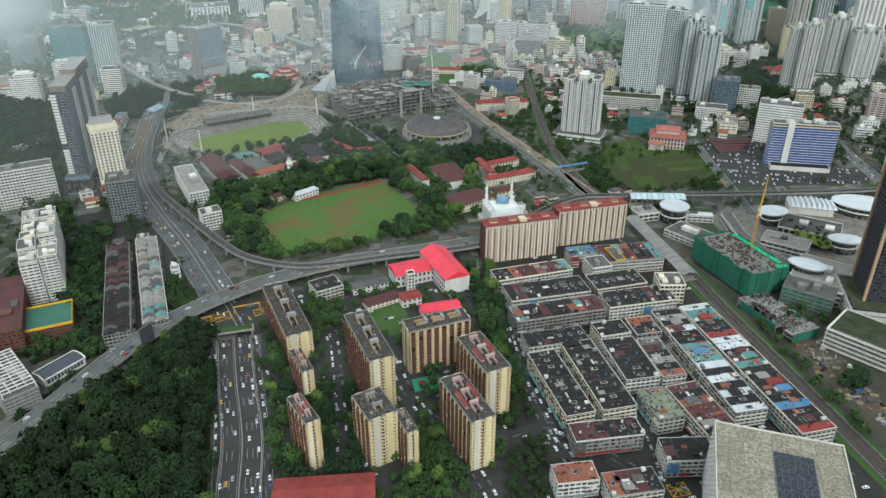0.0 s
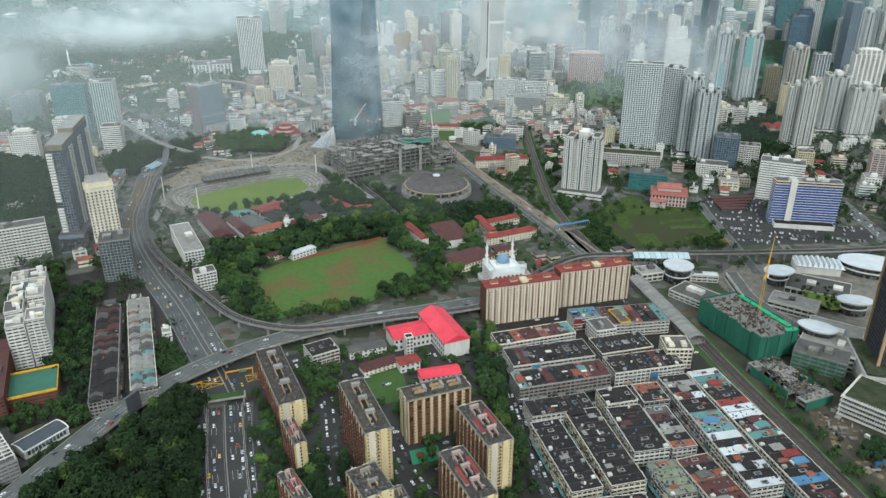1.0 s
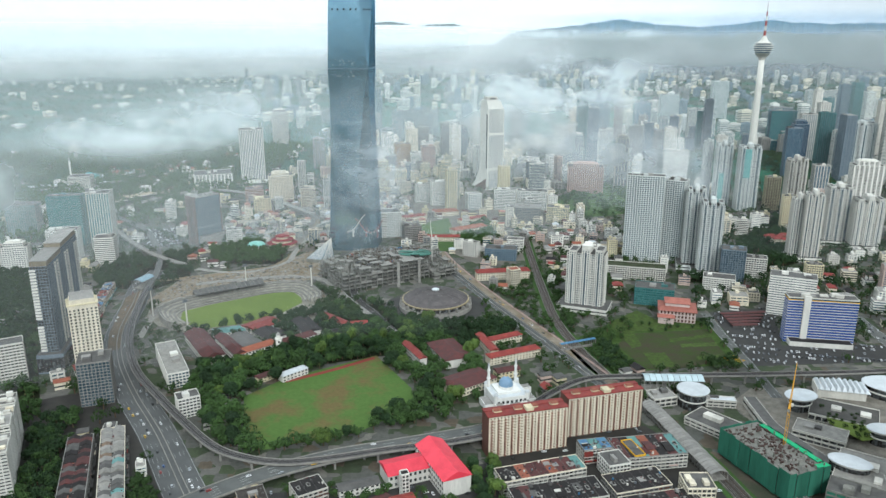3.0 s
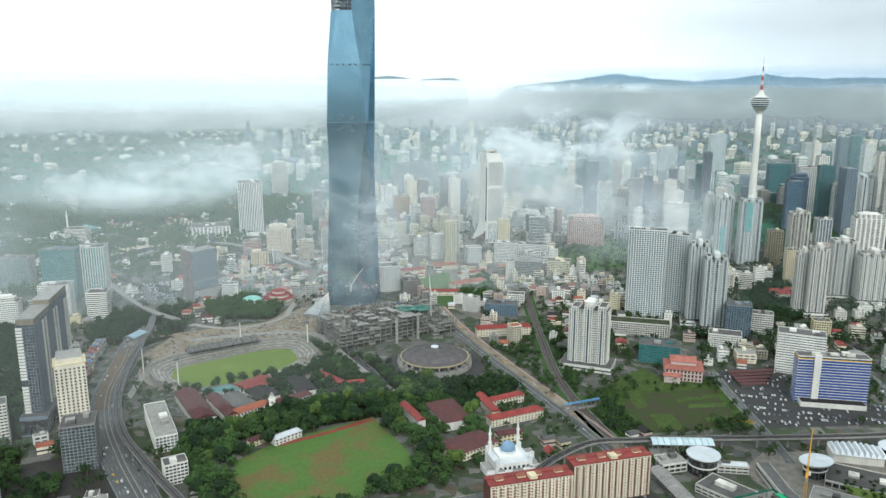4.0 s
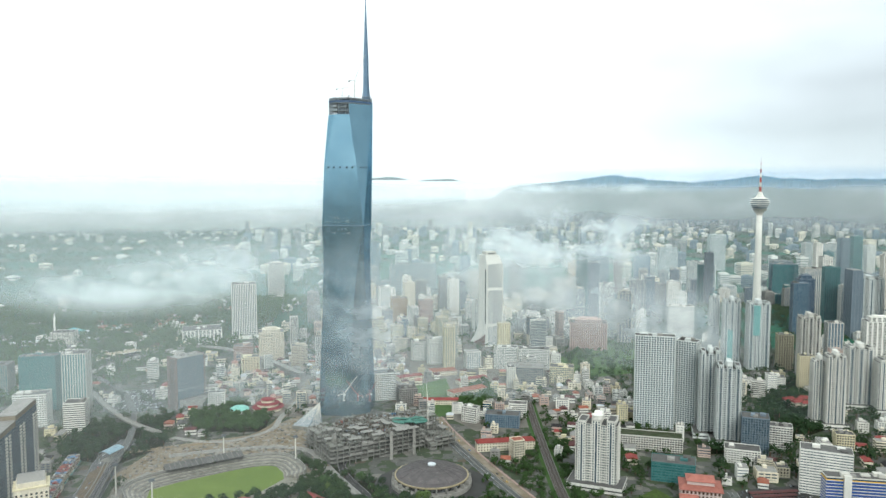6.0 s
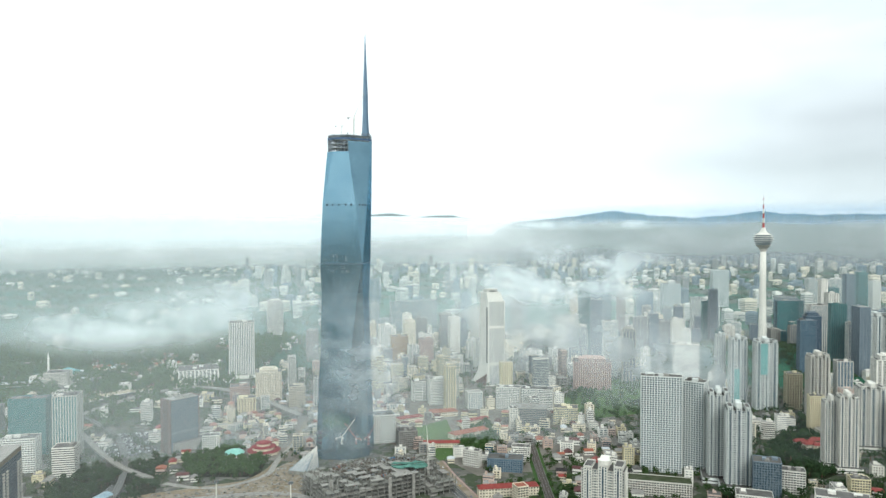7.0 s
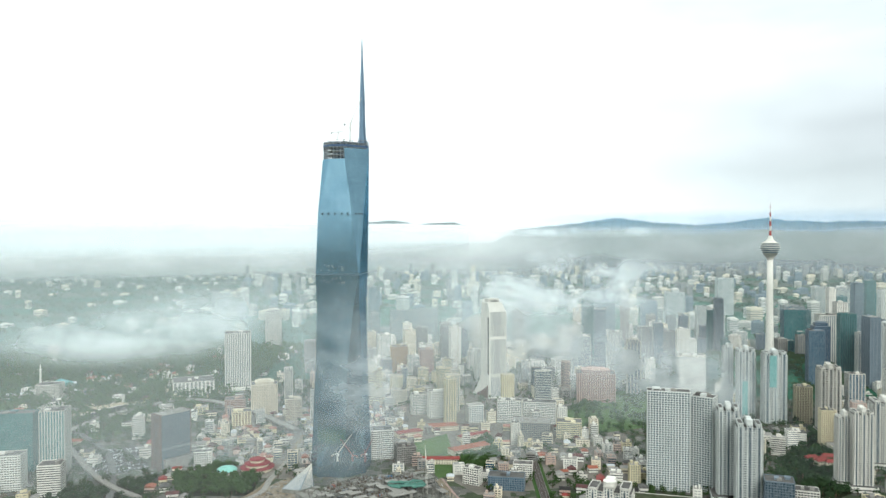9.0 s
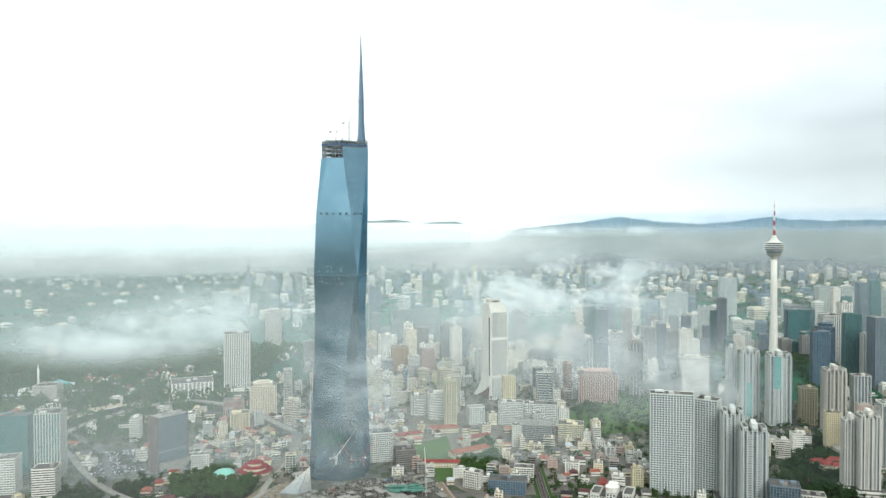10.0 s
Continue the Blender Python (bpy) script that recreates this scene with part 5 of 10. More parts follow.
def gantry(x, y, rz):
    root = thing("sign_gantry", "yellow steel sign gantry over the side road", "gantry", x, y, 0, rz, "yellow gantries")
    for s in (-1, 1):
        part("post", Bag().box(s * 11, 0, 0, 0.8, 0.8, 6.5), YELLOW_STEEL, root)
    part("beam", Bag().box(0, 0, 6.5, 23, 0.9, 1.1), YELLOW_STEEL, root)
    part("sign_plate", Bag().box(3, -0.6, 5.2, 6, 0.2, 2.4), ROOF_GREEN, root)


def condo(label, x, y, w, d, h, rz, wall, glass, podium=8.0, group="", strip=None):
    """A residential tower: projecting bays of rooms, recessed balconies between them, turrets and tank rooms on the roof, and a podium."""
    rng = random.Random(int(x * 5 + y * 3))
    x, y, lift, k = settle(x, y)
    w, d, h = w * k, d * k, h * k
    root = thing("residential_tower", label, "tower block", x, y, lift, rz, group)
    facade(root, w * 0.98, d * 0.9, h - 3, wall, glass, 3.2, rng.choice((3.6, 4.4)), 0.8, 0.7, 0.9, names=("glazing", "floor_band", "pier"))
    part("roof", Bag().box(0, 0, h - 2.3, w * 0.96, d * 0.88, 0.4), ROOF_GREY, root)
    tops = []
    for q, share in ((-0.34, 0.2), (0.0, 0.22), (0.34, 0.2)):
        top = h + rng.choice((-1.0, 0.0, 1.0, 2.0))
        tops.append(top)
        facade(root, w * share, d, top, wall, glass, 3.2, 3.8, 1.15, 1.4, 0.6, q * w, 0.0, names=("bay_glazing", "bay_floor_band", "bay_pier"))
        for s in (-1, 1):
            part("window_column", Bag().box(q * w, s * (d / 2 + 0.02), 3.0, w * share * 0.2, 0.36, top - 6), glass, root)
        part("bay_roof", Bag().box(q * w, 0, top + 0.7, w * share - 0.4, d - 0.4, 0.4), ROOF_GREY, root)
        rim = Bag()
        for s in (-1, 1):
            rim.box(q * w, s * (d / 2 - 0.25), top + 0.66, w * share, 0.5, 1.6).box(q * w + s * (w * share / 2 - 0.25), 0, top + 0.66, 0.5, d - 1, 1.6)
        part("crown_wall", rim, wall, root)
    r = 0.13 * w
    part("turret", Bag().cyl(0, -d * 0.2, tops[1] + 1.1, r, 4.5, 10).cyl(0, -d * 0.2, tops[1] + 5.6, r * 1.12, 0.6, 10), wall, root)
    part("tank_room", Bag().box(0, d * 0.2, tops[1] + 1.1, w * 0.2, d * 0.34, 6), wall, root)
    rails = Bag()
    for f in range(1, int((h - 3) / 3.2)):
        for q in (-0.165, 0.165):
            for s in (-1, 1):
                rails.box(q * w, s * d * 0.465, f * 3.2 - 0.3, w * 0.1, d * 0.05, 1.1)
        for s in (-1, 1):
            for q in (-0.2, 0.2):
                rails.box(s * (w * 0.49 + 0.6), q * d, f * 3.2 - 0.3, 1.3, d * 0.2, 1.1)
    part("balcony", rails, wall, root, kind="stuff")
    if strip:
        part("glass_strip", Bag().box(strip[0] * w, -d / 2 - 0.15, strip[1] * h, w * 0.3, 0.5, (strip[2] - strip[1]) * h), glazing("pale_teal_windows", "5F908C", lightness=0.4, curtain="9CBDB8", spec=0.4), root, "pale green glass strip")
    if podium:
        part("podium", Bag().box(0, -2, 0, w + 2 * podium, d + 2 * podium, 8), wall, root)
        part("podium_opening", Bag().box(0, -2, 3, w + 2 * podium + 0.3, d + 2 * podium + 0.3, 1.6), G_DARK, root)
        part("podium_roof", Bag().box(0, -2, 8.05, w + 2 * podium - 1, d + 2 * podium - 1, 0.3), ROOF_GREY, root)
    take(x, y, w + 2 * podium, d + 2 * podium, rz)
    return root


def frame_block(root, cx, cy, w, d, rz, floors, seed, rise=5.4):
    """A bare concrete frame: bays of slab, some not yet cast, on rows of columns."""
    rng = random.Random(seed)
    c, s = math.cos(radians(rz)), math.sin(radians(rz))
    nx, ny = max(2, round(w / 9)), max(2, round(d / 9))
    place = lambda u, v: (cx + u * c - v * s, cy + u * s + v * c)
    last = {}
    for f in range(floors):
        slab, cols, walls = Bag(), Bag(), Bag()
        chance = 1.0 if f < floors - 3 else (0.92, 0.75, 0.5)[f - floors + 3]
        now = {}
        for i in range(nx):
            for j in range(ny):
                if f and not last.get((i, j)):
                    continue
                u, v = -w / 2 + (i + 0.5) * w / nx, -d / 2 + (j + 0.5) * d / ny
                px, py = place(u, v)
                if rng.random() < chance:
                    now[i, j] = True
                    slab.box(px, py, (f + 1) * rise - 0.6, w / nx - 0.05, d / ny - 0.05, 0.6, rz)
                if rng.random() < 0.22 and (i in (0, nx - 1) or j in (0, ny - 1)):
                    walls.box(px, py, f * rise, w / nx * 0.9, d / ny * 0.9, rng.uniform(1.0, 3.6), rz)
                for a, b in ((0.5, 0.5), (-0.5, 0.5), (0.5, -0.5)):
                    qx, qy = place(u + a * w / nx * 0.92, v + b * d / ny * 0.92)
                    cols.box(qx, qy, f * rise, 0.9, 0.9, rise - 0.6 + rng.choice((0, 0, 0, 1.5)) * (f == floors - 1), rz)
        last = now
        part("floor_slab", slab, (RAW, CONCRETE)[f % 2], root, kind="stuff")
        part("column", cols, RAW, root, kind="stuff")
        if walls.v:
            part("cast_wall", walls, (CONCRETE, RAW)[f % 2], root, kind="stuff")
    return floors * rise


# ---- plan ----
HIGHWAY = [(-111, 275, 0.0), (-123, 320, 0.0), (-133, 371, 0.0), (-152, 432, 0.0), (-169, 491, 0.0)]
SIDE_ROAD = [(-106, 320, 0.0), (-119, 371, 0.0), (-137, 432, 0.0), (-154, 491, 0.0), (-170, 525, 0.0)]
WEST_SIDE = [(-137, 320, 0.0), (-152, 382, 0.0), (-167, 432, 0.0), (-186, 483, 0.0), (-196, 516, 0.0)]
WEST_ROAD = [(-168, 507, 0.0), (-187, 541, 0.0), (-210, 577, 0.0), (-261, 660, 0.0), (-312, 734, 0.0), (-364, 820, 0.0), (-400, 906, 0.0), (-424, 1008, 0.0), (-444, 1088, 0.0), (-444, 1163, 0.0)]
FLYOVER = [(-293, 326, 9.0), (-286, 353, 9.0), (-276, 385, 9.0), (-262, 426, 9.0), (-241, 478, 9.0), (-210, 524, 9.0), (-159, 570, 9.0), (-96, 605, 9.0), (-37, 625, 9.0), (42, 653, 8.0), (122, 690, 6.0)]
METRO = [(59, 644, 11.0), (13, 628, 11.0), (-42, 615, 11.0), (-95, 600, 11.0), (-132, 595, 11.0), (-166, 603, 11.0), (-197, 621, 11.0), (-237, 664, 11.0), (-283, 719, 11.0), (-324, 772, 11.0), (-359, 838, 11.0), (-387, 915, 11.0), (-411, 1009, 11.0), (-418, 1053, 11.0)]
MONORAIL = [(573, 785, 11.0), (459, 770, 11.0), (339, 764, 11.0), (261, 762, 11.0), (202, 759, 11.0), (156, 753, 11.0), (113, 719, 11.0), (92, 691, 11.0)]
EAST_ROAD = [(-5, 1265, 0.0), (19, 1179, 0.0), (61, 1060, 0.0), (96, 972, 0.0), (133, 882, 0.0), (165, 802, 0.0), (183, 754, 0.0)]
RAILWAY = [(157, 1343, 0.0), (154, 1230, 0.0), (152, 1074, 0.0), (153, 949, 0.0), (166, 856, 0.0), (186, 774, 0.0)]
SOUTH_RAIL = [(224, 650, 0.0), (237, 606, 0.0), (252, 525, 0.0), (267, 453, 0.0), (279, 394, 0.0), (290, 341, 0.0), (297, 307, 0.0)]
BRANCH_ROAD = [(358, 972, 0.0), (354, 906, 0.0), (353, 832, 0.0), (352, 794, 0.0), (349, 731, 0.0)]
FAR_EAST_ROAD = [(553, 961, 0.0), (547, 886, 0.0), (542, 811, 0.0), (536, 738, 0.0)]
MARKET_STREET = [(61, 525, 0.0), (67, 460, 0.0), (75, 400, 0.0), (86, 360, 0.0), (101, 321, 0.0)]
CROSS_STREET = [(51, 374, 0.0), (83, 382, 0.0), (127, 342, 0.0), (157, 321, 0.0)]
BACK_STREET = [(131, 481, 0.0), (138, 425, 0.0), (146, 376, 0.0), (147, 335, 0.0)]
STADIUM_ROAD = [(13, 1241, 0.0), (-73, 1274, 0.0), (-125, 1079, 0.0), (-82, 964, 0.0), (-49, 894, 0.0)]
HILL_ROAD = [(-442, 1105, 0.0), (-376, 1130, 0.0), (-271, 1184, 0.0), (-245, 1327, 0.0), (-246, 1511, 0.0)]
WEST_FLYOVER = [(-676, 1398, 12.0), (-667, 1553, 12.0), (-617, 1691, 12.0), (-533, 1755, 12.0), (-401, 1674, 12.0), (-262, 1510, 12.0)]
WEST_RAMP = [(-628, 1412, 8.0), (-538, 1294, 8.0), (-469, 1218, 8.0), (-408, 1170, 8.0)]
LANE_A = [(-88, 499, 0.0), (-75, 432, 0.0), (-65, 371, 0.0), (-62, 323, 0.0)]
LANE_B = [(-38, 464, 0.0), (-16, 409, 0.0), (10, 374, 0.0), (28, 335, 0.0), (37, 312, 0.0)]
SITE_ROAD_A = [(-389, 1171, 0.0), (-339, 1153, 0.0), (-293, 1159, 0.0), (-252, 1207, 0.0), (-250, 1273, 0.0), (-242, 1362, 0.0)]
SITE_ROAD_B = [(-366, 1094, 0.0), (-310, 1115, 0.0), (-236, 1130, 0.0), (-176, 1114, 0.0), (-133, 1035, 0.0), (-89, 958, 0.0), (-56, 906, 0.0)]
SITE_ROAD_C = [(-369, 1036, 0.0), (-381, 992, 0.0), (-377, 944, 0.0), (-368, 887, 0.0)]
WEST_LOOP = [(-674, 1523, 6.0), (-558, 1394, 6.0), (-481, 1253, 6.0), (-440, 1139, 6.0), (-425, 1056, 6.0)]
FIELD = [(-200, 734), (-164, 777), (-72, 836), (-28, 753), (-22, 713), (-74, 663), (-156, 632), (-181, 669)]
TRACK_LINE = [(-164, 768, 0.0), (-120, 795, 0.0), (-74, 829, 0.0)]
TURF = [(-337, 938), (-346, 979), (-318, 1004), (-261, 1044), (-220, 1071), (-197, 1035), (-191, 1014), (-213, 970), (-247, 937), (-297, 919)]
FOREST = [(-309, 271), (-301, 335), (-277, 374), (-257, 419), (-235, 473), (-205, 503), (-191, 491), (-168, 419), (-152, 360), (-141, 312), (-134, 271)]
LOT = [(169, 886), (240, 954), (355, 945), (347, 814), (224, 794), (189, 781)]
LOT_SOIL = [(235, 900), (286, 908), (343, 917), (337, 885), (336, 836), (307, 814), (266, 799), (232, 799), (215, 864)]
DISTRICT = [(53, 638), (198, 675), (236, 604), (267, 432), (287, 335), (261, 287), (35, 287), (52, 419)]
FLATS = [(-163, 562), (-46, 582), (57, 615), (52, 419), (42, 287), (-99, 287)]
CAR_PARK = [(365, 977), (460, 996), (414, 866), (551, 866), (527, 820), (357, 807)]
WORKS = [(-412, 1015), (-393, 1130), (-271, 1184), (-225, 1275), (-182, 1243), (-182, 1129), (-211, 1104), (-359, 1015)]
EAST_WORKS = [(296, 525), (320, 491), (325, 406), (312, 382), (288, 460)]
MALL_GREEN = [(378, 702), (404, 692), (410, 660), (403, 642), (384, 637), (370, 668)]
LOT_STRIP_A = [(284, 885), (341, 901), (338, 891), (282, 875)]
LOT_STRIP_B = [(292, 869), (338, 874), (336, 864), (291, 859)]
LOT_STRIP_C = [(241, 843), (266, 844), (268, 805), (243, 804)]
LOT_STRIP_D = [(300, 833), (329, 839), (328, 831), (299, 823)]
LOT_GREEN = [(221, 940), (269, 983), (286, 948), (345, 939), (338, 919), (245, 908), (245, 864), (231, 857)]
TREES_DEPOT = [(-337, 483), (-305, 499), (-274, 487), (-262, 475), (-279, 462), (-297, 477), (-317, 456), (-341, 477)]
TREES_OFFICE = [(-295, 388), (-287, 412), (-272, 421), (-278, 436), (-283, 430), (-296, 415), (-302, 394)]
TREES_JUNCTION = [(-255, 588), (-236, 588), (-215, 545), (-226, 528), (-242, 544)]
TREES_LOTC = [(200, 878), (209, 864), (216, 811), (204, 796), (184, 805)]
TREES_LOTD = [(313, 836), (341, 833), (329, 798), (305, 802)]
EAST_YARD = [(242, 615), (297, 638), (350, 604), (375, 499), (387, 418), (320, 312), (295, 335), (257, 525)]
TREES_YARD = [(257, 512), (274, 516), (302, 363), (291, 342)]
TREES_ARENA = [(-182, 1072), (-107, 1044), (-91, 949), (-151, 936)]
TREES_ARENAB = [(-80, 949), (103, 934), (87, 882), (-6, 836), (-73, 870)]
TREES_MARKET = [(44, 419), (64, 425), (72, 371), (76, 321), (44, 312)]
TREES_COURT = [(-102, 419), (-65, 425), (-53, 382), (-52, 335), (-75, 321), (-105, 330), (-96, 360)]
TREES_COURTB = [(-16, 388), (6, 382), (15, 335), (6, 320), (-29, 312), (-26, 335), (-12, 350)]
TREES_COURTC = [(-119, 562), (-89, 543), (-83, 499), (-101, 491)]
TREES_TERRACE = [(-331, 525), (-381, 675), (-368, 702), (-277, 499), (-289, 483)]
GREEN_A = [(-63, 534), (-31, 546), (-22, 499), (-54, 491)]
COURT_PATCH = [(-20, 437), (0, 444), (4, 428), (-17, 422)]
PARKING_W = [(-615, 1416), (-517, 1436), (-456, 1323), (-527, 1273)]
GREEN_B = [(264, 1692), (368, 1854), (495, 1917), (403, 1562), (298, 1521), (260, 1602)]
GREEN_C = [(-57, 1446), (17, 1518), (26, 1414), (-28, 1323)]
GREEN_D = [(-26, 1355), (25, 1411), (101, 1452), (84, 1336), (4, 1270)]
TREES_FIELD = [(-282, 794), (-218, 811), (-61, 945), (-14, 945), (49, 811), (44, 702), (-10, 682), (-79, 650), (-153, 615), (-197, 638), (-251, 731)]
TREES_SCHOOL = [(-311, 920), (-159, 993), (-72, 1013), (-10, 919), (-46, 841), (-195, 789), (-243, 743)]
TREES_STREET = [(29, 604), (52, 615), (67, 460), (56, 406), (40, 491)]
TREES_FLATS_A = [(-165, 525), (-145, 525), (-109, 419), (-89, 340), (-106, 335), (-127, 419)]
TREES_FLATS_B = [(-90, 419), (-63, 425), (-49, 345), (-62, 330), (-78, 345)]
TREES_FLATS_C = [(-13, 382), (0, 382), (10, 320), (-25, 312), (-12, 340)]
TREES_WEST = [(-777, 1132), (-638, 1163), (-492, 885), (-378, 675), (-356, 702), (-287, 525), (-317, 525), (-434, 731), (-620, 866)]
TREES_WESTB = [(-537, 1132), (-535, 1199), (-428, 1273), (-387, 1131), (-424, 1061), (-505, 1084)]
TREES_HILL = [(-400, 1272), (-337, 1357), (-268, 1272), (-260, 1197), (-366, 1197)]
TREES_LOT = [(174, 886), (196, 906), (219, 802), (192, 785)]
TREES_LOTB = [(226, 945), (355, 945), (344, 820), (287, 802), (251, 917)]
TREES_EASTROAD = [(151, 1103), (190, 1163), (168, 866), (159, 938)]
TREES_DOME = [(-145, 996), (-63, 972), (-42, 866), (-106, 927)]
TREES_EAST = [(480, 1235), (737, 1585), (592, 1205), (451, 1101), (370, 1102)]
TREES_PARK = [(260, 1669), (368, 1854), (563, 1983), (392, 1522), (294, 1503), (256, 1581)]
TREES_GREEND = [(25, 1373), (95, 1518), (106, 1372), (51, 1269)]
TREES_RAILB = [(253, 499), (269, 491), (261, 460), (246, 467)]
BROADCAST = (869.4, 2095.6)


# ---- ground ----
def build_ground():
    bag = Bag()
    rings = [0, 150, 300, 450, 600, 800, 1000, 1250, 1500, 1800, 2100, 2400, 2600, 2800, 3000, 3300, 3700, 4200, 4800, 5600, 6600, 8000, 10000, 14000, 22000, 40000]
    n = 96
    for r in rings:
        for i in range(n):
            a = 2 * math.pi * i / n
            x, y, z, k = settle(r * math.cos(a), 100 + r * math.sin(a))
            bag.v.append((x, y, z))
    for j in range(len(rings) - 1):
        for i in range(n):
            p, q = j * n + i, j * n + (i + 1) % n
            bag.f.append((p, p + n, q + n, q))
    m = plots_material()
    tagged(part("ground", bag, m), "wide city ground of streets, yards and grass", "ground", kind="structure")


build_ground()


def plain(name, label, a1, a2, r1, r2, mat, z=0.4):
    """A sheet of country beyond the city, which follows the rise of the basin; bearings in degrees."""
    bag = Bag()
    n, m = 48, 26
    for j in range(m + 1):
        r = r1 * (r2 / r1) ** (j / m)
        for i in range(n + 1):
            a = radians(a1 + (a2 - a1) * i / n)
            x, y, zz, k = settle(r * math.sin(a), 100 + r * math.cos(a))
            bag.v.append((x, y, zz + z))
    for j in range(m):
        for i in range(n):
            p = j * (n + 1) + i
            bag.f.append((p, p + 1, p + n + 2, p + n + 1))
    tagged(part(name, bag, mat), label, "ground", kind="structure")


plain("forest_plain", "dark wooded country west of the city", -62, -8, 1950, 14000, surface("far_forest", "22503A", second="183E2E", scale=0.006, grain=0.03, rough=0.95, spec=0.1, bump=0), 0.5)
plain("suburb_plain", "green suburbs beyond the old town", -8, 62, 2850, 14000, surface("far_suburb", "365C46", second="224634", scale=0.008, grain=0.03, rough=0.95, spec=0.1, bump=0), 0.5)

# ---- areas ----
FIELD_TURF = surface("worn_field", "4A6030", second="5E5436", scale=0.018, grain=0.3, rough=0.95, spec=0.1)
for node in FIELD_TURF.node_tree.nodes:
    if node.bl_idname == "ShaderNodeValToRGB":
        node.color_ramp.elements[0].position, node.color_ramp.elements[1].position = 0.37, 0.5
sheet("road_works", "bare brown earth of the works beside the broad road", [(-391, 848), (-379, 855), (-400, 918), (-414, 982), (-410, 1012), (-436, 1078), (-446, 1033), (-425, 953), (-412, 902)], 0.34, surface("brown_works", "6A5A44", second="524A3C", scale=0.08, grain=0.6))
sheet("playing_field", "worn green playing field with bare brown patches", FIELD, 0.16, FIELD_TURF)
sheet("stadium_pitch", "bright green stadium turf", TURF, 0.2, PITCH)
sheet("stadium_plaza", "pale worn concrete round the stadium", [(-270 + 128 * math.cos(a * 0.3927), 1002 + 105 * math.sin(a * 0.3927)) for a in range(16)], 0.1, surface("worn_concrete_yard", "8A867A", second="6A6658", scale=0.05))
sheet("arena_yard", "asphalt yard round the arena", [(-4 + 72 * math.cos(a * 0.3927), 1000 + 66 * math.sin(a * 0.3927)) for a in range(16)], 0.13, ASPHALT)
sheet("vacant_lot", "overgrown vacant lot with rough grass", LOT, 0.1, surface("lot_grass", "46592B", second="33451F", scale=0.09, grain=0.8, rough=0.95, spec=0.1))
sheet("bare_plot", "dark bare soil in the vacant lot", LOT_SOIL, 0.2, surface("lot_soil", "453F33", second="3A4A24", scale=0.05, grain=0.6, rough=0.95, spec=0.1))
sheet("market_pavement", "grey asphalt and paving between the terraces", DISTRICT, 0.06, surface("wet_asphalt", "38352F", second="2B2926", scale=0.06, grain=0.8, rough=0.75))
sheet("west_pavement", "dark asphalt lanes between the western terraces", [(-420, 470), (-300, 470), (-225, 520), (-215, 600), (-320, 770), (-420, 720)], 0.05, MATS["wet_asphalt"])
sheet("flats_pavement", "asphalt yards between the blocks of flats", FLATS, 0.08, ASPHALT)
sheet("car_park", "asphalt car park beside the striped hotel", CAR_PARK, 0.14, ASPHALT)
sheet("works_ground", "bare orange earth of the building works", WORKS, 0.12, SITE)
sheet("rail_works", "muddy earth beside the railway", EAST_WORKS, 0.2, surface("churned_earth", "564C3E", second="3E3A32", scale=0.12, grain=0.6))
sheet("mall_lawn", "lawn between the white canopies", MALL_GREEN, 6.2, PITCH, 0.4)
sheet("old_town_paving", "pale dusty streets and yards of the old town", [(-430, 1300), (-210, 1265), (-190, 1380), (-60, 1400), (60, 1200), (330, 1260), (380, 2050), (-330, 2050), (-430, 1700)], 0.04, surface("pale_street", "7C766C", second="5E5A52", scale=0.03, grain=0.4))
sheet("school_lawn", "small green lawn behind the fire station", GREEN_A, 0.22, GRASS)
sheet("west_car_park", "open car park in the western quarter", PARKING_W, 0.14, ASPHALT)
sheet("park", "green parkland beneath the tan offices", GREEN_B, 0.14, GRASS)
sheet("town_green", "grassy town green", GREEN_C, 0.14, GRASS)
sheet("hill_lawn", "green bank beneath the trees", GREEN_D, 0.14, GRASS)
sheet("sports_court", "green and red ball court", COURT_PATCH, 0.2, COURT)
cx, cy = sum(p[0] for p in COURT_PATCH) / 4, sum(p[1] for p in COURT_PATCH) / 4
tagged(part("court_circle", Bag().cyl(cx - 4, cy, 0.2, 3.2, 0.06, 20).cyl(cx + 5, cy + 1, 0.2, 3.2, 0.06, 20), TRACK), "red circles painted on the ball court", "marking", kind="structure")

BRIGHT_GRASS = surface("bright_grass", "4A5E2A", second="3A4028", scale=0.2, grain=0.5, rough=0.95, spec=0.1)
for strip in (LOT_STRIP_A, LOT_STRIP_B, LOT_STRIP_C, LOT_STRIP_D):
    sheet("grass_strip", "bright rough grass strip across the dark soil", strip, 0.3, BRIGHT_GRASS)
sheet("lot_green", "bright rough grass beside the vacant soil", LOT_GREEN, 0.26, BRIGHT_GRASS)
sheet("rail_yard", "dark worn paving beside the southern railway", EAST_YARD, 0.05, surface("yard_mix", "4C463A", second="343A2A", scale=0.05, grain=0.6))
# dark ground colour that carries the shade in the gaps between crowns
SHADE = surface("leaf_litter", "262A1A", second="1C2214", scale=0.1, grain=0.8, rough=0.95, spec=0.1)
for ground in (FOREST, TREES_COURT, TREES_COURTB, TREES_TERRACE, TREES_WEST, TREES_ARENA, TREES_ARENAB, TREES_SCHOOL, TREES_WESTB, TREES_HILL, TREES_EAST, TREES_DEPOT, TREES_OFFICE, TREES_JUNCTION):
    sheet("wood_floor", "dark ground beneath trees with their shade put into its colour", ground, 0.035, SHADE)
sheet("western_green", "rough green slopes of the western woods", [(-1700, 1250), (-720, 1250), (-480, 1750), (-420, 2500), (-1850, 2500)], 0.03, LAWN)
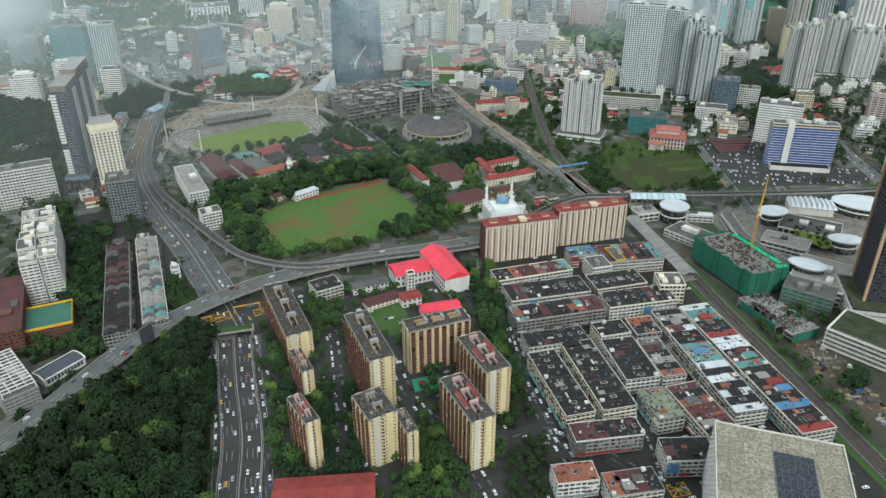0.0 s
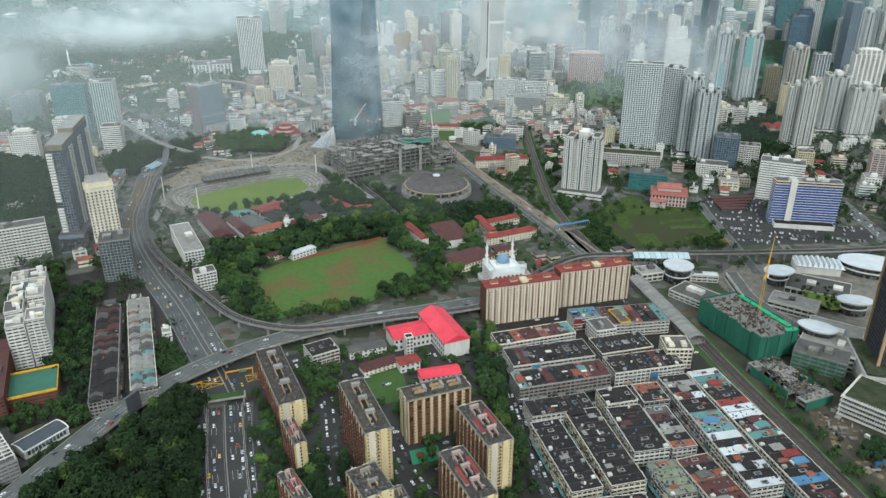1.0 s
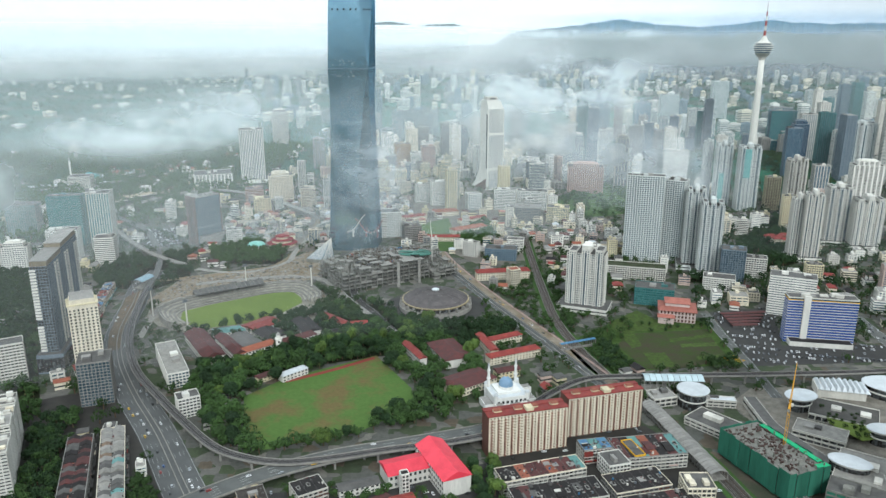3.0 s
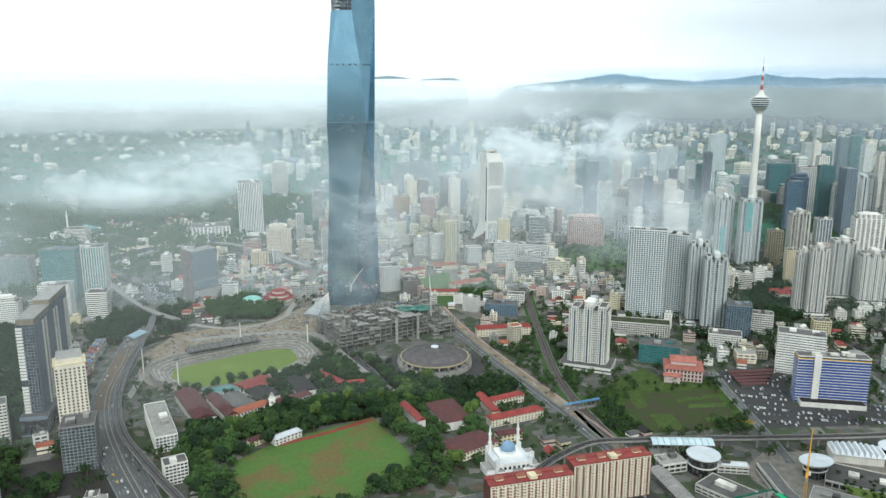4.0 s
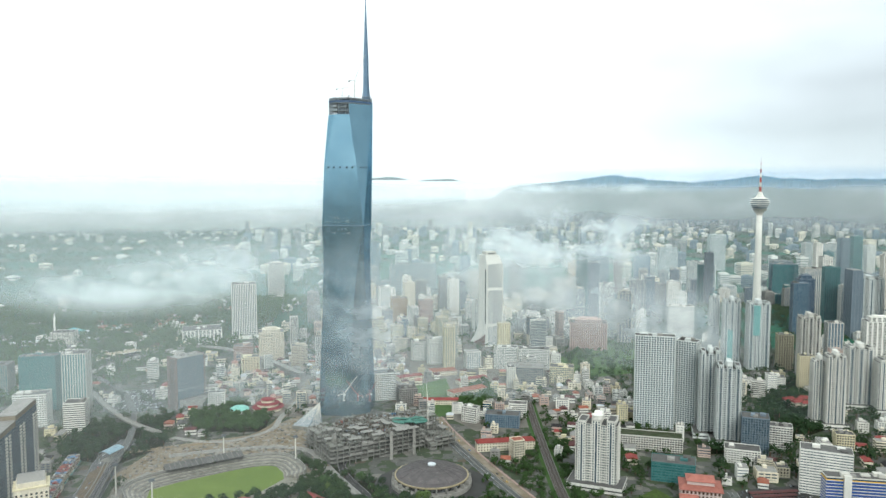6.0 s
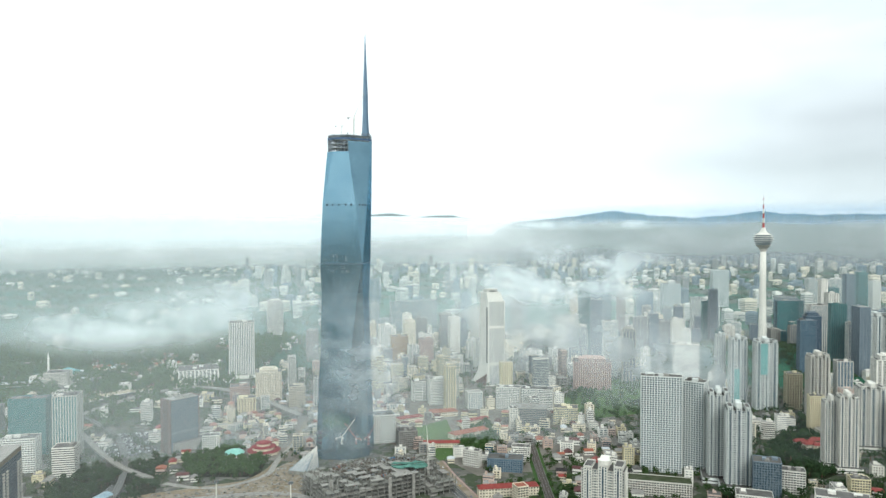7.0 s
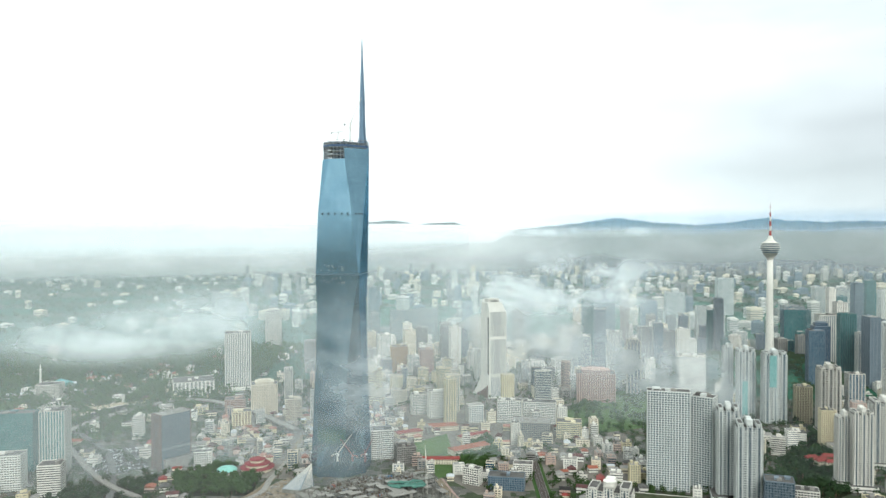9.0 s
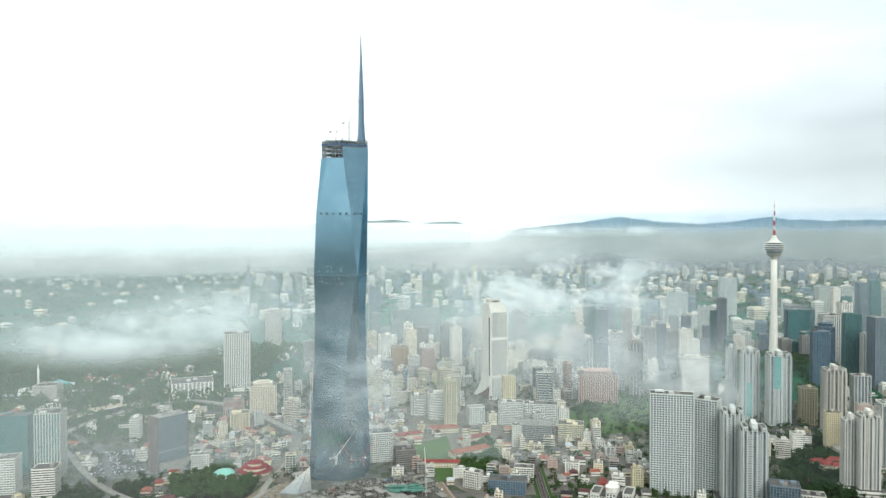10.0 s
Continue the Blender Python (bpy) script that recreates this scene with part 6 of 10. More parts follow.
LAWNS += [FIELD, TURF, WORKS, LOT_SOIL, GREEN_A, CAR_PARK]

# ---- roads ----
road("running_track", "red running track beside the playing field", TRACK_LINE, 6, TRACK, edge=False, z=0.24)
road("highway", "dual carriageway that dips into an underpass", HIGHWAY, 27, ROAD_OLD, (-10, -6.5, 3.5, 7, 10), z=0.2)
road("service_road", "side road beside the dual carriageway", SIDE_ROAD, 11, ROAD_OLD, (0,), z=0.16)
road("west_service_road", "side road along the wood", WEST_SIDE, 8, ROAD_OLD, z=0.16)
road("west_road", "broad road curving round the western quarter", WEST_ROAD, 34, ROAD_PALE, (-13, -9.5, -5, 5, 9.5, 13), z=0.2)
road("east_road", "busy road with a median past the arena", EAST_ROAD, 24, ROAD_PALE, (-8, -4, 4, 8), z=0.2)
road("branch_road", "curving road by the car park", BRANCH_ROAD, 12, DECK, (0,), z=0.22)
road("far_east_road", "straight road beyond the striped hotel", FAR_EAST_ROAD, 18, DECK, (-4, 0, 4), z=0.2)
road("market_street", "street lined with parked cars", MARKET_STREET, 13, ASPHALT, (0,), edge=False, z=0.2)
road("cross_street", "street between the terraces", CROSS_STREET, 12, ASPHALT, (0,), edge=False, z=0.22)
road("back_street", "narrow street between the terraces", BACK_STREET, 9, ASPHALT, edge=False, z=0.24)
road("stadium_road", "road round the arena and the podium", STADIUM_ROAD, 11, ROAD_OLD, (0,), z=0.2)
road("hill_road", "site road past the earthworks", HILL_ROAD, 10, EARTH, edge=False, z=0.22)
road("court_lane", "narrow lane lined with parked cars between the flats", LANE_A, 8, ASPHALT, edge=False, z=0.18)
road("court_drive", "drive past the ball court lined with parked cars", LANE_B, 9, ASPHALT, edge=False, z=0.2)
road("works_road", "pale dusty site road", SITE_ROAD_A, 9, CONCRETE, edge=False, z=0.26)
road("stadium_works_road", "pale concrete road behind the stadium", SITE_ROAD_B, 12, CONCRETE, (0,), z=0.27)
road("depot_works_road", "pale dusty road round the terraces", SITE_ROAD_C, 8, CONCRETE, edge=False, z=0.26)
def barriers(points, offsets):
    """Pale concrete walls that part the lanes of a broad road."""
    line = smooth_line(points)
    root = thing("lane_barrier", "pale concrete barriers between the lanes", "barrier", 0, 0, 0, 0, kind="structure")
    for off in offsets:
        bag = Bag()
        ribbon(bag, line, off - 0.4, off + 0.4, 1.2, 1.2)
        part("barrier_wall", bag, CONCRETE, root)


barriers(WEST_ROAD, (-1.5, 3.2))
barriers(EAST_ROAD, (0, 6.5))


def verge(name, label, points, left, right, z, mat):
    """A strip of other ground along a road."""
    bag = Bag()
    ribbon(bag, smooth_line(points), left, right, z, 0.1)
    tagged(part(name, bag, mat), label, "ground", kind="structure")


verge("road_works_strip", "dusty strip of works along the eastern road", EAST_ROAD, -12.5, -2.5, 0.3, SITE)
verge("road_works_strip", "pale pink hoarding line and earth along the eastern road", EAST_ROAD, -16, -12.6, 0.5, surface("pink_hoarding", "9A8278", second="7C6C62", scale=0.1))
viaduct("flyover", "grey concrete flyover curving across the city", FLYOVER, 19, DECK, (-5, -1.2, 1.2, 5))
viaduct("metro_viaduct", "curved concrete metro viaduct", METRO, 8, ROAD_OLD, rail=True)
viaduct("monorail_viaduct", "dark raised rail track past the station", MONORAIL, 8, ROOF_DARK, rail=True)
viaduct("west_flyover", "long pale flyover through the western quarter", WEST_FLYOVER, 15, CONCRETE, (0,))
viaduct("west_slip_ramp", "pale slip ramp in the western quarter", WEST_RAMP, 9, CONCRETE, ())
viaduct("west_ramp", "looping concrete ramp", WEST_LOOP, 9, DECK, ())


def railway(points, width, name):
    line = smooth_line(points)
    root = thing(name, "double railway track on dark ballast", "railway", 0, 0, 0, 0, kind="structure")
    bag = Bag()
    ribbon(bag, line, -width / 2, width / 2, 0.45, 0.5)
    part("ballast", bag, BALLAST, root)
    bag = Bag()
    for off in (-3.2, -1.7, 1.7, 3.2):
        ribbon(bag, line, off - 0.12, off + 0.12, 0.65, 0.2)
    part("rails", bag, RAIL, root, kind="stuff")
    for s in (-1, 1):
        bag = Bag()
        ribbon(bag, line, s * (width / 2 + 0.4) - 0.2, s * (width / 2 + 0.4) + 0.2, 2.0, 2.0)
        part("track_wall", bag, CONCRETE, root)
        bag = Bag()
        ribbon(bag, line, s * (width / 2 + 3.2) - 2.5, s * (width / 2 + 3.2) + 2.5, 0.3, 0.3)
        part("grass_verge", bag, LAWN, root)
    for p in line[::2]:
        TAKEN.append((p.x, p.y, width / 2 + 3))


railway(RAILWAY, 11, "railway")
railway(SOUTH_RAIL, 12, "south_railway")


def underpass():
    """The walls, centre barrier and portal of the sunken carriageway."""
    line = smooth_line(HIGHWAY)
    root = thing("underpass_portal", "concrete underpass portal with side walls and a dark mouth", "underpass", 0, 0, 0, 0, kind="structure")
    for name, off, w, h in (("side_wall", -13.8, 0.6, 1.6), ("side_wall", 13.8, 0.6, 1.6), ("centre_barrier", 0.0, 0.7, 1.1), ("centre_barrier", -1.4, 0.3, 0.9)):
        bag = Bag()
        ribbon(bag, line, off - w / 2, off + w / 2, h + 0.2, h)
        part(name, bag, CONCRETE, root)
    p, q = line[-1], line[-4]
    ang = math.degrees(math.atan2(p.y - q.y, p.x - q.x)) - 90
    part("portal_roof", Bag().box(p.x, p.y + 5, 5.2, 31, 9, 1.2, ang), CONCRETE, root)
    part("portal_deck", Bag().box(p.x, p.y + 5.5, 6.45, 28, 7, 0.3, ang), LAWN, root)
    for s in (-1, 1):
        part("portal_side", Bag().box(p.x + s * 14.4, p.y + 5, 0, 1.4, 9, 5.2, ang), RAW, root)
    # dark panel across the mouth, in place of the shade inside the underpass
    part("portal_back", Bag().box(p.x, p.y + 8, 0.25, 27, 1, 4.9, ang), ROOF_DARK, root)
    take(p.x, p.y + 8, 30, 24)


underpass()


# ---- stadium ----
def stadium():
    root = thing("stadium", "old horseshoe stadium with weathered concrete terraces", "stadium", -270, 998, 0, 31.7)

    def spot(a, r):
        c, s = math.cos(a), math.sin(a)
        return ((82 + r) * math.copysign(abs(c) ** 0.62, c), (33 + r) * math.copysign(abs(s) ** 0.62, s))

    start, end, n = radians(-30), radians(212), 60
    rim = [start + (end - start) * i / n for i in range(n + 1)]
    tiers = surface("terrace_concrete", "9A958A", second="716B60", scale=0.12, grain=1.0)
    for row in range(8):
        r1, r2 = 3 + row * 2.7, 3 + (row + 1) * 2.7
        part("terrace_step", Bag().prism([spot(a, r2) for a in rim] + [spot(a, r1) for a in rim[::-1]], 0, 1.0 + row * 0.95), (tiers, RAW)[row % 2], root)
    part("outer_wall", Bag().prism([spot(a, 25.6) for a in rim] + [spot(a, 24.7) for a in rim[::-1]], 0, 9.8), CONCRETE, root)
    part("pitch_wall", Bag().prism([spot(a, 2.6) for a in rim] + [spot(a, 2.1) for a in rim[::-1]], 0, 1.2), RAW, root)
    for i in range(15):
        q = -52 + i * 6.6
        part("stand_roof_panel", Bag().extrude([(44, 12.5), (60, 15.5), (60, 15.9), (44, 12.9)], q, q + 6.0), ROOF_GREY, root)
        part("roof_beam", Bag().bar((q + 6.3, 43, 12.9), (q + 6.3, 61, 16.6), 0.7), RAW, root)
        part("roof_post", Bag().box(q + 6.3, 58, 8, 0.7, 0.7, 7.4), RAW, root)
        part("roof_post", Bag().box(q + 6.3, 47, 3, 0.5, 0.5, 9.8), RAW, root)
    part("back_wall", Bag().box(-2, 60.5, 0, 100, 0.8, 13), surface("stand_back", "6A665E", stain=0.4), root)
    for px, py in ((-112, 28), (-84, -44), (26, 66), (106, 12)):
        c, s = math.cos(radians(31.7)), math.sin(radians(31.7))
        light = thing("floodlight_mast", "tall pale stadium floodlight mast", "floodlight", -270 + px * c - py * s, 998 + px * s + py * c, 0, 40, "floodlight masts")
        part("mast", Bag().cyl(0, 0, 0, 1.2, 36, 8, 0.7), WHITE_B, light)
        part("lamp_frame", Bag().box(0, 0, 36, 6, 0.6, 3.5), STEEL, light)
    take(-270, 998, 200, 110, 31.7)


stadium()


def arena():
    x, y = -4.5, 1000
    root = thing("arena", "round indoor arena with a shallow grey ribbed dome", "arena", x, y, 0, 0)
    part("base_ring", Bag().cyl(0, 0, 0, 50, 5, 48), CONCRETE, root)
    part("window_ring", Bag().cyl(0, 0, 5, 42, 6, 48), G_DARK, root)
    part("eave", Bag().cyl(0, 0, 11, 46, 1.6, 48), surface("arena_eave", "A89A78", stain=0.3), root)
    rows = [(44.5, 12.6), (40, 15.4), (33, 18.4), (25, 20.8), (16, 22.6), (8, 23.5), (4, 23.8)]
    for (r1, z1), (r2, z2) in zip(rows, rows[1:]):
        part("roof_ring", Bag().cyl(0, 0, z1, r1, z2 - z1, 48, r2), surface("arena_roof", "5C5654", second="474342", scale=0.1, streak=False), root)
    part("roof_cap", Bag().cyl(0, 0, 23.8, 5, 1.6, 20), ROOF_WHITE, root)
    ribs = Bag()
    for i in range(24):
        a = i * math.pi / 12
        for (r1, z1), (r2, z2) in zip(rows, rows[1:]):
            ribs.bar((r1 * math.cos(a), r1 * math.sin(a), z1 + 0.2), (r2 * math.cos(a), r2 * math.sin(a), z2 + 0.2), 0.35)
    part("roof_rib", ribs, ROOF_GREY, root, kind="stuff")
    for i in range(24):
        a = (i + 0.5) * math.pi / 12
        part("buttress", Bag().box(47 * math.cos(a), 47 * math.sin(a), 0, 5, 1.2, 11, i * 15 + 7.5), CONCRETE, root)
    take(x, y, 100, 100)


arena()


# ---- the glass skyscraper ----
def facet_glass():
    m = bpy.data.materials.new("blue_curtain_wall")
    m.use_nodes = True
    nt = m.node_tree
    bsdf = nt.nodes["Principled BSDF"]
    coord = nt.nodes.new("ShaderNodeTexCoord")
    snap = nt.nodes.new("ShaderNodeVectorMath")
    snap.operation = "SNAP"
    snap.inputs[1].default_value = (1.5, 1.5, 4.2)
    nt.links.new(coord.outputs["Object"], snap.inputs[0])
    pick = nt.nodes.new("ShaderNodeTexWhiteNoise")
    nt.links.new(snap.outputs[0], pick.inputs["Vector"])
    broad = nt.nodes.new("ShaderNodeTexNoise")
    broad.inputs["Scale"].default_value, broad.inputs["Detail"].default_value = 0.03, 4
    nt.links.new(coord.outputs["Object"], broad.inputs["Vector"])
    mix = nt.nodes.new("ShaderNodeMixRGB")
    mix.inputs[1].default_value, mix.inputs[2].default_value = lin("688A9C"), lin("88A8B6")
    add = nt.nodes.new("ShaderNodeMath")
    add.operation = "MULTIPLY_ADD"
    add.inputs[1].default_value, add.inputs[2].default_value = 0.25, 0.0
    nt.links.new(pick.outputs["Value"], add.inputs[0])
    more = nt.nodes.new("ShaderNodeMath")
    more.operation = "ADD"
    nt.links.new(add.outputs[0], more.inputs[0])
    nt.links.new(broad.outputs[0], more.inputs[1])
    nt.links.new(more.outputs[0], mix.inputs[0])
    nt.links.new(mix.outputs[0], bsdf.inputs["Base Color"])
    bsdf.inputs["Metallic"].default_value, bsdf.inputs["Roughness"].default_value = 0.85, 0.12
    bsdf.inputs["Specular Tint"].default_value = lin("6A90A6")
    return m


def skyscraper():
    x, y, rz, roof = -140, 1316, -5, 484.0
    root = thing("glass_skyscraper", "tall faceted blue glass skyscraper still being finished at the top", "skyscraper", x, y, 0, rz)
    glass = facet_glass()

    def ring(w, left, right, shift, back=None):
        """An eight-sided floor: a square whose corners are cut by two sizes in turn."""
        a = w / 2
        pts = [(-a + left, -a), (a - right, -a), (a, -a + right), (a, a - (back or left)), (a - (back or left), a), (-a + right, a), (-a, a - right), (-a, -a + left)]
        return [(px + shift, py) for px, py in pts]

    # levels: height, width, corner cuts, sideways shift
    levels = [(0, 83, 12, 26, -9), (110, 74.6, 9, 23, -8.5), (175, 69.2, 6.5, 18, -8.1), (240, 65.4, 3.4, 9.5, -7.6), (262, 65.0, 2.4, 7, -7.4), (307.6, 67.7, 0.6, 0.6, -7)]
    part("lower_shaft", Bag().loft([(ring(*row[1:]), row[0]) for row in levels]), glass, root)
    part("sky_lobby_gap", Bag().prism(ring(66.9, 0.6, 0.6, -7), 307.6, 1.0), DARK, root, "dark recessed storey")
    levels = [(308.6, 67.5, 0.6, 0.8, -7), (400, 68, 1.2, 15, -2.8, 14), (roof, 66.6, 12.5, 30, 1.6, 27)]
    part("upper_shaft", Bag().loft([(ring(*row[1:]), row[0]) for row in levels]), glass, root)
    for q in (-29.3, -20.4, -10.5, 0.4, 9.3):
        part("vent_opening", Bag().box(q, -34.0, 399, 2.6, 0.8, 2.8), ROOF_DARK, root)
    for q in (0.35, 0.62, 0.88):
        part("vent_opening", Bag().box(16.2 + 15 * q, -34.0 + 15 * q, 399, 1.8, 0.7, 2.8, 45), ROOF_DARK, root)
    rng = random.Random(8)
    holes = Bag()
    for _ in range(56):
        z = rng.choice((rng.uniform(20, 300), rng.uniform(292, 306), rng.uniform(312, 322)))
        w = 83 - z * 0.078 if z < 250 else 65 + (z - 250) * 0.045
        q = rng.uniform(-0.38, 0.2) * w
        holes.box(q - 8, -w / 2, z, 1.1, 0.5, 1.0)
    part("unfinished_bay", holes, ROOF_PALE, root, "pale unglazed openings", kind="stuff")
    # the eastern facets are glazed higher than the rest
    low, high = ring(66.6, 12.5, 30, 1.6, 27), ring(66.4, 12.8, 31, 2.0, 27.5)
    for i, j, up in ((1, 2, 17), (2, 3, 20)):
        inner = [(p[0] * 0.93 + 0.14, p[1] * 0.93) for p in (low[j], low[i])]
        part("raised_glazing", Bag().prism([low[i], low[j]] + inner, roof, up, [high[i], high[j]] + inner), glass, root)
    part("roof_deck", Bag().prism(ring(64, 12.5, 30, 1.6, 27), roof, 0.5), STEEL, root)
    # open steel crown
    pale, blue = surface("crown_steel", "9AA4A8", rough=0.5, stain=0.3), surface("crown_blue_beam", "4A6484", rough=0.5, stain=0.2)
    outline = ring(64.5, 13, 30.5, 1.8, 27)
    for i in range(8):
        a, b = outline[i], outline[(i + 1) % 8]
        n = max(2, round(math.hypot(b[0] - a[0], b[1] - a[1]) / 5.5))
        posts, braces = Bag(), Bag()
        spots = [(a[0] + (b[0] - a[0]) * k / n, a[1] + (b[1] - a[1]) * k / n) for k in range(n + 1)]
        for k, p in enumerate(spots):
            posts.bar((*p, roof), (*p, roof + 26 + rng.uniform(-2, 4)), 0.9)
            if k < n:
                q = spots[k + 1]
                for lvl in range(4):
                    z1, z2 = roof + lvl * 6.2, roof + (lvl + 1) * 6.2
                    braces.bar((*p, z2), (*q, z2), 0.7)
                    if rng.random() < 0.7:
                        braces.bar((*p, z1 if (k + lvl) % 2 else z2), (*q, z2 if (k + lvl) % 2 else z1), 0.5)
        part("crown_post", posts, pale, root, kind="stuff")
        part("crown_brace", braces, pale, root, kind="stuff")
        rim = Bag().bar((*a, roof + 20.5), (*b, roof + 20.5), 2.4)
        part("crown_beam", rim, blue, root, "blue edge beam of the crown")
    for lvl in (1, 2, 3):
        part("crown_slab", Bag().prism(ring(58, 13, 30, 1.8, 27), roof + lvl * 6.2, 0.6), RAW, root)
    part("crown_deck", Bag().prism(ring(65.5, 13, 30, 1.8, 27), roof + 25.5, 0.7), STEEL, root, "steel working deck")
    core = Bag()
    for i in range(7):
        core.box(rng.uniform(-16, 12), rng.uniform(-12, 12), roof + 0.55, rng.uniform(5, 10), rng.uniform(5, 10), rng.uniform(14, 24))
    part("crown_core", core, surface("crown_cladding", "5E6E7C", stain=0.4, scale=0.3), root)
    scaff = Bag()
    for i in range(70):
        k = rng.randrange(8)
        a, b, t = outline[k], outline[(k + 1) % 8], rng.random()
        scaff.box(a[0] + (b[0] - a[0]) * t, a[1] + (b[1] - a[1]) * t, roof + rng.uniform(10, 29), rng.uniform(1, 4), rng.uniform(0.6, 2), rng.uniform(0.4, 1.6), rng.uniform(0, 180))
    part("scaffold", scaff, CONCRETE, root, kind="stuff")
    # spire
    sx, sy = 25.0, 4.0
    spire = Bag()
    prof = [(roof, 9.0), (roof + 26, 7.0), (roof + 40, 5.6), (roof + 62, 4.6), (roof + 90, 4.3), (roof + 112, 3.4), (roof + 145, 2.0), (roof + 191, 0.5)]
    for (z1, r1), (z2, r2) in zip(prof, prof[1:]):
        spire.cyl(sx, sy, z1, r1, z2 - z1, 6, r2)
    part("spire", spire, surface("spire_glass", "6C8294", rough=0.3, metal=0.6, stain=0.2), root, "grey-blue tapered spire")
    part("spire_collar", Bag().cyl(sx, sy, roof + 30, 7.6, 1.0, 8).cyl(sx, sy, roof + 26, 8.4, 1.0, 8), STEEL, root)
    take(x, y, 85, 85)
    # cranes on the roof
    tower_crane(x - 12, y - 6, roof + 26, 16, 12, 10, 8, WHITE_B)
    tower_crane(x + 8, y - 10, roof + 26, 28, 46, 28, 66, WHITE_B)
    # cranes at the foot
    faded = surface("faded_red_steel", "8C5650", rough=0.6, stain=0.3)
    tower_crane(x - 8, y - 52, 28, 10, 34, 35, 46, WHITE_B)
    tower_crane(x + 14, y - 52, 28, 8, 30, 150, 42, faded)
    tower_crane(x + 34, y - 56, 28, 12, 24, 60, 40, faded)
    tower_crane(x + 128, y - 150, 14, 36, 30, 100, 60, WHITE_B)


skyscraper()


def podium():
    rng = random.Random(12)
    root = thing("podium_works", "concrete podium frame under construction round the skyscraper", "construction site", -90, 1165, 0, 0)
    # a long front wing, a shorter one towards the pavilion, and a raised deck behind
    frame_block(root, -2, -50, 142, 62, 31, 6, 1)
    frame_block(root, -52, -48, 92, 46, -50, 5, 2)
    frame_block(root, 14, 10, 150, 60, 31, 5, 3)
    frame_block(root, 82, -8, 40, 70, 31, 4, 4)
    shape = [(-70, -30), (-30, -72), (20, -78), (88, -30), (80, 40), (20, 42), (-60, 20)]
    for mat, n, name in ((RAW, 240, "rubble"), (surface("dark_formwork", "54483C", stain=0.4), 200, "formwork"), (ROOF_ORANGE, 8, "orange_sheeting"), (CONCRETE, 70, "pale_rubble"), (BLUE_STEEL, 8, "blue_sheeting"), (STEEL, 60, "steelwork")):
        bag = Bag()
        for px, py in spread([(a * 0.82, b * 0.82) for a, b in shape], n, 1.5, 50 + n):
            bag.box(px, py, 27.0, rng.uniform(1, 8), rng.uniform(0.6, 3.5), rng.uniform(0.4, 3.0), rng.choice((20, 35, 110, 125)) + rng.uniform(-5, 5))
        part(name, bag, mat, root, kind="stuff")
    posts = Bag()
    for px, py in spread([(a * 0.82, b * 0.82) for a, b in shape], 160, 7, 77):
        posts.box(px, py, 27.0, 0.7, 0.7, rng.uniform(2, 7))
    part("starter_column", posts, CONCRETE, root, kind="stuff")
    canopy = Bag()
    for i in range(10):
        a = i * 0.63
        canopy.prism([(52, -20), (52 + 26 * math.cos(a), -20 + 15 * math.sin(a)), (52 + 26 * math.cos(a + 0.63), -20 + 15 * math.sin(a + 0.63))], 34 + 1.5 * math.sin(i * 2), 1.0)
    part("green_net_canopy", canopy, surface("dark_green_net", "4A7668", stain=0.3), root)
    for (a, b) in ((30, -82), (60, -62), (-45, -92)):
        part("access_tower", Bag().box(a, b, 0, 4, 4, 38), CONCRETE, root)
    take(-85, 1150, 190, 170)


podium()


def glass_pyramid():
    root = thing("glass_pavilion", "tilted white-grey glass pavilion like a cut gem", "pavilion", -196, 1222, 0, 20)
    base = [(-27, -4), (-4, -21), (18, -10), (10, 14)]
    tip = (17, 2, 36)
    for i in range(4):
        a, b = base[i], base[(i + 1) % 4]
        bag = Bag()
        bag.v = [(*a, 6), (*b, 6), tip, (a[0] * 0.98, a[1] * 0.98, 5.6), (b[0] * 0.98, b[1] * 0.98, 5.6), (tip[0], tip[1], tip[2] - 0.8)]
        bag.f = [(0, 1, 2), (5, 4, 3), (0, 3, 4, 1), (1, 4, 5, 2), (2, 5, 3, 0)]
        part("facet", bag, surface("fritted_glass", "848E92", stain=0.25, rough=0.4, metal=0.2), root)
        ribs = Bag()
        for k in range(1, 9):
            p = (a[0] + (b[0] - a[0]) * k / 9, a[1] + (b[1] - a[1]) * k / 9, 6.1)
            ribs.bar(p, tip, 0.45)
        part("facet_rib", ribs, WHITE_B, root, kind="stuff")
    part("plinth", Bag().prism(base, 0, 5.5), RAW, root)
    take(-196, 1222, 46, 46)


glass_pyramid()


# ---- station, mall and towers on the eastern edge ----
def oval(x, y, rx, ry, n=36, turn=0.0):
    c, s = math.cos(radians(turn)), math.sin(radians(turn))
    return [(x + rx * math.cos(6.28319 * i / n) * c - ry * math.sin(6.28319 * i / n) * s, y + rx * math.cos(6.28319 * i / n) * s + ry * math.sin(6.28319 * i / n) * c) for i in range(n)]


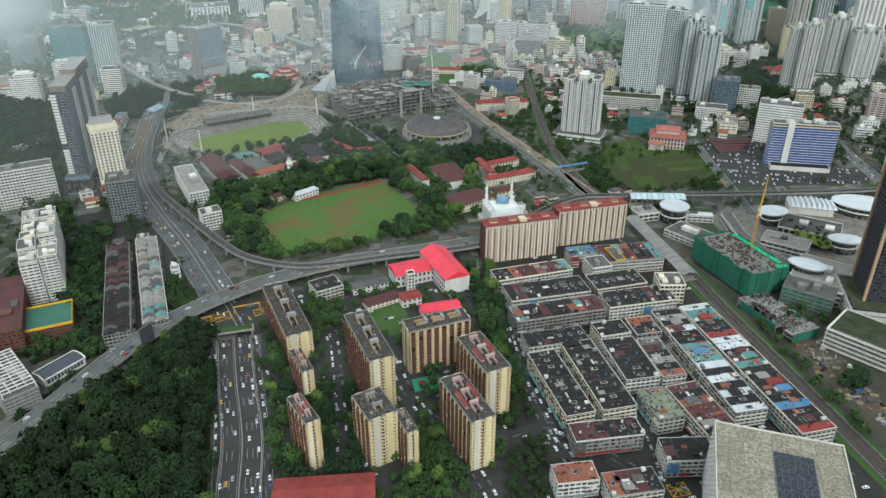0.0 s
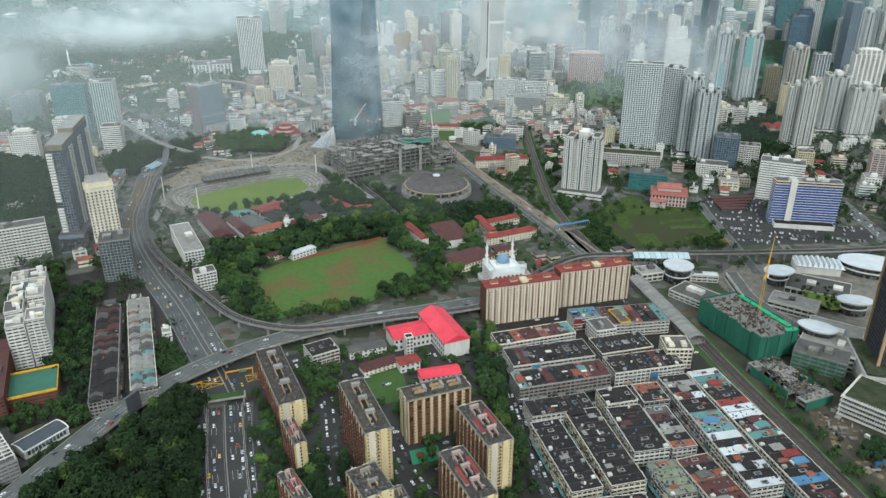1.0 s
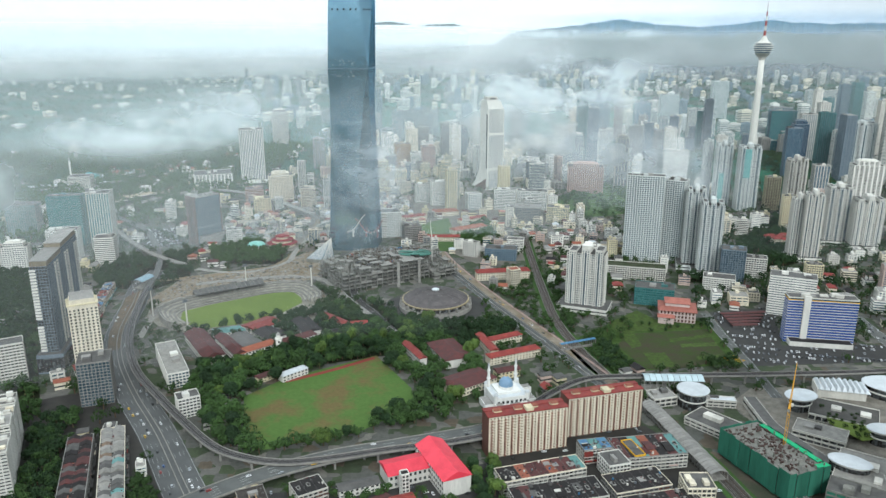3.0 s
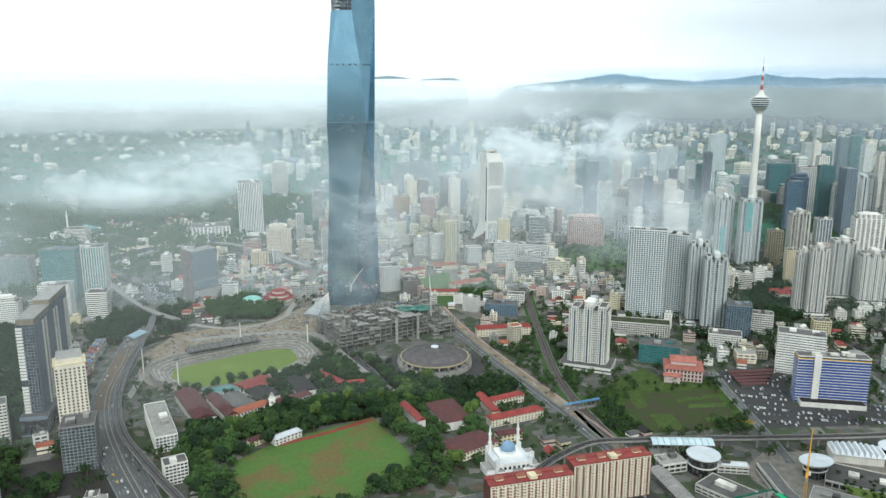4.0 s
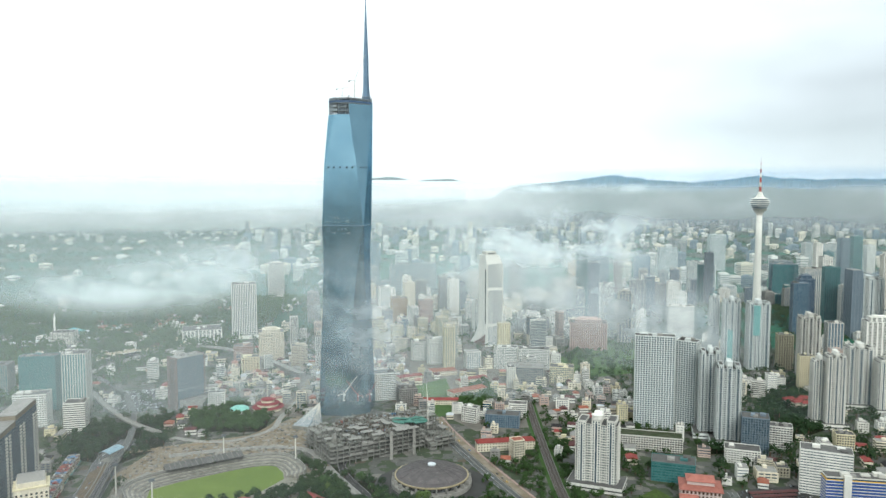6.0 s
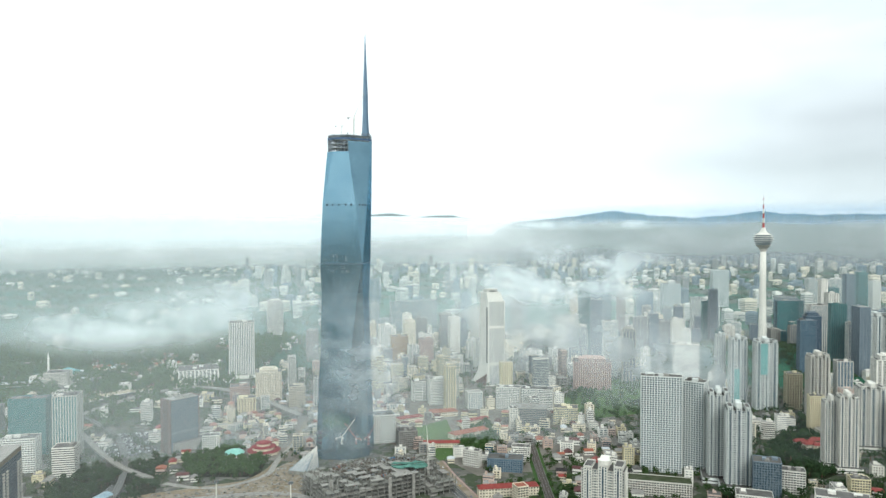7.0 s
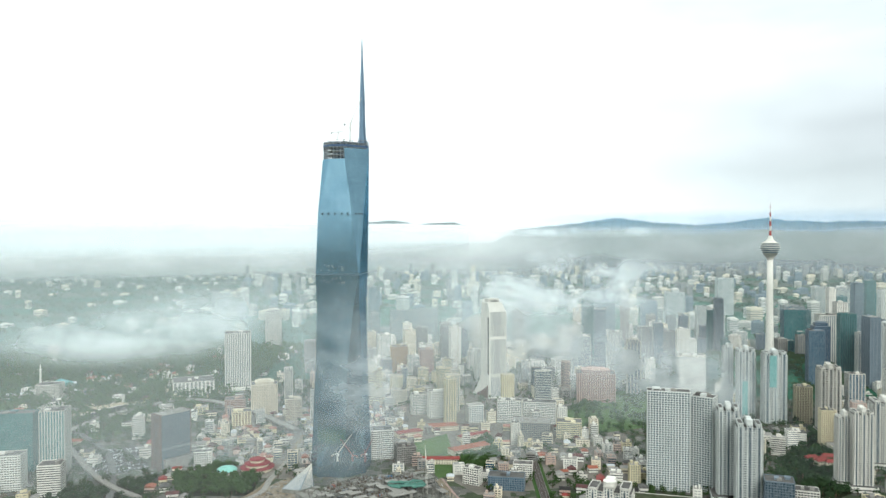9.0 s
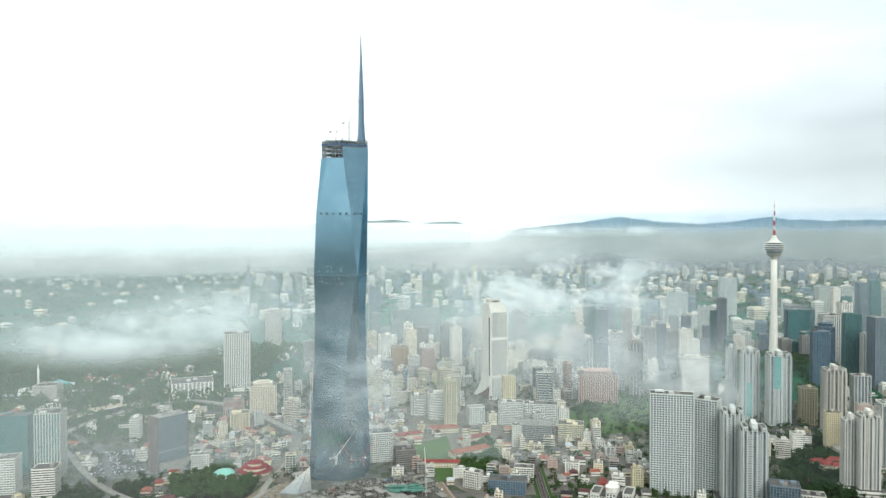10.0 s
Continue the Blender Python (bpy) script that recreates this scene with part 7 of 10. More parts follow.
def canopy(label, x, y, z, rx, ry, turn, drum=0.7, stem=True):
    root = thing("oval_pavilion", label, "pavilion", x, y, 0, turn, "oval roof pavilions")
    part("roof_disc", Bag().prism(oval(0, 0, rx, ry), z, 0.5, oval(0, 0, rx * 0.97, ry * 0.97)), ROOF_WHITE, root)
    part("roof_rim", Bag().prism(oval(0, 0, rx * 0.93, ry * 0.93), z - 1.6, 1.55, oval(0, 0, rx, ry)), WHITE, root)
    part("glass_drum", Bag().prism(oval(0, 0, rx * drum, ry * drum), 0, z - 1.65), G_DARK, root)
    part("drum_band", Bag().prism(oval(0, 0, rx * drum * 1.04, ry * drum * 1.04), z * 0.45, 1.2), WHITE, root)
    take(x, y, rx * 2, ry * 2, turn)
    return root


canopy("white oval roof over a dark glass drum", 361, 709, 15, 17, 13, 20)
canopy("small white oval roof canopy", 407, 642, 15, 17, 11, -10)
canopy("white oval roof over a dark glass drum on the mall", 341, 582, 20, 17, 11, -35, 0.9)
canopy("large grey curved mall roof", 474, 735, 12, 34, 22, -20, 0.9)
canopy("round concrete station drum with a grey cap", 256, 716, 18, 16, 16, 0, 0.85)


def shell_roofs():
    root = thing("ribbed_shell", "white ribbed shell roofs of the mall", "mall", 416, 740, 0, -14)
    part("hall", Bag().box(0, 0, 0, 46, 24, 9), WHITE_B, root)
    for i in range(9):
        q = -22 + i * 5.4
        part("shell_rib", Bag().prism([(q, -14), (q + 4.9, -14), (q + 4.9, 14), (q, 14)], 9.1, 4.5 - abs(i - 4) * 0.5, [(q + 1.6, -11), (q + 3.3, -11), (q + 3.3, 11), (q + 1.6, 11)]), ROOF_WHITE, root)
    take(416, 740, 46, 28, -14)


shell_roofs()
sheet("mall_paving", "pale paved courts of the mall", [(296, 720), (330, 752), (470, 764), (520, 700), (450, 596), (372, 560), (318, 600)], 0.1, surface("mall_paving", "857F73", second="625E55", scale=0.1, grain=0.8))
curve = [(314, 716, 0.0), (313, 690, 0.0), (313, 660, 0.0), (322, 630, 0.0), (333, 603, 0.0), (350, 578, 0.0)]
wing = thing("curved_wing", "curved grey mall wing with a flat roof", "mall", 0, 0, 0, 0)
bag = Bag()
ribbon(bag, smooth_line(curve, 4.0), -6, 6, 9.0, 9.0)
part("wall", bag, WHITE_B, wing)
bag = Bag()
ribbon(bag, smooth_line(curve, 4.0), -5.2, 5.2, 9.3, 0.28)
part("roof", bag, ROOF_GREY, wing)
for off in (-6.1, 6.1):
    bag = Bag()
    ribbon(bag, smooth_line(curve, 4.0), off - 0.15, off + 0.15, 5.6, 1.8)
    part("window_band", bag, G_DARK, wing)
for lab, px, py, w, d, h, rz, mat in (
        ("beige mall terrace with planted steps", 352, 650, 44, 26, 9, -35, CONCRETE),
        ("mall block under the white canopies", 395, 690, 60, 40, 6, -30, PAVING),
        ("mall block with balcony bands", 352, 575, 46, 60, 14, -35, CONCRETE),
        ("grey station hall with a flat roof", 226, 722, 26, 20, 9, 15, ROOF_PALE),
        ("grey station hall with a white roof", 282, 716, 34, 10, 7, -8, ROOF_WHITE),
        ("low grey plant block beside the works", 262, 672, 30, 44, 7, 40, ROOF_GREY)):
    tower("mall_wing", lab, px, py, w, d, h, rz, WHITE_B, G_DARK, fh=4.5, band=1.8, bay=6, roof=mat, units=2, cat="mall")




arched_roof("station_roof", "long pale ribbed station roof along the tracks", 222.5, 646.5, 128, 16, 7, -78, ROOF_PALE, 30)
arched_roof("monorail_station", "curved silver monorail station roof", 247, 752, 62, 17, 13, -2, surface("silver_roof", "B4C4C6", rough=0.4, stain=0.15), 10)
arched_roof("metro_station", "curved blue-grey metro station roof", -440, 1085, 30, 18, 12, 75, surface("blue_grey_roof", "8AA2AC", rough=0.4, stain=0.2), 6)
arched_roof("footbridge_roof", "blue-grey covered footbridge roof", 166, 858, 48, 5, 9, 22, ROOF_BLUE, 8)


def dark_tower():
    """A tall brown residential tower with balconies, its crane mast beside it."""
    x, y = 394, 536
    root = thing("brown_tower", "tall dark brown tower under construction with balcony grid", "tower block", x, y, 0, -14)
    facade(root, 52, 40, 190, surface("bronze_cladding", "464448", streak=True), G_DARK, 3.4, 3.5, 0.9, 0.7, 0.9, z=16)
    part("corner_fin", Bag().box(-26.5, -20.5, 12, 2.2, 2.2, 196), TAN, root)
    part("corner_fin", Bag().box(-26.5, 20.5, 12, 2.2, 2.2, 196), TAN, root)
    part("roof", Bag().box(0, 0, 206.1, 51, 39, 1), ROOF_GREY, root)
    for i in range(4):
        part("podium_floor", Bag().box(-2, -6, i * 4.2, 74, 62, 3.0), WHITE_B, root)
        part("podium_glazing", Bag().box(-2, -6, i * 4.2 + 3.02, 72, 60, 1.16), G_DARK, root)
    part("podium_garden", Bag().box(-2, -6, 16.85, 70, 58, 0.3), PLANTED, root)
    take(x, y, 74, 62)


dark_tower()


def louvred_podium(x, y, w, d, rz):
    """A broad car-park podium with white louvred storeys and a planted roof."""
    root = thing("louvred_podium", "car-park podium with white louvred storeys and planted roof", "podium", x, y, 0, rz)
    part("core", Bag().box(0, 0, 0, w - 3, d - 3, 18), G_DARK, root)
    for f in range(5):
        part("storey_slab", Bag().box(0, 0, f * 4 + 1.2, w, d, 0.9), WHITE_B, root)
        fins = Bag()
        for i in range(int(w / 1.8)):
            for s in (-1, 1):
                fins.box(-w / 2 + 0.9 + i * 1.8, s * (d / 2 - 0.5), f * 4 + 2.1, 0.35, 0.8, 1.7)
        part("louvre", fins, WHITE, root, kind="stuff")
    part("roof_garden", Bag().box(0, 0, 18.15, w - 4, d - 4, 0.4), PLANTED, root)
    take(x, y, w, d, rz)


louvred_podium(356.0, 463.0, 86.0, 42.0, -46.0)


def excavation(x, y, rz):
    """A part-built basement: low frames, green-netted scaffolds and stacked formwork."""
    root = thing("excavation_works", "part-built basement frame with green netting and stacked formwork", "construction site", x, y, 0, rz)
    frame_block(root, 0, 0, 30, 62, 0, 2, 21, 4.2)
    rng = random.Random(33)
    for px, py, w, d in ((-15.5, 6, 0.4, 40), (15.5, -10, 0.4, 34), (0, -31.5, 28, 0.4)):
        part("safety_net", Bag().box(px, py, 0.5, w, d, 7.5), NET, root)
    for mat, name in ((TIMBER, "formwork"), (surface("dark_red_formwork", "50403A", stain=0.4, scale=0.4), "deck_forms"), (STEEL, "loose_rebar"), (ROOF_PALE, "loose_sheeting")):
        bag = Bag()
        for _ in range(70):
            bag.box(rng.uniform(-14, 14), rng.uniform(-30, 30), 8.4, rng.uniform(0.3, 3), rng.uniform(0.2, 1.2), rng.uniform(0.2, 1.0), rng.choice((0, 90)) + rng.uniform(-8, 8))
        part(name, bag, mat, root, kind="stuff")
    take(x, y, 34, 66, rz)


excavation(290.0, 518.0, 22.0)


tower("yellow_shop", "yellow shop building beside the terraces", 170, 612, 10, 26, 14, 15, YELLOW_P, G_DARK, units=0)
tower("white_shop", "white corner shop building", 150, 596, 20, 22, 14, 15, WHITE, G_DARK, units=2)



# ---- buildings ----

# flats round the court
flats(-125.2, 499.6, 20.9, 84.0, 24.7, 24.8, red_top=False)
flats(-49.7, 425.5, 18.4, 63.0, 49.0, 22.7, red_top=False)
flats(-40.5, 361.1, 20.1, 27.6, 40.0, 29.5, red_top=False)
flats(-19.9, 353.5, 7.8, 23.5, 32.1, 24.9, red_top=False)
flats(-1.2, 460.8, 50.0, 17.8, 38.3, 21.2, red_top=False)
flats(32.5, 416.1, 19.4, 46.9, 40.8, 24.8, red_top=True)
flats(19.5, 367.9, 17.5, 48.5, 39.9, 24.3, red_top=True)
flats(-99.6, 424.8, 9.0, 30.4, 27.2, 27.9, red_top=True)
flats(-86.0, 358.0, 10.0, 30.4, 38.5, 33.5, red_top=True)

# two long slabs with red roofs
slab_block(78.8, 636.4, 74.6, 17.0, 39.0, 15.5)
slab_block(154.5, 672.2, 75.7, 17.0, 38.3, 15.6)

# shophouse terraces
shop_row("terrace of four-storey shophouses with stained mixed roofs", 86.0, 582.1, 74.4, 21.1, 13.0, 16.8, [ROOF_DARK, ROOF_DARK, ROOF_BROWN, ROOF_ORANGE, ROOF_TEAL], 3)
shop_row("terrace of four-storey shophouses with stained mixed roofs", 95.6, 549.2, 74.0, 28.3, 13.0, 13.5, [ROOF_DARK, ROOF_DARK, ROOF_DARK, ROOF_DARK, ROOF_DARK, ROOF_BROWN], 4)
shop_row("terrace of four-storey shophouses with stained mixed roofs", 101.0, 516.7, 79.8, 23.8, 13.0, 14.4, [ROOF_DARK, ROOF_DARK, ROOF_BROWN, ROOF_ORANGE, ROOF_TEAL], 5)
shop_row("terrace of four-storey shophouses with stained mixed roofs", 161.1, 565.5, 49.3, 26.9, 13.0, 14.9, [ROOF_DARK, ROOF_DARK, ROOF_DARK, ROOF_DARK, ROOF_DARK, ROOF_BROWN], 6)
shop_row("terrace of four-storey shophouses with stained mixed roofs", 173.9, 536.3, 62.8, 25.8, 13.0, 12.5, [ROOF_DARK, ROOF_DARK, ROOF_DARK, ROOF_DARK, ROOF_DARK, ROOF_BROWN], 7)
shop_row("terrace of four-storey shophouses with stained mixed roofs", 93.3, 474.6, 50.8, 20.4, 13.0, 13.0, [ROOF_DARK, ROOF_DARK, ROOF_DARK, ROOF_DARK, ROOF_DARK, ROOF_BROWN], 8)
shop_row("terrace of four-storey shophouses with stained mixed roofs", 140.6, 487.0, 26.4, 20.1, 13.0, 14.1, [ROOF_DARK, ROOF_DARK, ROOF_DARK, ROOF_DARK, ROOF_DARK, ROOF_BROWN], 9)
shop_row("terrace of four-storey shophouses with stained mixed roofs", 167.9, 490.8, 21.6, 24.4, 13.0, 10.6, [ROOF_BROWN, ROOF_GREY, ROOF_DARK, ROOF_PALE, ROOF_ORANGE], 10)
shop_row("terrace of four-storey shophouses with stained mixed roofs", 89.3, 418.4, 22.3, 75.4, 13.0, 14.7, [ROOF_DARK, ROOF_DARK, ROOF_DARK, ROOF_DARK, ROOF_DARK, ROOF_BROWN], 11)
shop_row("terrace of four-storey shophouses with stained mixed roofs", 118.1, 428.3, 25.4, 82.4, 13.0, 13.1, [ROOF_DARK, ROOF_DARK, ROOF_DARK, ROOF_DARK, ROOF_DARK, ROOF_BROWN], 12)
shop_row("terrace of four-storey shophouses with stained mixed roofs", 146.8, 446.8, 27.1, 52.0, 13.0, 10.4, [ROOF_DARK, ROOF_DARK, ROOF_DARK, ROOF_DARK, ROOF_DARK, ROOF_BROWN], 13)
shop_row("terrace of four-storey shophouses with stained mixed roofs", 170.7, 447.8, 18.9, 48.2, 13.0, 11.1, [ROOF_BROWN, ROOF_GREY, ROOF_DARK, ROOF_PALE, ROOF_ORANGE], 14)
shop_row("terrace of four-storey shophouses with stained mixed roofs", 156.9, 393.7, 20.1, 31.9, 13.0, 13.6, [surface("pale_green_felt", "80866F", stain=0.35)], 15)
shop_row("terrace of four-storey shophouses with stained mixed roofs", 184.3, 388.2, 25.2, 55.6, 13.0, 16.3, [ROOF_BROWN, ROOF_GREY, ROOF_DARK, ROOF_PALE, ROOF_ORANGE], 16)
shop_row("terrace of four-storey shophouses with stained mixed roofs", 112.9, 367.0, 47.7, 18.0, 13.0, 8.8, [ROOF_DARK, ROOF_DARK, ROOF_DARK, ROOF_DARK, ROOF_DARK, ROOF_BROWN], 17)
shop_row("terrace of four-storey shophouses with stained mixed roofs", 162.1, 348.3, 33.1, 21.5, 13.0, 2.4, [ROOF_DARK, ROOF_DARK, ROOF_DARK, ROOF_DARK, ROOF_DARK, ROOF_BROWN], 18)
shop_row("terrace of four-storey shophouses with stained mixed roofs", 204.7, 449.8, 24.8, 131.9, 13.0, 11.5, [ROOF_DARK, ROOF_DARK, ROOF_RED, ROOF_PALE, ROOF_WHITE, ROOF_BROWN, ROOF_DARK, ROOF_BLUE, ROOF_TEAL], 19)
shop_row("terrace of four-storey shophouses with stained mixed roofs", 236.5, 443.3, 26.5, 161.2, 13.0, 13.5, [ROOF_DARK, ROOF_DARK, ROOF_RED, ROOF_PALE, ROOF_WHITE, ROOF_BROWN, ROOF_DARK, ROOF_BLUE, ROOF_TEAL], 20)
shop_row("terrace of four-storey shophouses with stained mixed roofs", 138.1, 619.9, 26.1, 17.6, 13.0, 11.3, [ROOF_DARK, ROOF_DARK, ROOF_RED, ROOF_PALE, ROOF_WHITE, ROOF_BROWN, ROOF_DARK, ROOF_BLUE, ROOF_TEAL], 21)
shop_row("terrace of four-storey shophouses with stained mixed roofs", 183.5, 617.0, 59.9, 34.1, 13.0, 8.7, [ROOF_DARK, ROOF_DARK, ROOF_BROWN, ROOF_ORANGE, ROOF_TEAL], 22)
shop_row("terrace of four-storey shophouses with stained mixed roofs", 85.9, 327.9, 27.1, 16.5, 13.0, 7.8, [ROOF_BROWN, ROOF_GREY, ROOF_DARK, ROOF_PALE, ROOF_ORANGE], 23)
shop_row("terrace of four-storey shophouses with stained mixed roofs", -288.5, 556.7, 21.3, 164.9, 13.0, 21.1, [ROOF_DARK, ROOF_DARK, ROOF_DARK, ROOF_DARK, ROOF_BROWN, ROOF_GREY], 24, 6.5, GREY, True)
shop_row("terrace of four-storey shophouses with stained mixed roofs", -264.3, 572.2, 20.4, 163.6, 13.0, 22.4, [ROOF_PALE, ROOF_GREY, CONCRETE, surface("rusty_sheet", "7E6A58", stain=0.35), ROOF_PALE, ROOF_TEAL], 25, 6.5, GREY, True)
shop_row("terrace of four-storey shophouses with stained mixed roofs", -101.6, 558.0, 25.2, 21.5, 13.0, 30.5, [ROOF_DARK, ROOF_DARK, ROOF_DARK, ROOF_DARK, ROOF_DARK, ROOF_BROWN], 26)
shop_row("terrace of four-storey shophouses with stained mixed roofs", 120.0, 320.3, 33.6, 19.8, 13.0, 10.0, [ROOF_BROWN, ROOF_GREY, ROOF_DARK, ROOF_PALE, ROOF_ORANGE], 27)
shop_row("row of coloured shophouses beside the broad road", -449.1, 937.9, 91.9, 14.0, 11.0, 104.1, [ROOF_BROWN, ROOF_BLUE, ROOF_GREY, ROOF_RED, ROOF_PALE], 40, 7)
shop_row("row of coloured shophouses beside the broad road", -472.9, 1028.9, 82.1, 14.0, 11.0, 103.4, [ROOF_BROWN, ROOF_BLUE, ROOF_GREY, ROOF_RED, ROOF_PALE], 41, 7)
tower("office_block", "beige six-storey block at the end of a terrace", 206.7, 555.8, 22.9, 22.0, 18.7, 0.0, CREAM_B, G_DARK, roof=ROOF_GREY, fh=3.6)

# school, halls and mosque quarter
house("school_building", "school wing with orange tiled roof and arcade", -212.0, 841.2, 45.7, 14.0, 9.0, 43.1, WHITE, ROOF_ORANGE, rise=4, hip=5)
house("school_building", "school wing with dark red tiled roof", -170.0, 868.4, 47.9, 14.0, 9.0, 41.6, WHITE, ROOF_BROWN, rise=4, hip=5)
house("school_building", "white school block with brown tiled roof", -276.3, 850.3, 23.9, 88.2, 9.0, 32.8, WHITE, ROOF_BROWN, rise=5)
house("school_building", "white school block with dark red tiled roof", -244.5, 848.2, 14.3, 66.1, 9.0, 36.1, WHITE, ROOF_BROWN, rise=4)
house("school_building", "school hall with grey sheet roof", -230.5, 864.0, 23.8, 48.4, 8.0, 42.2, WHITE, ROOF_GREY, rise=2)
house("hall", "swimming pool shed with turquoise roof", -262.9, 905.0, 38.3, 18.0, 4.0, 19.2, WHITE, ROOF_TEAL, rise=1, storeys=1)
house("school_building", "low school block with red roof", -225.2, 918.0, 39.6, 28.9, 7.0, 52.1, WHITE, ROOF_RED, rise=3)
house("school_building", "school block with dark grey roof", -206.3, 884.8, 26.7, 35.8, 8.0, 45.6, WHITE, ROOF_DARK, rise=3)
house("school_building", "school block with dark roof among trees", -167.4, 912.1, 23.3, 49.2, 8.0, 29.7, WHITE, ROOF_DARK, rise=3)
house("hall", "red-roofed low block among trees", -132.1, 935.8, 50.6, 12.0, 6.0, -44.7, WHITE, ROOF_RED, rise=3)
house("hall", "red-roofed low block by the road", -104.5, 922.6, 26.5, 13.0, 6.0, 10.9, WHITE, ROOF_RED, rise=3)
house("hall", "dark-roofed low block among trees", -133.0, 892.4, 21.3, 16.0, 6.0, 21.6, WHITE, ROOF_DARK, rise=3)
house("hall", "cream sports pavilion with brown roof", -185.2, 774.4, 23.4, 9.0, 6.0, 45.6, CREAM, ROOF_BROWN, rise=2.5, hip=3)
house("hall", "white sports pavilion beside the running track", -157.8, 780.1, 31.7, 10.0, 7.0, 43.5, WHITE, ROOF_WHITE, rise=2.5, hip=4)
house("school_building", "three-storey school block with red roof", -27.4, 827.1, 8.8, 49.9, 10.8, 26.5, WHITE, ROOF_RED, rise=2.5, storeys=3)
house("school_building", "school hall with brown tiled hip roof", 12.9, 830.7, 33.6, 55.5, 10.0, 22.9, WHITE, ROOF_BROWN, rise=5, hip=9, storeys=3)
house("hall", "assembly hall with broad brown roof", 31.8, 757.7, 53.1, 32.3, 9.0, 35.7, CREAM_B, ROOF_BROWN, rise=4, hip=6)
house("school_building", "red-roofed school wing facing the road", 86.4, 827.7, 65.5, 13.0, 9.0, 24.6, CREAM_B, ROOF_RED, rise=3, hip=4, storeys=3)
house("school_building", "rear school wing with red roof", 78.8, 872.2, 45.9, 12.0, 9.0, 27.7, CREAM_B, ROOF_RED, rise=3, hip=4)
house("hall", "red-roofed wing that links two blocks", 57.9, 857.6, 9.4, 51.4, 8.0, 17.7, CREAM_B, ROOF_RED, rise=2.5)
house("hall", "long mission hall with dark red roof", 97.6, 1124.2, 82.9, 16.0, 12.0, 8.7, CREAM_B, ROOF_RED, rise=4, hip=5, storeys=3)
house("hall", "cream house with dark red roof", 75.2, 782.4, 26.9, 12.0, 8.0, 21.1, CREAM, ROOF_BROWN, rise=3)
house("hall", "bright red market hall roof", -18.1, 593.5, 54.5, 24.2, 12.0, 22.4, WHITE, ROOF_PINK, rise=4)
house("hall", "white hall with bright red pitched roof", 5.1, 591.3, 24.4, 59.3, 16.0, 23.7, WHITE, ROOF_PINK, rise=6, storeys=3)
house("hall", "sheds with bright red sheet roofs", 1.2, 529.7, 33.8, 13.9, 7.0, 14.9, WHITE, ROOF_PINK, rise=2.5)
house("hall", "small white block with red roof", -25.7, 546.7, 17.8, 13.0, 8.0, 22.3, WHITE, ROOF_RED, rise=1.5)
house("hall", "long low block with red-brown roof", -50.8, 545.9, 32.1, 12.6, 5.0, 30.3, CREAM_B, ROOF_BROWN, rise=2)
house("school_building", "white school row with grey roof", -63.5, 569.7, 33.6, 11.0, 7.0, 20.9, WHITE, ROOF_GREY, rise=2)
house("hall", "long red sheet roof beside the flats", -68.6, 315.9, 60.6, 24.5, 10.0, 5.0, CREAM, ROOF_RED, rise=3)
house("hall", "red-roofed row of low shops", 6.5, 1344.2, 59.4, 14.0, 8.0, -0.4, CREAM_B, ROOF_RED, rise=3)
house("hall", "red-tiled colonial block with cream walls", 7.4, 1547.7, 58.8, 24.0, 9.0, 13.8, CREAM_B, ROOF_ORANGE, rise=4, hip=5)
house("hall", "red-tiled colonial block by the green", 54.3, 1407.2, 72.3, 22.0, 9.0, 32.9, CREAM_B, ROOF_ORANGE, rise=4, hip=5)
house("hall", "low block with orange roof by the green", -53.4, 1507.3, 49.1, 20.0, 8.0, 27.3, CREAM_B, ROOF_RED, rise=3, hip=4)
house("hall", "red-tiled row beneath the hill", 65.3, 1487.6, 63.9, 14.0, 8.0, 33.5, CREAM_B, ROOF_RED, rise=3, hip=4)
mosque(69.8, 723.4, 16)
clock_tower(-186.5, 843.1, 7.9, 7.9, 29.1, 20.0)
tower("chapel_tower", "cream chapel tower with an orange roof", 109.4, 1076.5, 16.0, 16.0, 30.0, 20.0, CREAM_B, G_DARK, roof=ROOF_ORANGE, units=0)
tower("drill_tower", "white stair tower of the fire station", -25.3, 560.8, 6.7, 6.7, 22.8, 20.0, WHITE, G_DARK, units=0, roof=ROOF_DARK)

# stadium, arena and tall landmarks


# western towers
hotel_tower(-394.6, 814.0, 30.0, 25.0, 74.8, 28.0)
tower("tower_block", "grey office block with ribbed front", -346.6, 730.3, 31.1, 31.1, 45.6, 20.0, GREY, G_GREY, pier=.6, band=.6)
tower("tower_block", "white apartment slab above the trees", -471.9, 764.1, 61.3, 21.4, 44.4, 30.0, WHITE_B, G_DARK, band=1.6)
stepped_flats(-374.1, 601.4, 31.8, 118.8, 43.3, 25.5)
tower("tower_block", "white slab block with a cream roof", -294.4, 794.7, 22.1, 91.8, 16.8, 28.3, WHITE, G_GREY, roof=CONCRETE, units=4)
tower("tower_block", "small white office block", -244.6, 699.3, 21.1, 16.9, 20.0, 30.0, WHITE, G_DARK, units=2)
tower("tower_block", "teal glass slab with white frame", -659.7, 1314.7, 57.4, 25.8, 90.6, 8.0, TEAL_P, G_TEAL, band=.5, pier=.5, bay=9)
tower("tower_block", "teal tower with white ribs", -592.1, 1301.8, 36.7, 36.7, 98.7, 12.0, WHITE_B, G_TEAL, band=.3, pier=1.2, bay=4)
tower("tower_block", "white block beside the teal slab", -625.7, 1229.0, 48.1, 28.8, 50.4, 12.0, WHITE, G_DARK, band=1.6)
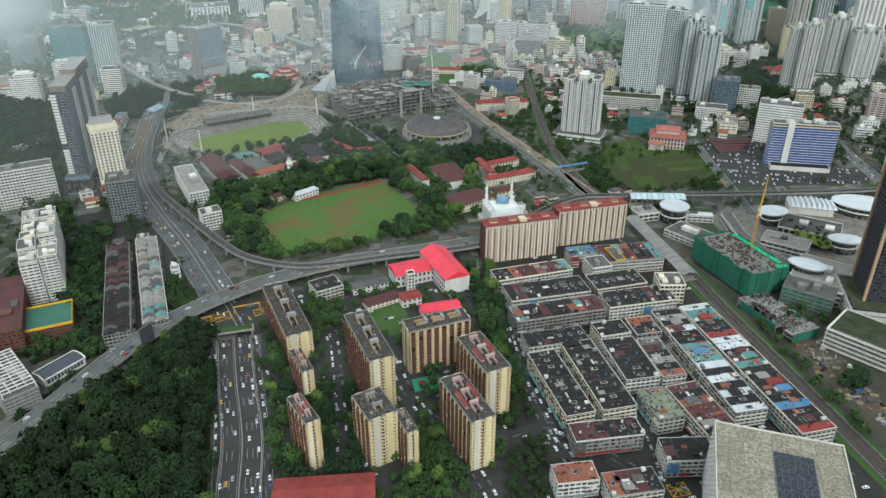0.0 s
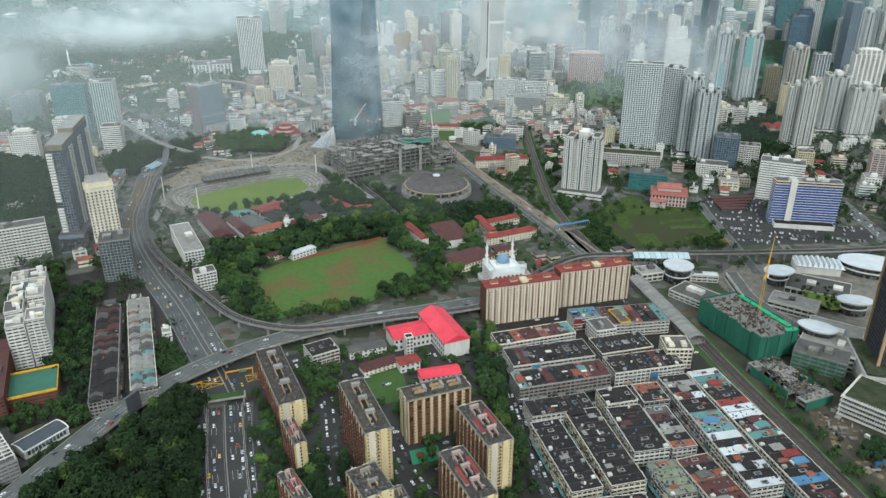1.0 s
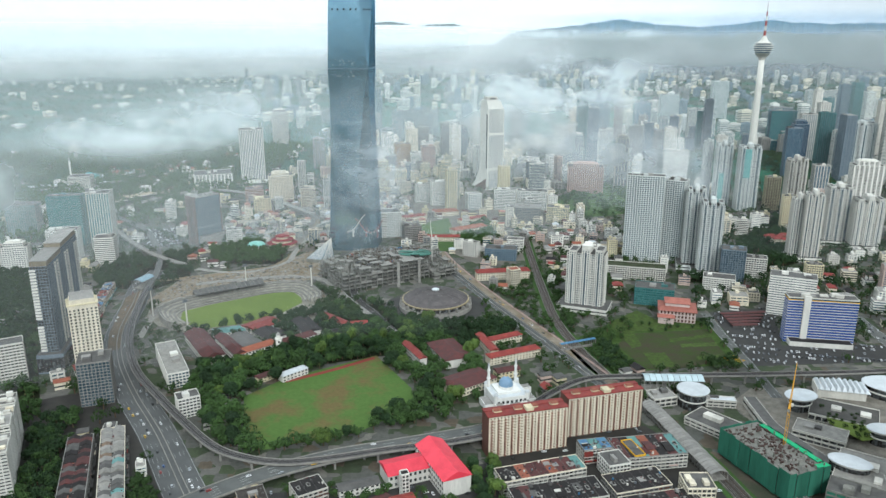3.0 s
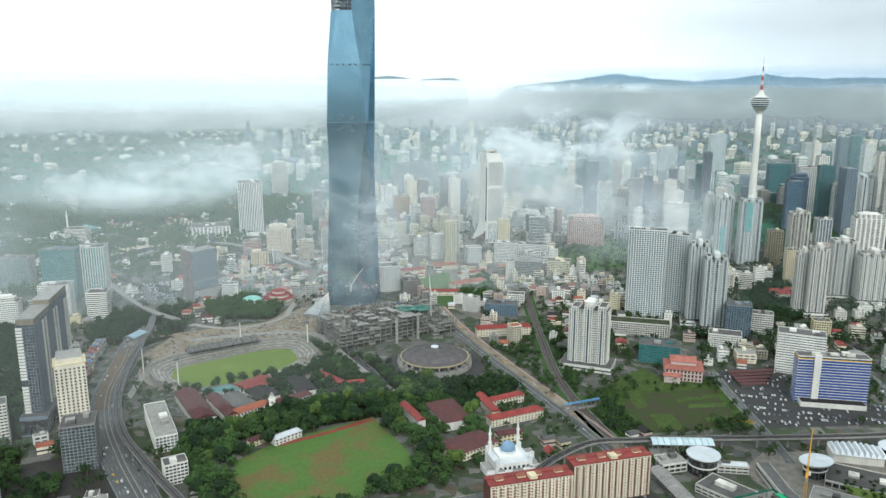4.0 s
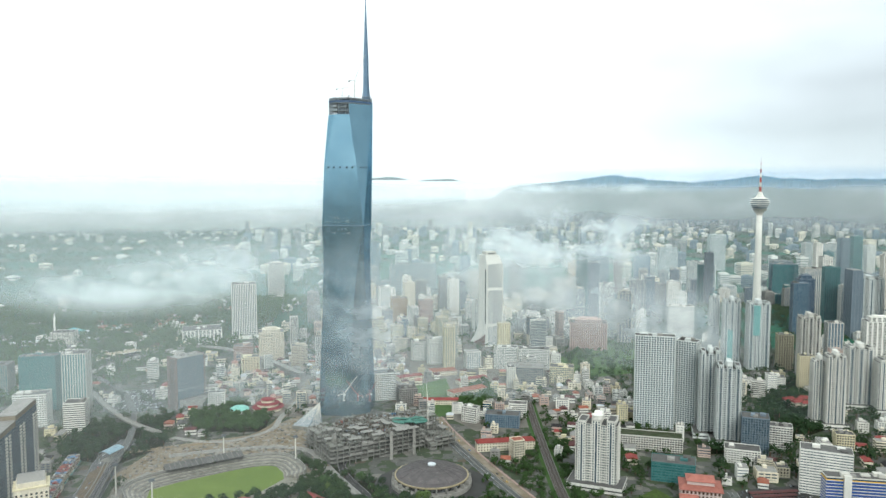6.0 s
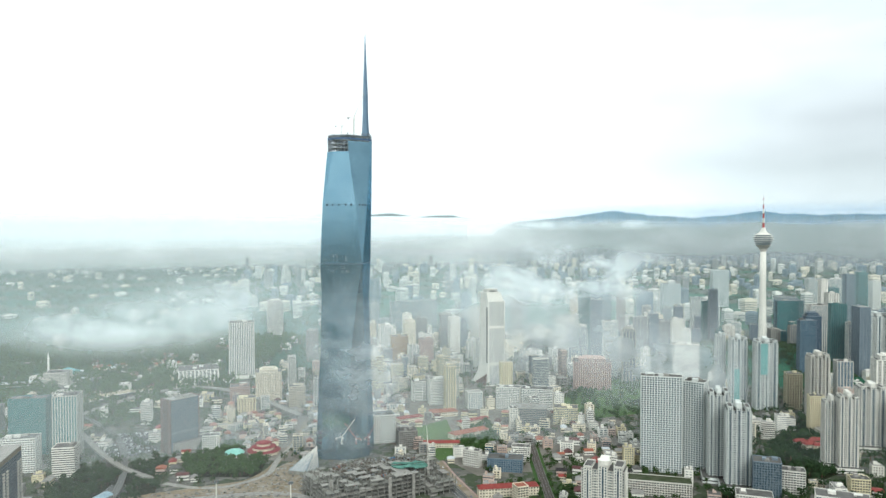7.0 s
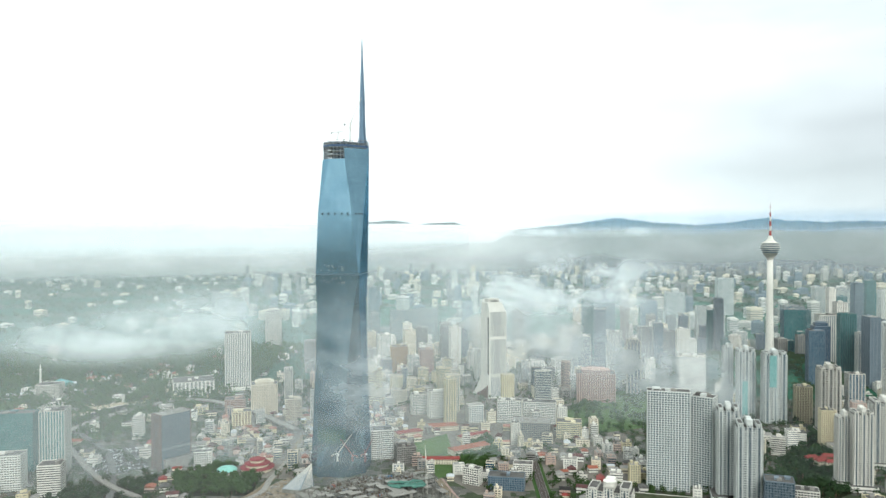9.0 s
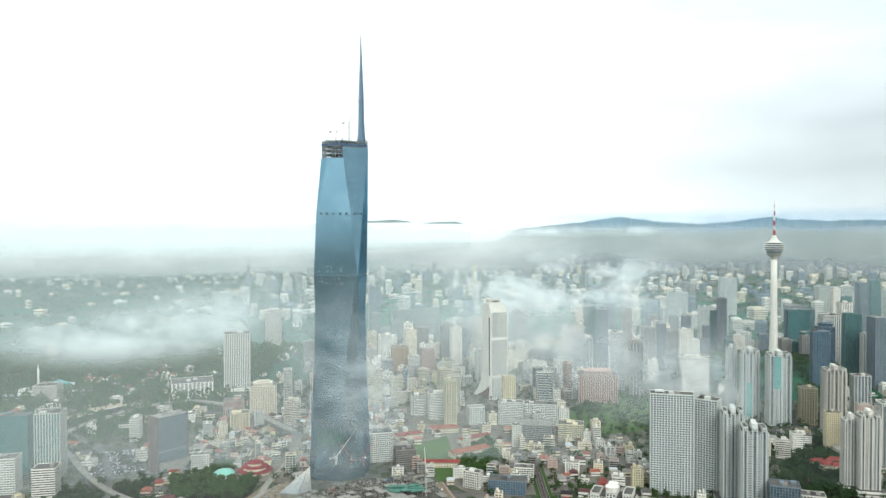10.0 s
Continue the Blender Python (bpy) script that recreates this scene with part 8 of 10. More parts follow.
tower("tower_block", "white curved hotel block with bands", -545.0, 1202.6, 30.7, 27.7, 45.2, 12.0, WHITE, G_DARK, band=1.7, pier=0)
brown_slab(-423.6, 1333.3, 54.0, 26.0, 86.0, 52.0)
tower("tower_block", "grey office block with ribbed glass front", -772.0, 1374.0, 54.0, 30.0, 62.0, 8.0, GREY, G_TEAL, band=.6, pier=1.2, bay=4)
tower("tower_block", "white stepped apartment block on the wooded slope", -667.0, 1157.0, 40.0, 24.0, 42.0, 15.0, WHITE, G_GREY, band=1.5, setback=6)
star_mosque(-904.0, 1912.0, 21.0)
flat_station(-693.0, 1678.0, 158.0, 24.0, 53.0)
shell_dome(-324.5, 1297.0)
tower("tower_block", "small white office block", -369.4, 1323.2, 26.3, 18.4, 26.7, 12.0, WHITE, G_DARK)
tower("tower_block", "white tower with tall ribs", -484.8, 1930.0, 59.7, 53.8, 134.2, 14.0, WHITE, G_GREY, band=0, pier=2.2, bay=4.2, podium=6)
tower("tower_block", "pale slender tower in mist", -832.4, 2940.4, 65.9, 39.6, 151.1, 14.0, WHITE_B, G_BLUE, band=.8, pier=1.5, bay=6)
tower("tower_block", "pale tower with a crown in mist", -548.3, 2565.2, 52.5, 47.2, 117.5, 14.0, WHITE_B, G_GREY, setback=8)
tower("tower_block", "cream hotel with arched top", -360.8, 1682.1, 52.9, 42.3, 61.3, 14.0, CREAM_B, G_WARM, pier=1.4, setback=5)
tower("tower_block", "beige office block with few windows", -374.1, 1558.9, 35.2, 28.2, 34.1, 14.0, CREAM, G_WARM, pier=2.2, bay=6)
tower("tower_block", "pink-topped office block with brown windows", -419.9, 1676.3, 40.2, 32.2, 31.2, 14.0, PINK, G_WARM)
tower("tower_block", "grey tower partly behind the glass skyscraper", -347.4, 2133.9, 31.2, 31.2, 84.5, 14.0, GREY, G_DARK)
tower("tower_block", "white low convention block with deep piers", -570.7, 1864.6, 90.0, 72.0, 33.5, 20.0, WHITE, G_GREY, pier=3, bay=9)
tower("tower_block", "cream mid-rise block with brown windows", -287.6, 1616.7, 32.2, 25.8, 44.5, 14.0, CREAM_B, G_WARM)
tower("tower_block", "white mid-rise block with grey windows", -258.8, 1692.5, 15.6, 12.5, 47.0, 14.0, WHITE, G_GREY)
tower("tower_block", "tall hazy office tower", -254.0, 2919.8, 43.2, 38.9, 173.1, 14.0, GREY, G_BLUE, band=.5, pier=.4)
tower("tower_block", "low grey temple-roofed hall", -880.8, 1821.6, 50.4, 40.3, 33.0, 10.0, WHITE_B, G_DARK, units=4)
tower("tower_block", "white office block on the slope", -93.0, 1382.3, 36.8, 33.1, 46.4, 14.0, WHITE, G_DARK, band=1.6)
tower("tower_block", "round-fronted grey bank block", -51.5, 1351.1, 31.3, 28.1, 27.2, 14.0, GREY, G_DARK, band=1.2)

# old-town blocks
tower("tower_block", "long white office terrace", 141.3, 1603.6, 47.4, 23.7, 44.0, -10.0, WHITE, G_GREY, band=1.4)
tower("tower_block", "white court block with flat roof", 199.9, 1608.4, 64.4, 32.2, 39.7, -10.0, WHITE, G_GREY)
tower("tower_block", "low station with a grey roof", 170.3, 1496.3, 68.2, 40.9, 30.4, -10.0, GREY, G_GREY, roof=ROOF_PALE)
tower("tower_block", "ornate pinkish office building with arched crown", 348.7, 1793.9, 83.2, 49.9, 61.9, -8.0, PINK, G_WARM, pier=1.6, bay=5, setback=7)
tower("tower_block", "white block with yellow side", 238.5, 1492.3, 45.1, 31.6, 30.4, -10.0, CREAM, G_BLUE)
tower("tower_block", "white mid-rise offices with flat roof", -39.1, 1675.5, 34.5, 20.7, 40.5, 14.0, WHITE, G_GREY)
tower("tower_block", "white mid-rise offices with flat roof", -2.8, 1644.3, 35.5, 21.3, 53.3, 14.0, WHITE, G_GREY, band=1.6)
tower("tower_block", "grey tower in the old town", 17.8, 2312.8, 34.5, 31.0, 106.9, 10.0, GREY, G_GREY)
tower("tower_block", "tan office tower half lost in mist", -110.0, 2141.6, 44.0, 39.6, 68.0, 10.0, TAN, G_WARM)
tower("tower_block", "white tower half lost in mist", -70.0, 2096.5, 29.3, 26.4, 48.9, 10.0, WHITE, G_GREY)
tower("tower_block", "brown tower half lost in mist", -35.9, 2100.4, 36.8, 33.1, 66.6, 10.0, PINK, G_WARM)
tower("tower_block", "pale slab tower half lost in haze", -130.2, 2774.6, 98.8, 39.5, 100.0, 12.0, GREY, G_GREY)
tower("tower_block", "pale slab tower half lost in haze", -48.5, 2802.4, 71.3, 35.6, 101.1, 12.0, GREY, G_GREY)
tower("tower_block", "grey office tower half lost in haze", 60.2, 2365.5, 42.7, 38.4, 92.6, 12.0, GREY, G_BLUE, band=.5)
tower("tower_block", "dark office tower with narrow bands", 365.0, 2057.8, 47.0, 42.3, 106.8, -8.0, WHITE_B, G_BLUE, band=.5)
tower("tower_block", "blue glass tower in the haze", 587.3, 2798.7, 71.4, 64.2, 164.5, -8.0, GREY, G_BLUE, band=.4, pier=.4, setback=5)
tower("tower_block", "cream tower with a domed top", 481.4, 2659.0, 60.2, 54.1, 118.0, -8.0, CREAM_B, G_WARM, setback=8)
tower("tower_block", "grey office tower with tan stone piers", 447.7, 1852.0, 30.4, 27.6, 122.0, -8.0, surface("stone_grey", "A39C90", streak=True, stain=0.2), G_GREY, band=.4, pier=1.6, bay=7, setback=5)
tower("tower_block", "grey slab tower with plain storeys", 422.0, 1928.4, 32.7, 26.2, 134.9, -8.0, WHITE_B, G_GREY)
tower("tower_block", "dark glass block in the haze", 726.5, 2724.2, 52.7, 47.4, 136.8, -8.0, DARK, G_BLUE, band=.4)
tower("tower_block", "grey office block on the ridge", 666.4, 2328.7, 76.2, 45.7, 82.6, -8.0, GREY, G_GREY)
tower("tower_block", "white residential tower with banded storeys", 912.9, 3029.3, 70.2, 56.2, 142.2, -8.0, COOL, G_COOL)
tower("tower_block", "white residential tower with banded storeys", 1296.0, 3525.7, 71.1, 56.9, 167.0, -8.0, COOL, G_COOL)
tower("tower_block", "white hotel slab on the hill", 577.1, 1838.3, 57.9, 23.2, 93.5, -8.0, WHITE, G_GREY, pier=1.6)
tower("tower_block", "dark tower with white edge", 982.5, 2764.2, 42.3, 38.1, 99.5, -8.0, WHITE, G_BLUE, pier=1.5, bay=8)
tower("tower_block", "pale tower behind the hill", 923.8, 2762.1, 39.4, 35.5, 113.4, -8.0, WHITE_B, G_GREY)
tower("tower_block", "pale tower behind the hill", 846.7, 2718.0, 34.2, 30.7, 92.0, -8.0, CREAM_B, G_GREY)

# residential towers
condo("white apartment tower with projecting balconies", 200.2, 994.6, 51.7, 26.0, 82.7, -21.9, WHITE, G_GREY, 8)
condo("grey-white residential tower with balcony slabs", 406.6, 1185.1, 29.3, 26.3, 127.2, -15.0, COOL, G_GREY, 8)
condo("grey-white residential tower with balconies and podium", 420.5, 1148.4, 33.5, 26.8, 114.0, -15.0, COOL, G_GREY, 8)
condo("off-white residential tower with banded storeys", 596.6, 1236.5, 22.9, 18.3, 102.1, -12.0, WHITE, G_GREY, 4)
condo("off-white residential tower with fins and balconies", 612.9, 1220.5, 28.3, 22.7, 112.4, -12.0, WHITE, G_GREY, 4)
condo("white residential tower with banded storeys", 709.9, 1326.6, 41.3, 28.9, 104.3, -12.0, WHITE, G_GREY, 5)
condo("white residential tower with fins and balconies", 745.8, 1294.6, 47.9, 33.5, 87.3, -12.0, WHITE, G_GREY, 5)
condo("glass and white twin tower", 598.1, 1681.6, 19.7, 19.7, 137.0, -10.0, COOL, G_COOL, 0)
condo("glass and white twin tower", 618.1, 1638.5, 34.8, 24.3, 135.1, -10.0, COOL, G_COOL, 0, strip=(-0.1, 0.06, 0.55))
condo("glass and white twin tower", 657.1, 1598.9, 43.8, 30.7, 136.6, -10.0, COOL, G_COOL, 0, strip=(-0.12, 0.52, 0.97))
condo("grey banded residential tower beside the hill", 722.5, 1520.5, 37.8, 30.2, 120.9, -10.0, WHITE_B, G_DARK, 3)
condo("white apartment tower with grey windows", 1084.8, 1944.8, 60.7, 48.6, 148.9, -10.0, COOL, G_COOL, 0)

# eastern towers
tower("tower_block", "grey-white residential slab with grid front", 336.3, 1225.8, 59.4, 24.0, 142.3, -14.2, COOL, G_COOL, band=1.15, pier=1.0, bay=4.0, proud=.5, units=7)
tower("tower_block", "grey-white residential slab with ribbed front", 386.8, 1221.7, 31.6, 24.0, 135.1, -35.3, COOL, G_COOL, band=1.15, pier=1.0, bay=4.0, units=5)
tower("tower_block", "white office slab beside the striped hotel", 470.9, 973.4, 56.6, 28.3, 53.4, -25.0, WHITE, G_GREY, band=1.9, pier=.5)
tower("tower_block", "tan apartment block with dark windows", 712.5, 1596.1, 29.4, 23.5, 71.1, -10.0, CREAM, G_WARM, pier=1.2, bay=5)
tower("tower_block", "blue glass tower with white fins", 780.5, 1536.8, 29.3, 23.5, 106.9, -10.0, WHITE_B, G_BLUE, pier=1.4, bay=6, band=.5)
tower("tower_block", "dark blue glass tower with thin bands", 875.9, 1872.6, 34.9, 28.0, 143.5, -10.0, DARK, G_BLUE, band=.4, pier=.3)
tower("tower_block", "pale blue grid-fronted office tower", 1010.9, 2078.4, 51.1, 40.8, 157.6, -10.0, WHITE_B, G_BLUE, band=1, pier=1.4, bay=5)
tower("tower_block", "green-netted tower under construction", 1001.1, 1966.6, 36.3, 25.4, 172.2, -10.0, TEAL_P, G_GREY, band=1.2, pier=1.2, bay=5)
tower("tower_block", "white slender tower with blue glass", 1020.1, 1932.6, 26.7, 21.4, 128.6, -10.0, WHITE, G_BLUE, pier=1.5, bay=7)
tower("tower_block", "blue-green glass tower in the haze", 1550.0, 2815.4, 91.0, 72.8, 151.2, -10.0, TEAL_P, G_TEAL, band=.4, pier=.3)
tower("tower_block", "pale residential slab in the haze", 1802.6, 3533.7, 179.9, 54.0, 123.7, -10.0, WHITE_B, G_BLUE)
tower("tower_block", "dark teal glass office box", 1114.0, 2465.0, 78.0, 46.0, 132.0, -10.0, DARK, G_TEAL, band=.3, pier=.3)
tower("tower_block", "navy glass office tower with pale crown", 905.0, 1905.0, 36.0, 30.0, 150.0, -10.0, DARK, G_DEEP, band=.3, pier=.4, setback=8)
tower("tower_block", "cream apartment tower beside the red roofs", 668.0, 1420.0, 24.0, 20.0, 67.0, -12.0, CREAM, G_WARM, pier=1.6)
tower("tower_block", "white court building with deep arched openings", 958.0, 1680.0, 62.0, 40.0, 84.0, -14.0, WHITE, G_DARK, pier=3.2, bay=11, band=1.4, setback=9)
tower("tower_block", "blue-grey tower in haze", 1200.7, 2667.7, 64.7, 51.8, 124.1, -10.0, GREY, G_BLUE)
tower("tower_block", "dark office block beside the podium", 445.3, 1112.8, 35.5, 28.4, 50.7, -20.0, DARK, G_GREY, band=.5)
tower("tower_block", "low podium car park with planted roof", 301.8, 1130.1, 92.3, 27.7, 19.2, -15.0, WHITE_B, G_DARK, roof=PLANTED, units=0)
tower("tower_block", "white curved podium with dark glazing", 413.4, 1077.1, 44.8, 26.9, 18.3, -20.0, WHITE, G_DARK, band=1.6, units=2)
tower("tower_block", "teal banded car showroom block", 301.1, 1016.6, 53.1, 31.9, 23.8, -18.0, TEAL_P, G_TEAL, band=1.4)
tower("tower_block", "white low shop block with flat roof", 486.7, 1125.4, 30.4, 21.3, 33.3, -20.0, WHITE, G_DARK)
tower("tower_block", "beige low office block", 567.2, 1107.4, 23.8, 19.0, 27.9, -15.0, CREAM, G_DARK)
tower("tower_block", "white stepped office with dark windows", 54.2, 1247.7, 26.5, 13.3, 24.1, -30.0, WHITE, G_DARK)
tower("tower_block", "dark blue-grey apartment block with thin bands", 103.1, 1229.2, 52.4, 26.2, 18.9, -10.0, DARK, G_BLUE)
tower("tower_block", "white low hospital block with dark windows", 131.7, 1276.1, 28.9, 20.3, 21.6, -10.0, WHITE, G_DARK)

house("hall", "small villa with a red tiled roof among trees", 612, 1330, 20, 11, 8, 12, CREAM_B, ROOF_RED, rise=4, hip=3)
house("hall", "small villa with a red tiled roof among trees", 626, 1322, 20, 11, 8, -8, CREAM_B, ROOF_RED, rise=4, hip=3)
house("hall", "small villa with a red tiled roof among trees", 622, 1344, 20, 11, 8, 30, CREAM_B, ROOF_RED, rise=4, hip=3)
house("hall", "small villa with a red tiled roof among trees", 640, 1334, 20, 11, 8, 70, CREAM_B, ROOF_RED, rise=4, hip=3)
house("hall", "small villa with a red tiled roof among trees", 604, 1346, 20, 11, 8, 10, CREAM_B, ROOF_RED, rise=4, hip=3)
house("hall", "small villa with a red tiled roof among trees", 636, 1352, 20, 11, 8, -20, CREAM_B, ROOF_RED, rise=4, hip=3)
house("hall", "low block with a faded orange tiled roof among trees", -881, 2013, 23, 10, 7, 11, CREAM_B, ROOF_ORANGE, rise=3, hip=3)
house("hall", "low block with a faded orange tiled roof among trees", -860, 2023, 33, 10, 7, 93, CREAM_B, ROOF_ORANGE, rise=3, hip=3)
house("hall", "low block with a faded orange tiled roof among trees", -879, 2017, 17, 11, 7, 166, CREAM_B, ROOF_WHITE, rise=3, hip=3)
house("hall", "low block with a faded orange tiled roof among trees", -843, 2051, 19, 11, 7, 112, CREAM_B, ROOF_WHITE, rise=3, hip=3)
house("hall", "low block with a faded orange tiled roof among trees", -832, 2053, 22, 14, 7, 60, CREAM_B, ROOF_ORANGE, rise=3, hip=3)
house("hall", "low block with a faded orange tiled roof among trees", -863, 2017, 24, 10, 7, 168, CREAM_B, ROOF_WHITE, rise=3, hip=3)
house("hall", "low block with a faded orange tiled roof among trees", -840, 2008, 21, 13, 7, 56, CREAM_B, ROOF_WHITE, rise=3, hip=3)
house("hall", "low block with a faded orange tiled roof among trees", -884, 2030, 21, 12, 7, 41, CREAM_B, ROOF_ORANGE, rise=3, hip=3)
house("hall", "low block with a faded orange tiled roof among trees", -842, 2010, 16, 13, 7, 50, CREAM_B, ROOF_WHITE, rise=3, hip=3)
house("hall", "low block with a faded orange tiled roof among trees", -746, 2186, 18, 13, 7, 11, CREAM_B, ROOF_ORANGE, rise=3, hip=3)
house("hall", "low block with a faded orange tiled roof among trees", -747, 2161, 19, 12, 7, 105, CREAM_B, ROOF_WHITE, rise=3, hip=3)
house("hall", "low block with a faded orange tiled roof among trees", -756, 2205, 17, 10, 7, 41, CREAM_B, ROOF_WHITE, rise=3, hip=3)
house("hall", "low block with a faded orange tiled roof among trees", -750, 2141, 21, 10, 7, 82, CREAM_B, ROOF_ORANGE, rise=3, hip=3)
house("hall", "low block with a faded orange tiled roof among trees", -781, 2126, 33, 11, 7, 121, CREAM_B, ROOF_ORANGE, rise=3, hip=3)
house("hall", "low block with a faded orange tiled roof among trees", -821, 2146, 33, 13, 7, 73, CREAM_B, ROOF_WHITE, rise=3, hip=3)
house("hall", "low block with a faded orange tiled roof among trees", -742, 2126, 27, 14, 7, 52, CREAM_B, ROOF_ORANGE, rise=3, hip=3)
house("hall", "low block with a faded orange tiled roof among trees", -778, 2211, 21, 10, 7, 8, CREAM_B, ROOF_ORANGE, rise=3, hip=3)
house("hall", "low block with a faded orange tiled roof among trees", -780, 2196, 33, 12, 7, 79, CREAM_B, ROOF_ORANGE, rise=3, hip=3)
house("hall", "low block with a faded orange tiled roof among trees", -773, 2138, 17, 10, 7, 30, CREAM_B, ROOF_WHITE, rise=3, hip=3)
house("hall", "low block with a faded orange tiled roof among trees", -652, 2068, 25, 12, 7, 57, CREAM_B, ROOF_ORANGE, rise=3, hip=3)
house("hall", "low block with a faded orange tiled roof among trees", -737, 2062, 29, 12, 7, 177, CREAM_B, ROOF_ORANGE, rise=3, hip=3)
house("hall", "low block with a faded orange tiled roof among trees", -729, 2055, 24, 11, 7, 79, CREAM_B, ROOF_WHITE, rise=3, hip=3)
house("hall", "low block with a faded orange tiled roof among trees", -661, 2086, 24, 10, 7, 45, CREAM_B, ROOF_ORANGE, rise=3, hip=3)
house("hall", "low block with a faded orange tiled roof among trees", -697, 2081, 23, 11, 7, 58, CREAM_B, ROOF_ORANGE, rise=3, hip=3)

# south-western corner
tower("green_roof_store", "low store with a green roof and yellow band", -328.0, 505.7, 40.1, 37.7, 12.0, 24.2, RUST, G_WARM, units=0, roof=surface("deep_green_roof", "3C6654", second="35594A", scale=0.06, rough=0.7), band=2, parapet=2.2, trim=YELLOW_P)
tower("red_store", "red-brown store building with a flat roof", -363.0, 509.3, 29.7, 94.0, 22.0, 25.0, RUST, G_WARM, units=2, roof=ROOF_BROWN)
tower("white_office", "grey stepped office with roof lattice", -316.6, 423.2, 24.0, 60.0, 15.0, 44.0, GREY, G_GREY, units=6, band=1.8)
depot_hall(-291.5, 446.0, 35.0, 16.0, 58.0)
grid = thing("roof_lattice", "white steel lattice over the stepped office roof", "pergola", -316.6, 423.2, 15.4, 44.0)
for i in range(13):
    part("beam", Bag().box(0, -28 + i * 4.66, 3.4, 23, 0.5, 0.8), WHITE, grid)
for i in range(5):
    part("rail", Bag().box(-11 + i * 5.5, 0, 2.7, 0.5, 57, 0.7), WHITE, grid)
for sx in (-11, 11):
    for i in range(5):
        part("post", Bag().box(sx, -28 + i * 14, 0, 0.6, 0.6, 2.7), WHITE, grid)
sheet("junction_ground", "asphalt junction beneath the flyover", [(-215, 500), (-150, 496), (-126, 560), (-196, 562)], 0.3, ASPHALT)
yellow_box(-190.0, 522.0, 20, 12, 30)
yellow_box(-150.0, 534.0, 24, 10, 24)
yellow_box(151.7, 326.2, 12, 10, 12)
yellow_box(340.7, 825.0, 17, 17, 25)
board = thing("billboard", "tall dark billboard on a steel post beside the flyover", "billboard", -229.6, 469.1, 0, 68)
part("post", Bag().cyl(0, 0, 0, 0.9, 12, 10), STEEL, board)
part("panel", Bag().box(0, 0, 12, 13, 1.2, 15), surface("billboard_back", "4A4C4E", stain=0.3), board)
part("panel_frame", Bag().box(0, 0.8, 11.6, 13.6, 0.4, 0.6).box(0, 0.8, 26.8, 13.6, 0.4, 0.6), STEEL, board)
gantry(-203.3, 509.0, 30)
gantry(-167.4, 531.9, 20)
tower("works_wing", "part-built concrete wing hung with green netting", 329.5, 547.1, 42.4, 24.0, 15.0, -34.7, RAW, NET, fh=4, band=1.3, pier=.8, bay=7, units=4, roof=ROOF_GREY, cat="construction site")

# carports
house("carport", "long brown carport roof over parked cars", 406.0, 966.8, 60.4, 6.0, 3.2, 6.4, ROOF_GREY, ROOF_BROWN, rise=0.5, storeys=1, cat="carport", group="carports")
house("carport", "long brown carport roof over parked cars", 402.4, 955.9, 53.3, 6.0, 3.2, 6.2, ROOF_GREY, ROOF_BROWN, rise=0.5, storeys=1, cat="carport", group="carports")
house("carport", "long brown carport roof over parked cars", 398.8, 945.2, 46.3, 6.0, 3.2, 5.9, ROOF_GREY, ROOF_BROWN, rise=0.5, storeys=1, cat="carport", group="carports")
house("carport", "long brown carport roof over parked cars", 395.3, 934.8, 39.6, 6.0, 3.2, 5.7, ROOF_GREY, ROOF_BROWN, rise=0.5, storeys=1, cat="carport", group="carports")
house("carport", "long brown carport roof over parked cars", 391.9, 924.6, 32.9, 6.0, 3.2, 5.3, ROOF_GREY, ROOF_BROWN, rise=0.5, storeys=1, cat="carport", group="carports")

# special forms
dark_slab(-439.5, 855.0, 122.0, 17.5, 121.0, 102.5)
striped_hotel(460.6, 878.8, 78.7, 18.0, 57.0, -10.7)
palace(314.5, 957.6, 46.0, 36.8, 27.9, -15.0)
broadcast_tower(869.4, 2095.6)
tiered_hall(-281.9, 1315.3)
sail_tower(125.1, 1840.6, 42.7, 222.0, 22.5)
netted_works(282.6, 595.9, 41.8, 79.0, 26.0, 20.9)
near_roof(194.8, 295.1, 72.1, 67.4, 45.0, -17.5)


# ---- trees ----
woods("city_forest", "dense dark green forest on the slope", FOREST, 210, 12, 5, LEAF_F, 6.5, 12, 300, fine=0.7)
woods("forest_crowns", "green crowns among the dark forest", FOREST, 190, 12.5, 6, LEAF_D, 6, 11.5, 300, fine=0.7)
# the lighter leaf colour stands in for sunlit crowns
woods("forest_highlights", "crowns coloured lighter as if sunlit above the dark forest", FOREST, 46, 22, 7, LEAF_C, 5, 9.5, 280, fine=0.7)
grove(TREES_FIELD, 150, 10, 11, 1.0, 1.8)
grove(TREES_SCHOOL, 60, 12, 12, 0.9, 1.5)
grove(TREES_STREET, 26, 9, 13, 0.9, 1.5)
woods("works_tree", "broad dark tree on the edge of the rail works", [(304, 424), (320, 424), (320, 440), (304, 440)], 5, 6, 31, LEAF_B, 5.5, 7.5, 220, fine=0.8)
woods("lawn_shrubs", "round dark shrubs along the lawn between the canopies", MALL_GREEN, 26, 5, 37, LEAF, 1.6, 2.8, 60, lift=lambda x, y: 5.6, check=False)
grove(TREES_FLATS_A, 24, 9, 14)
grove(TREES_FLATS_B, 18, 9, 15, 0.7, 1.2)
grove(TREES_FLATS_C, 18, 9, 16, 0.7, 1.2)
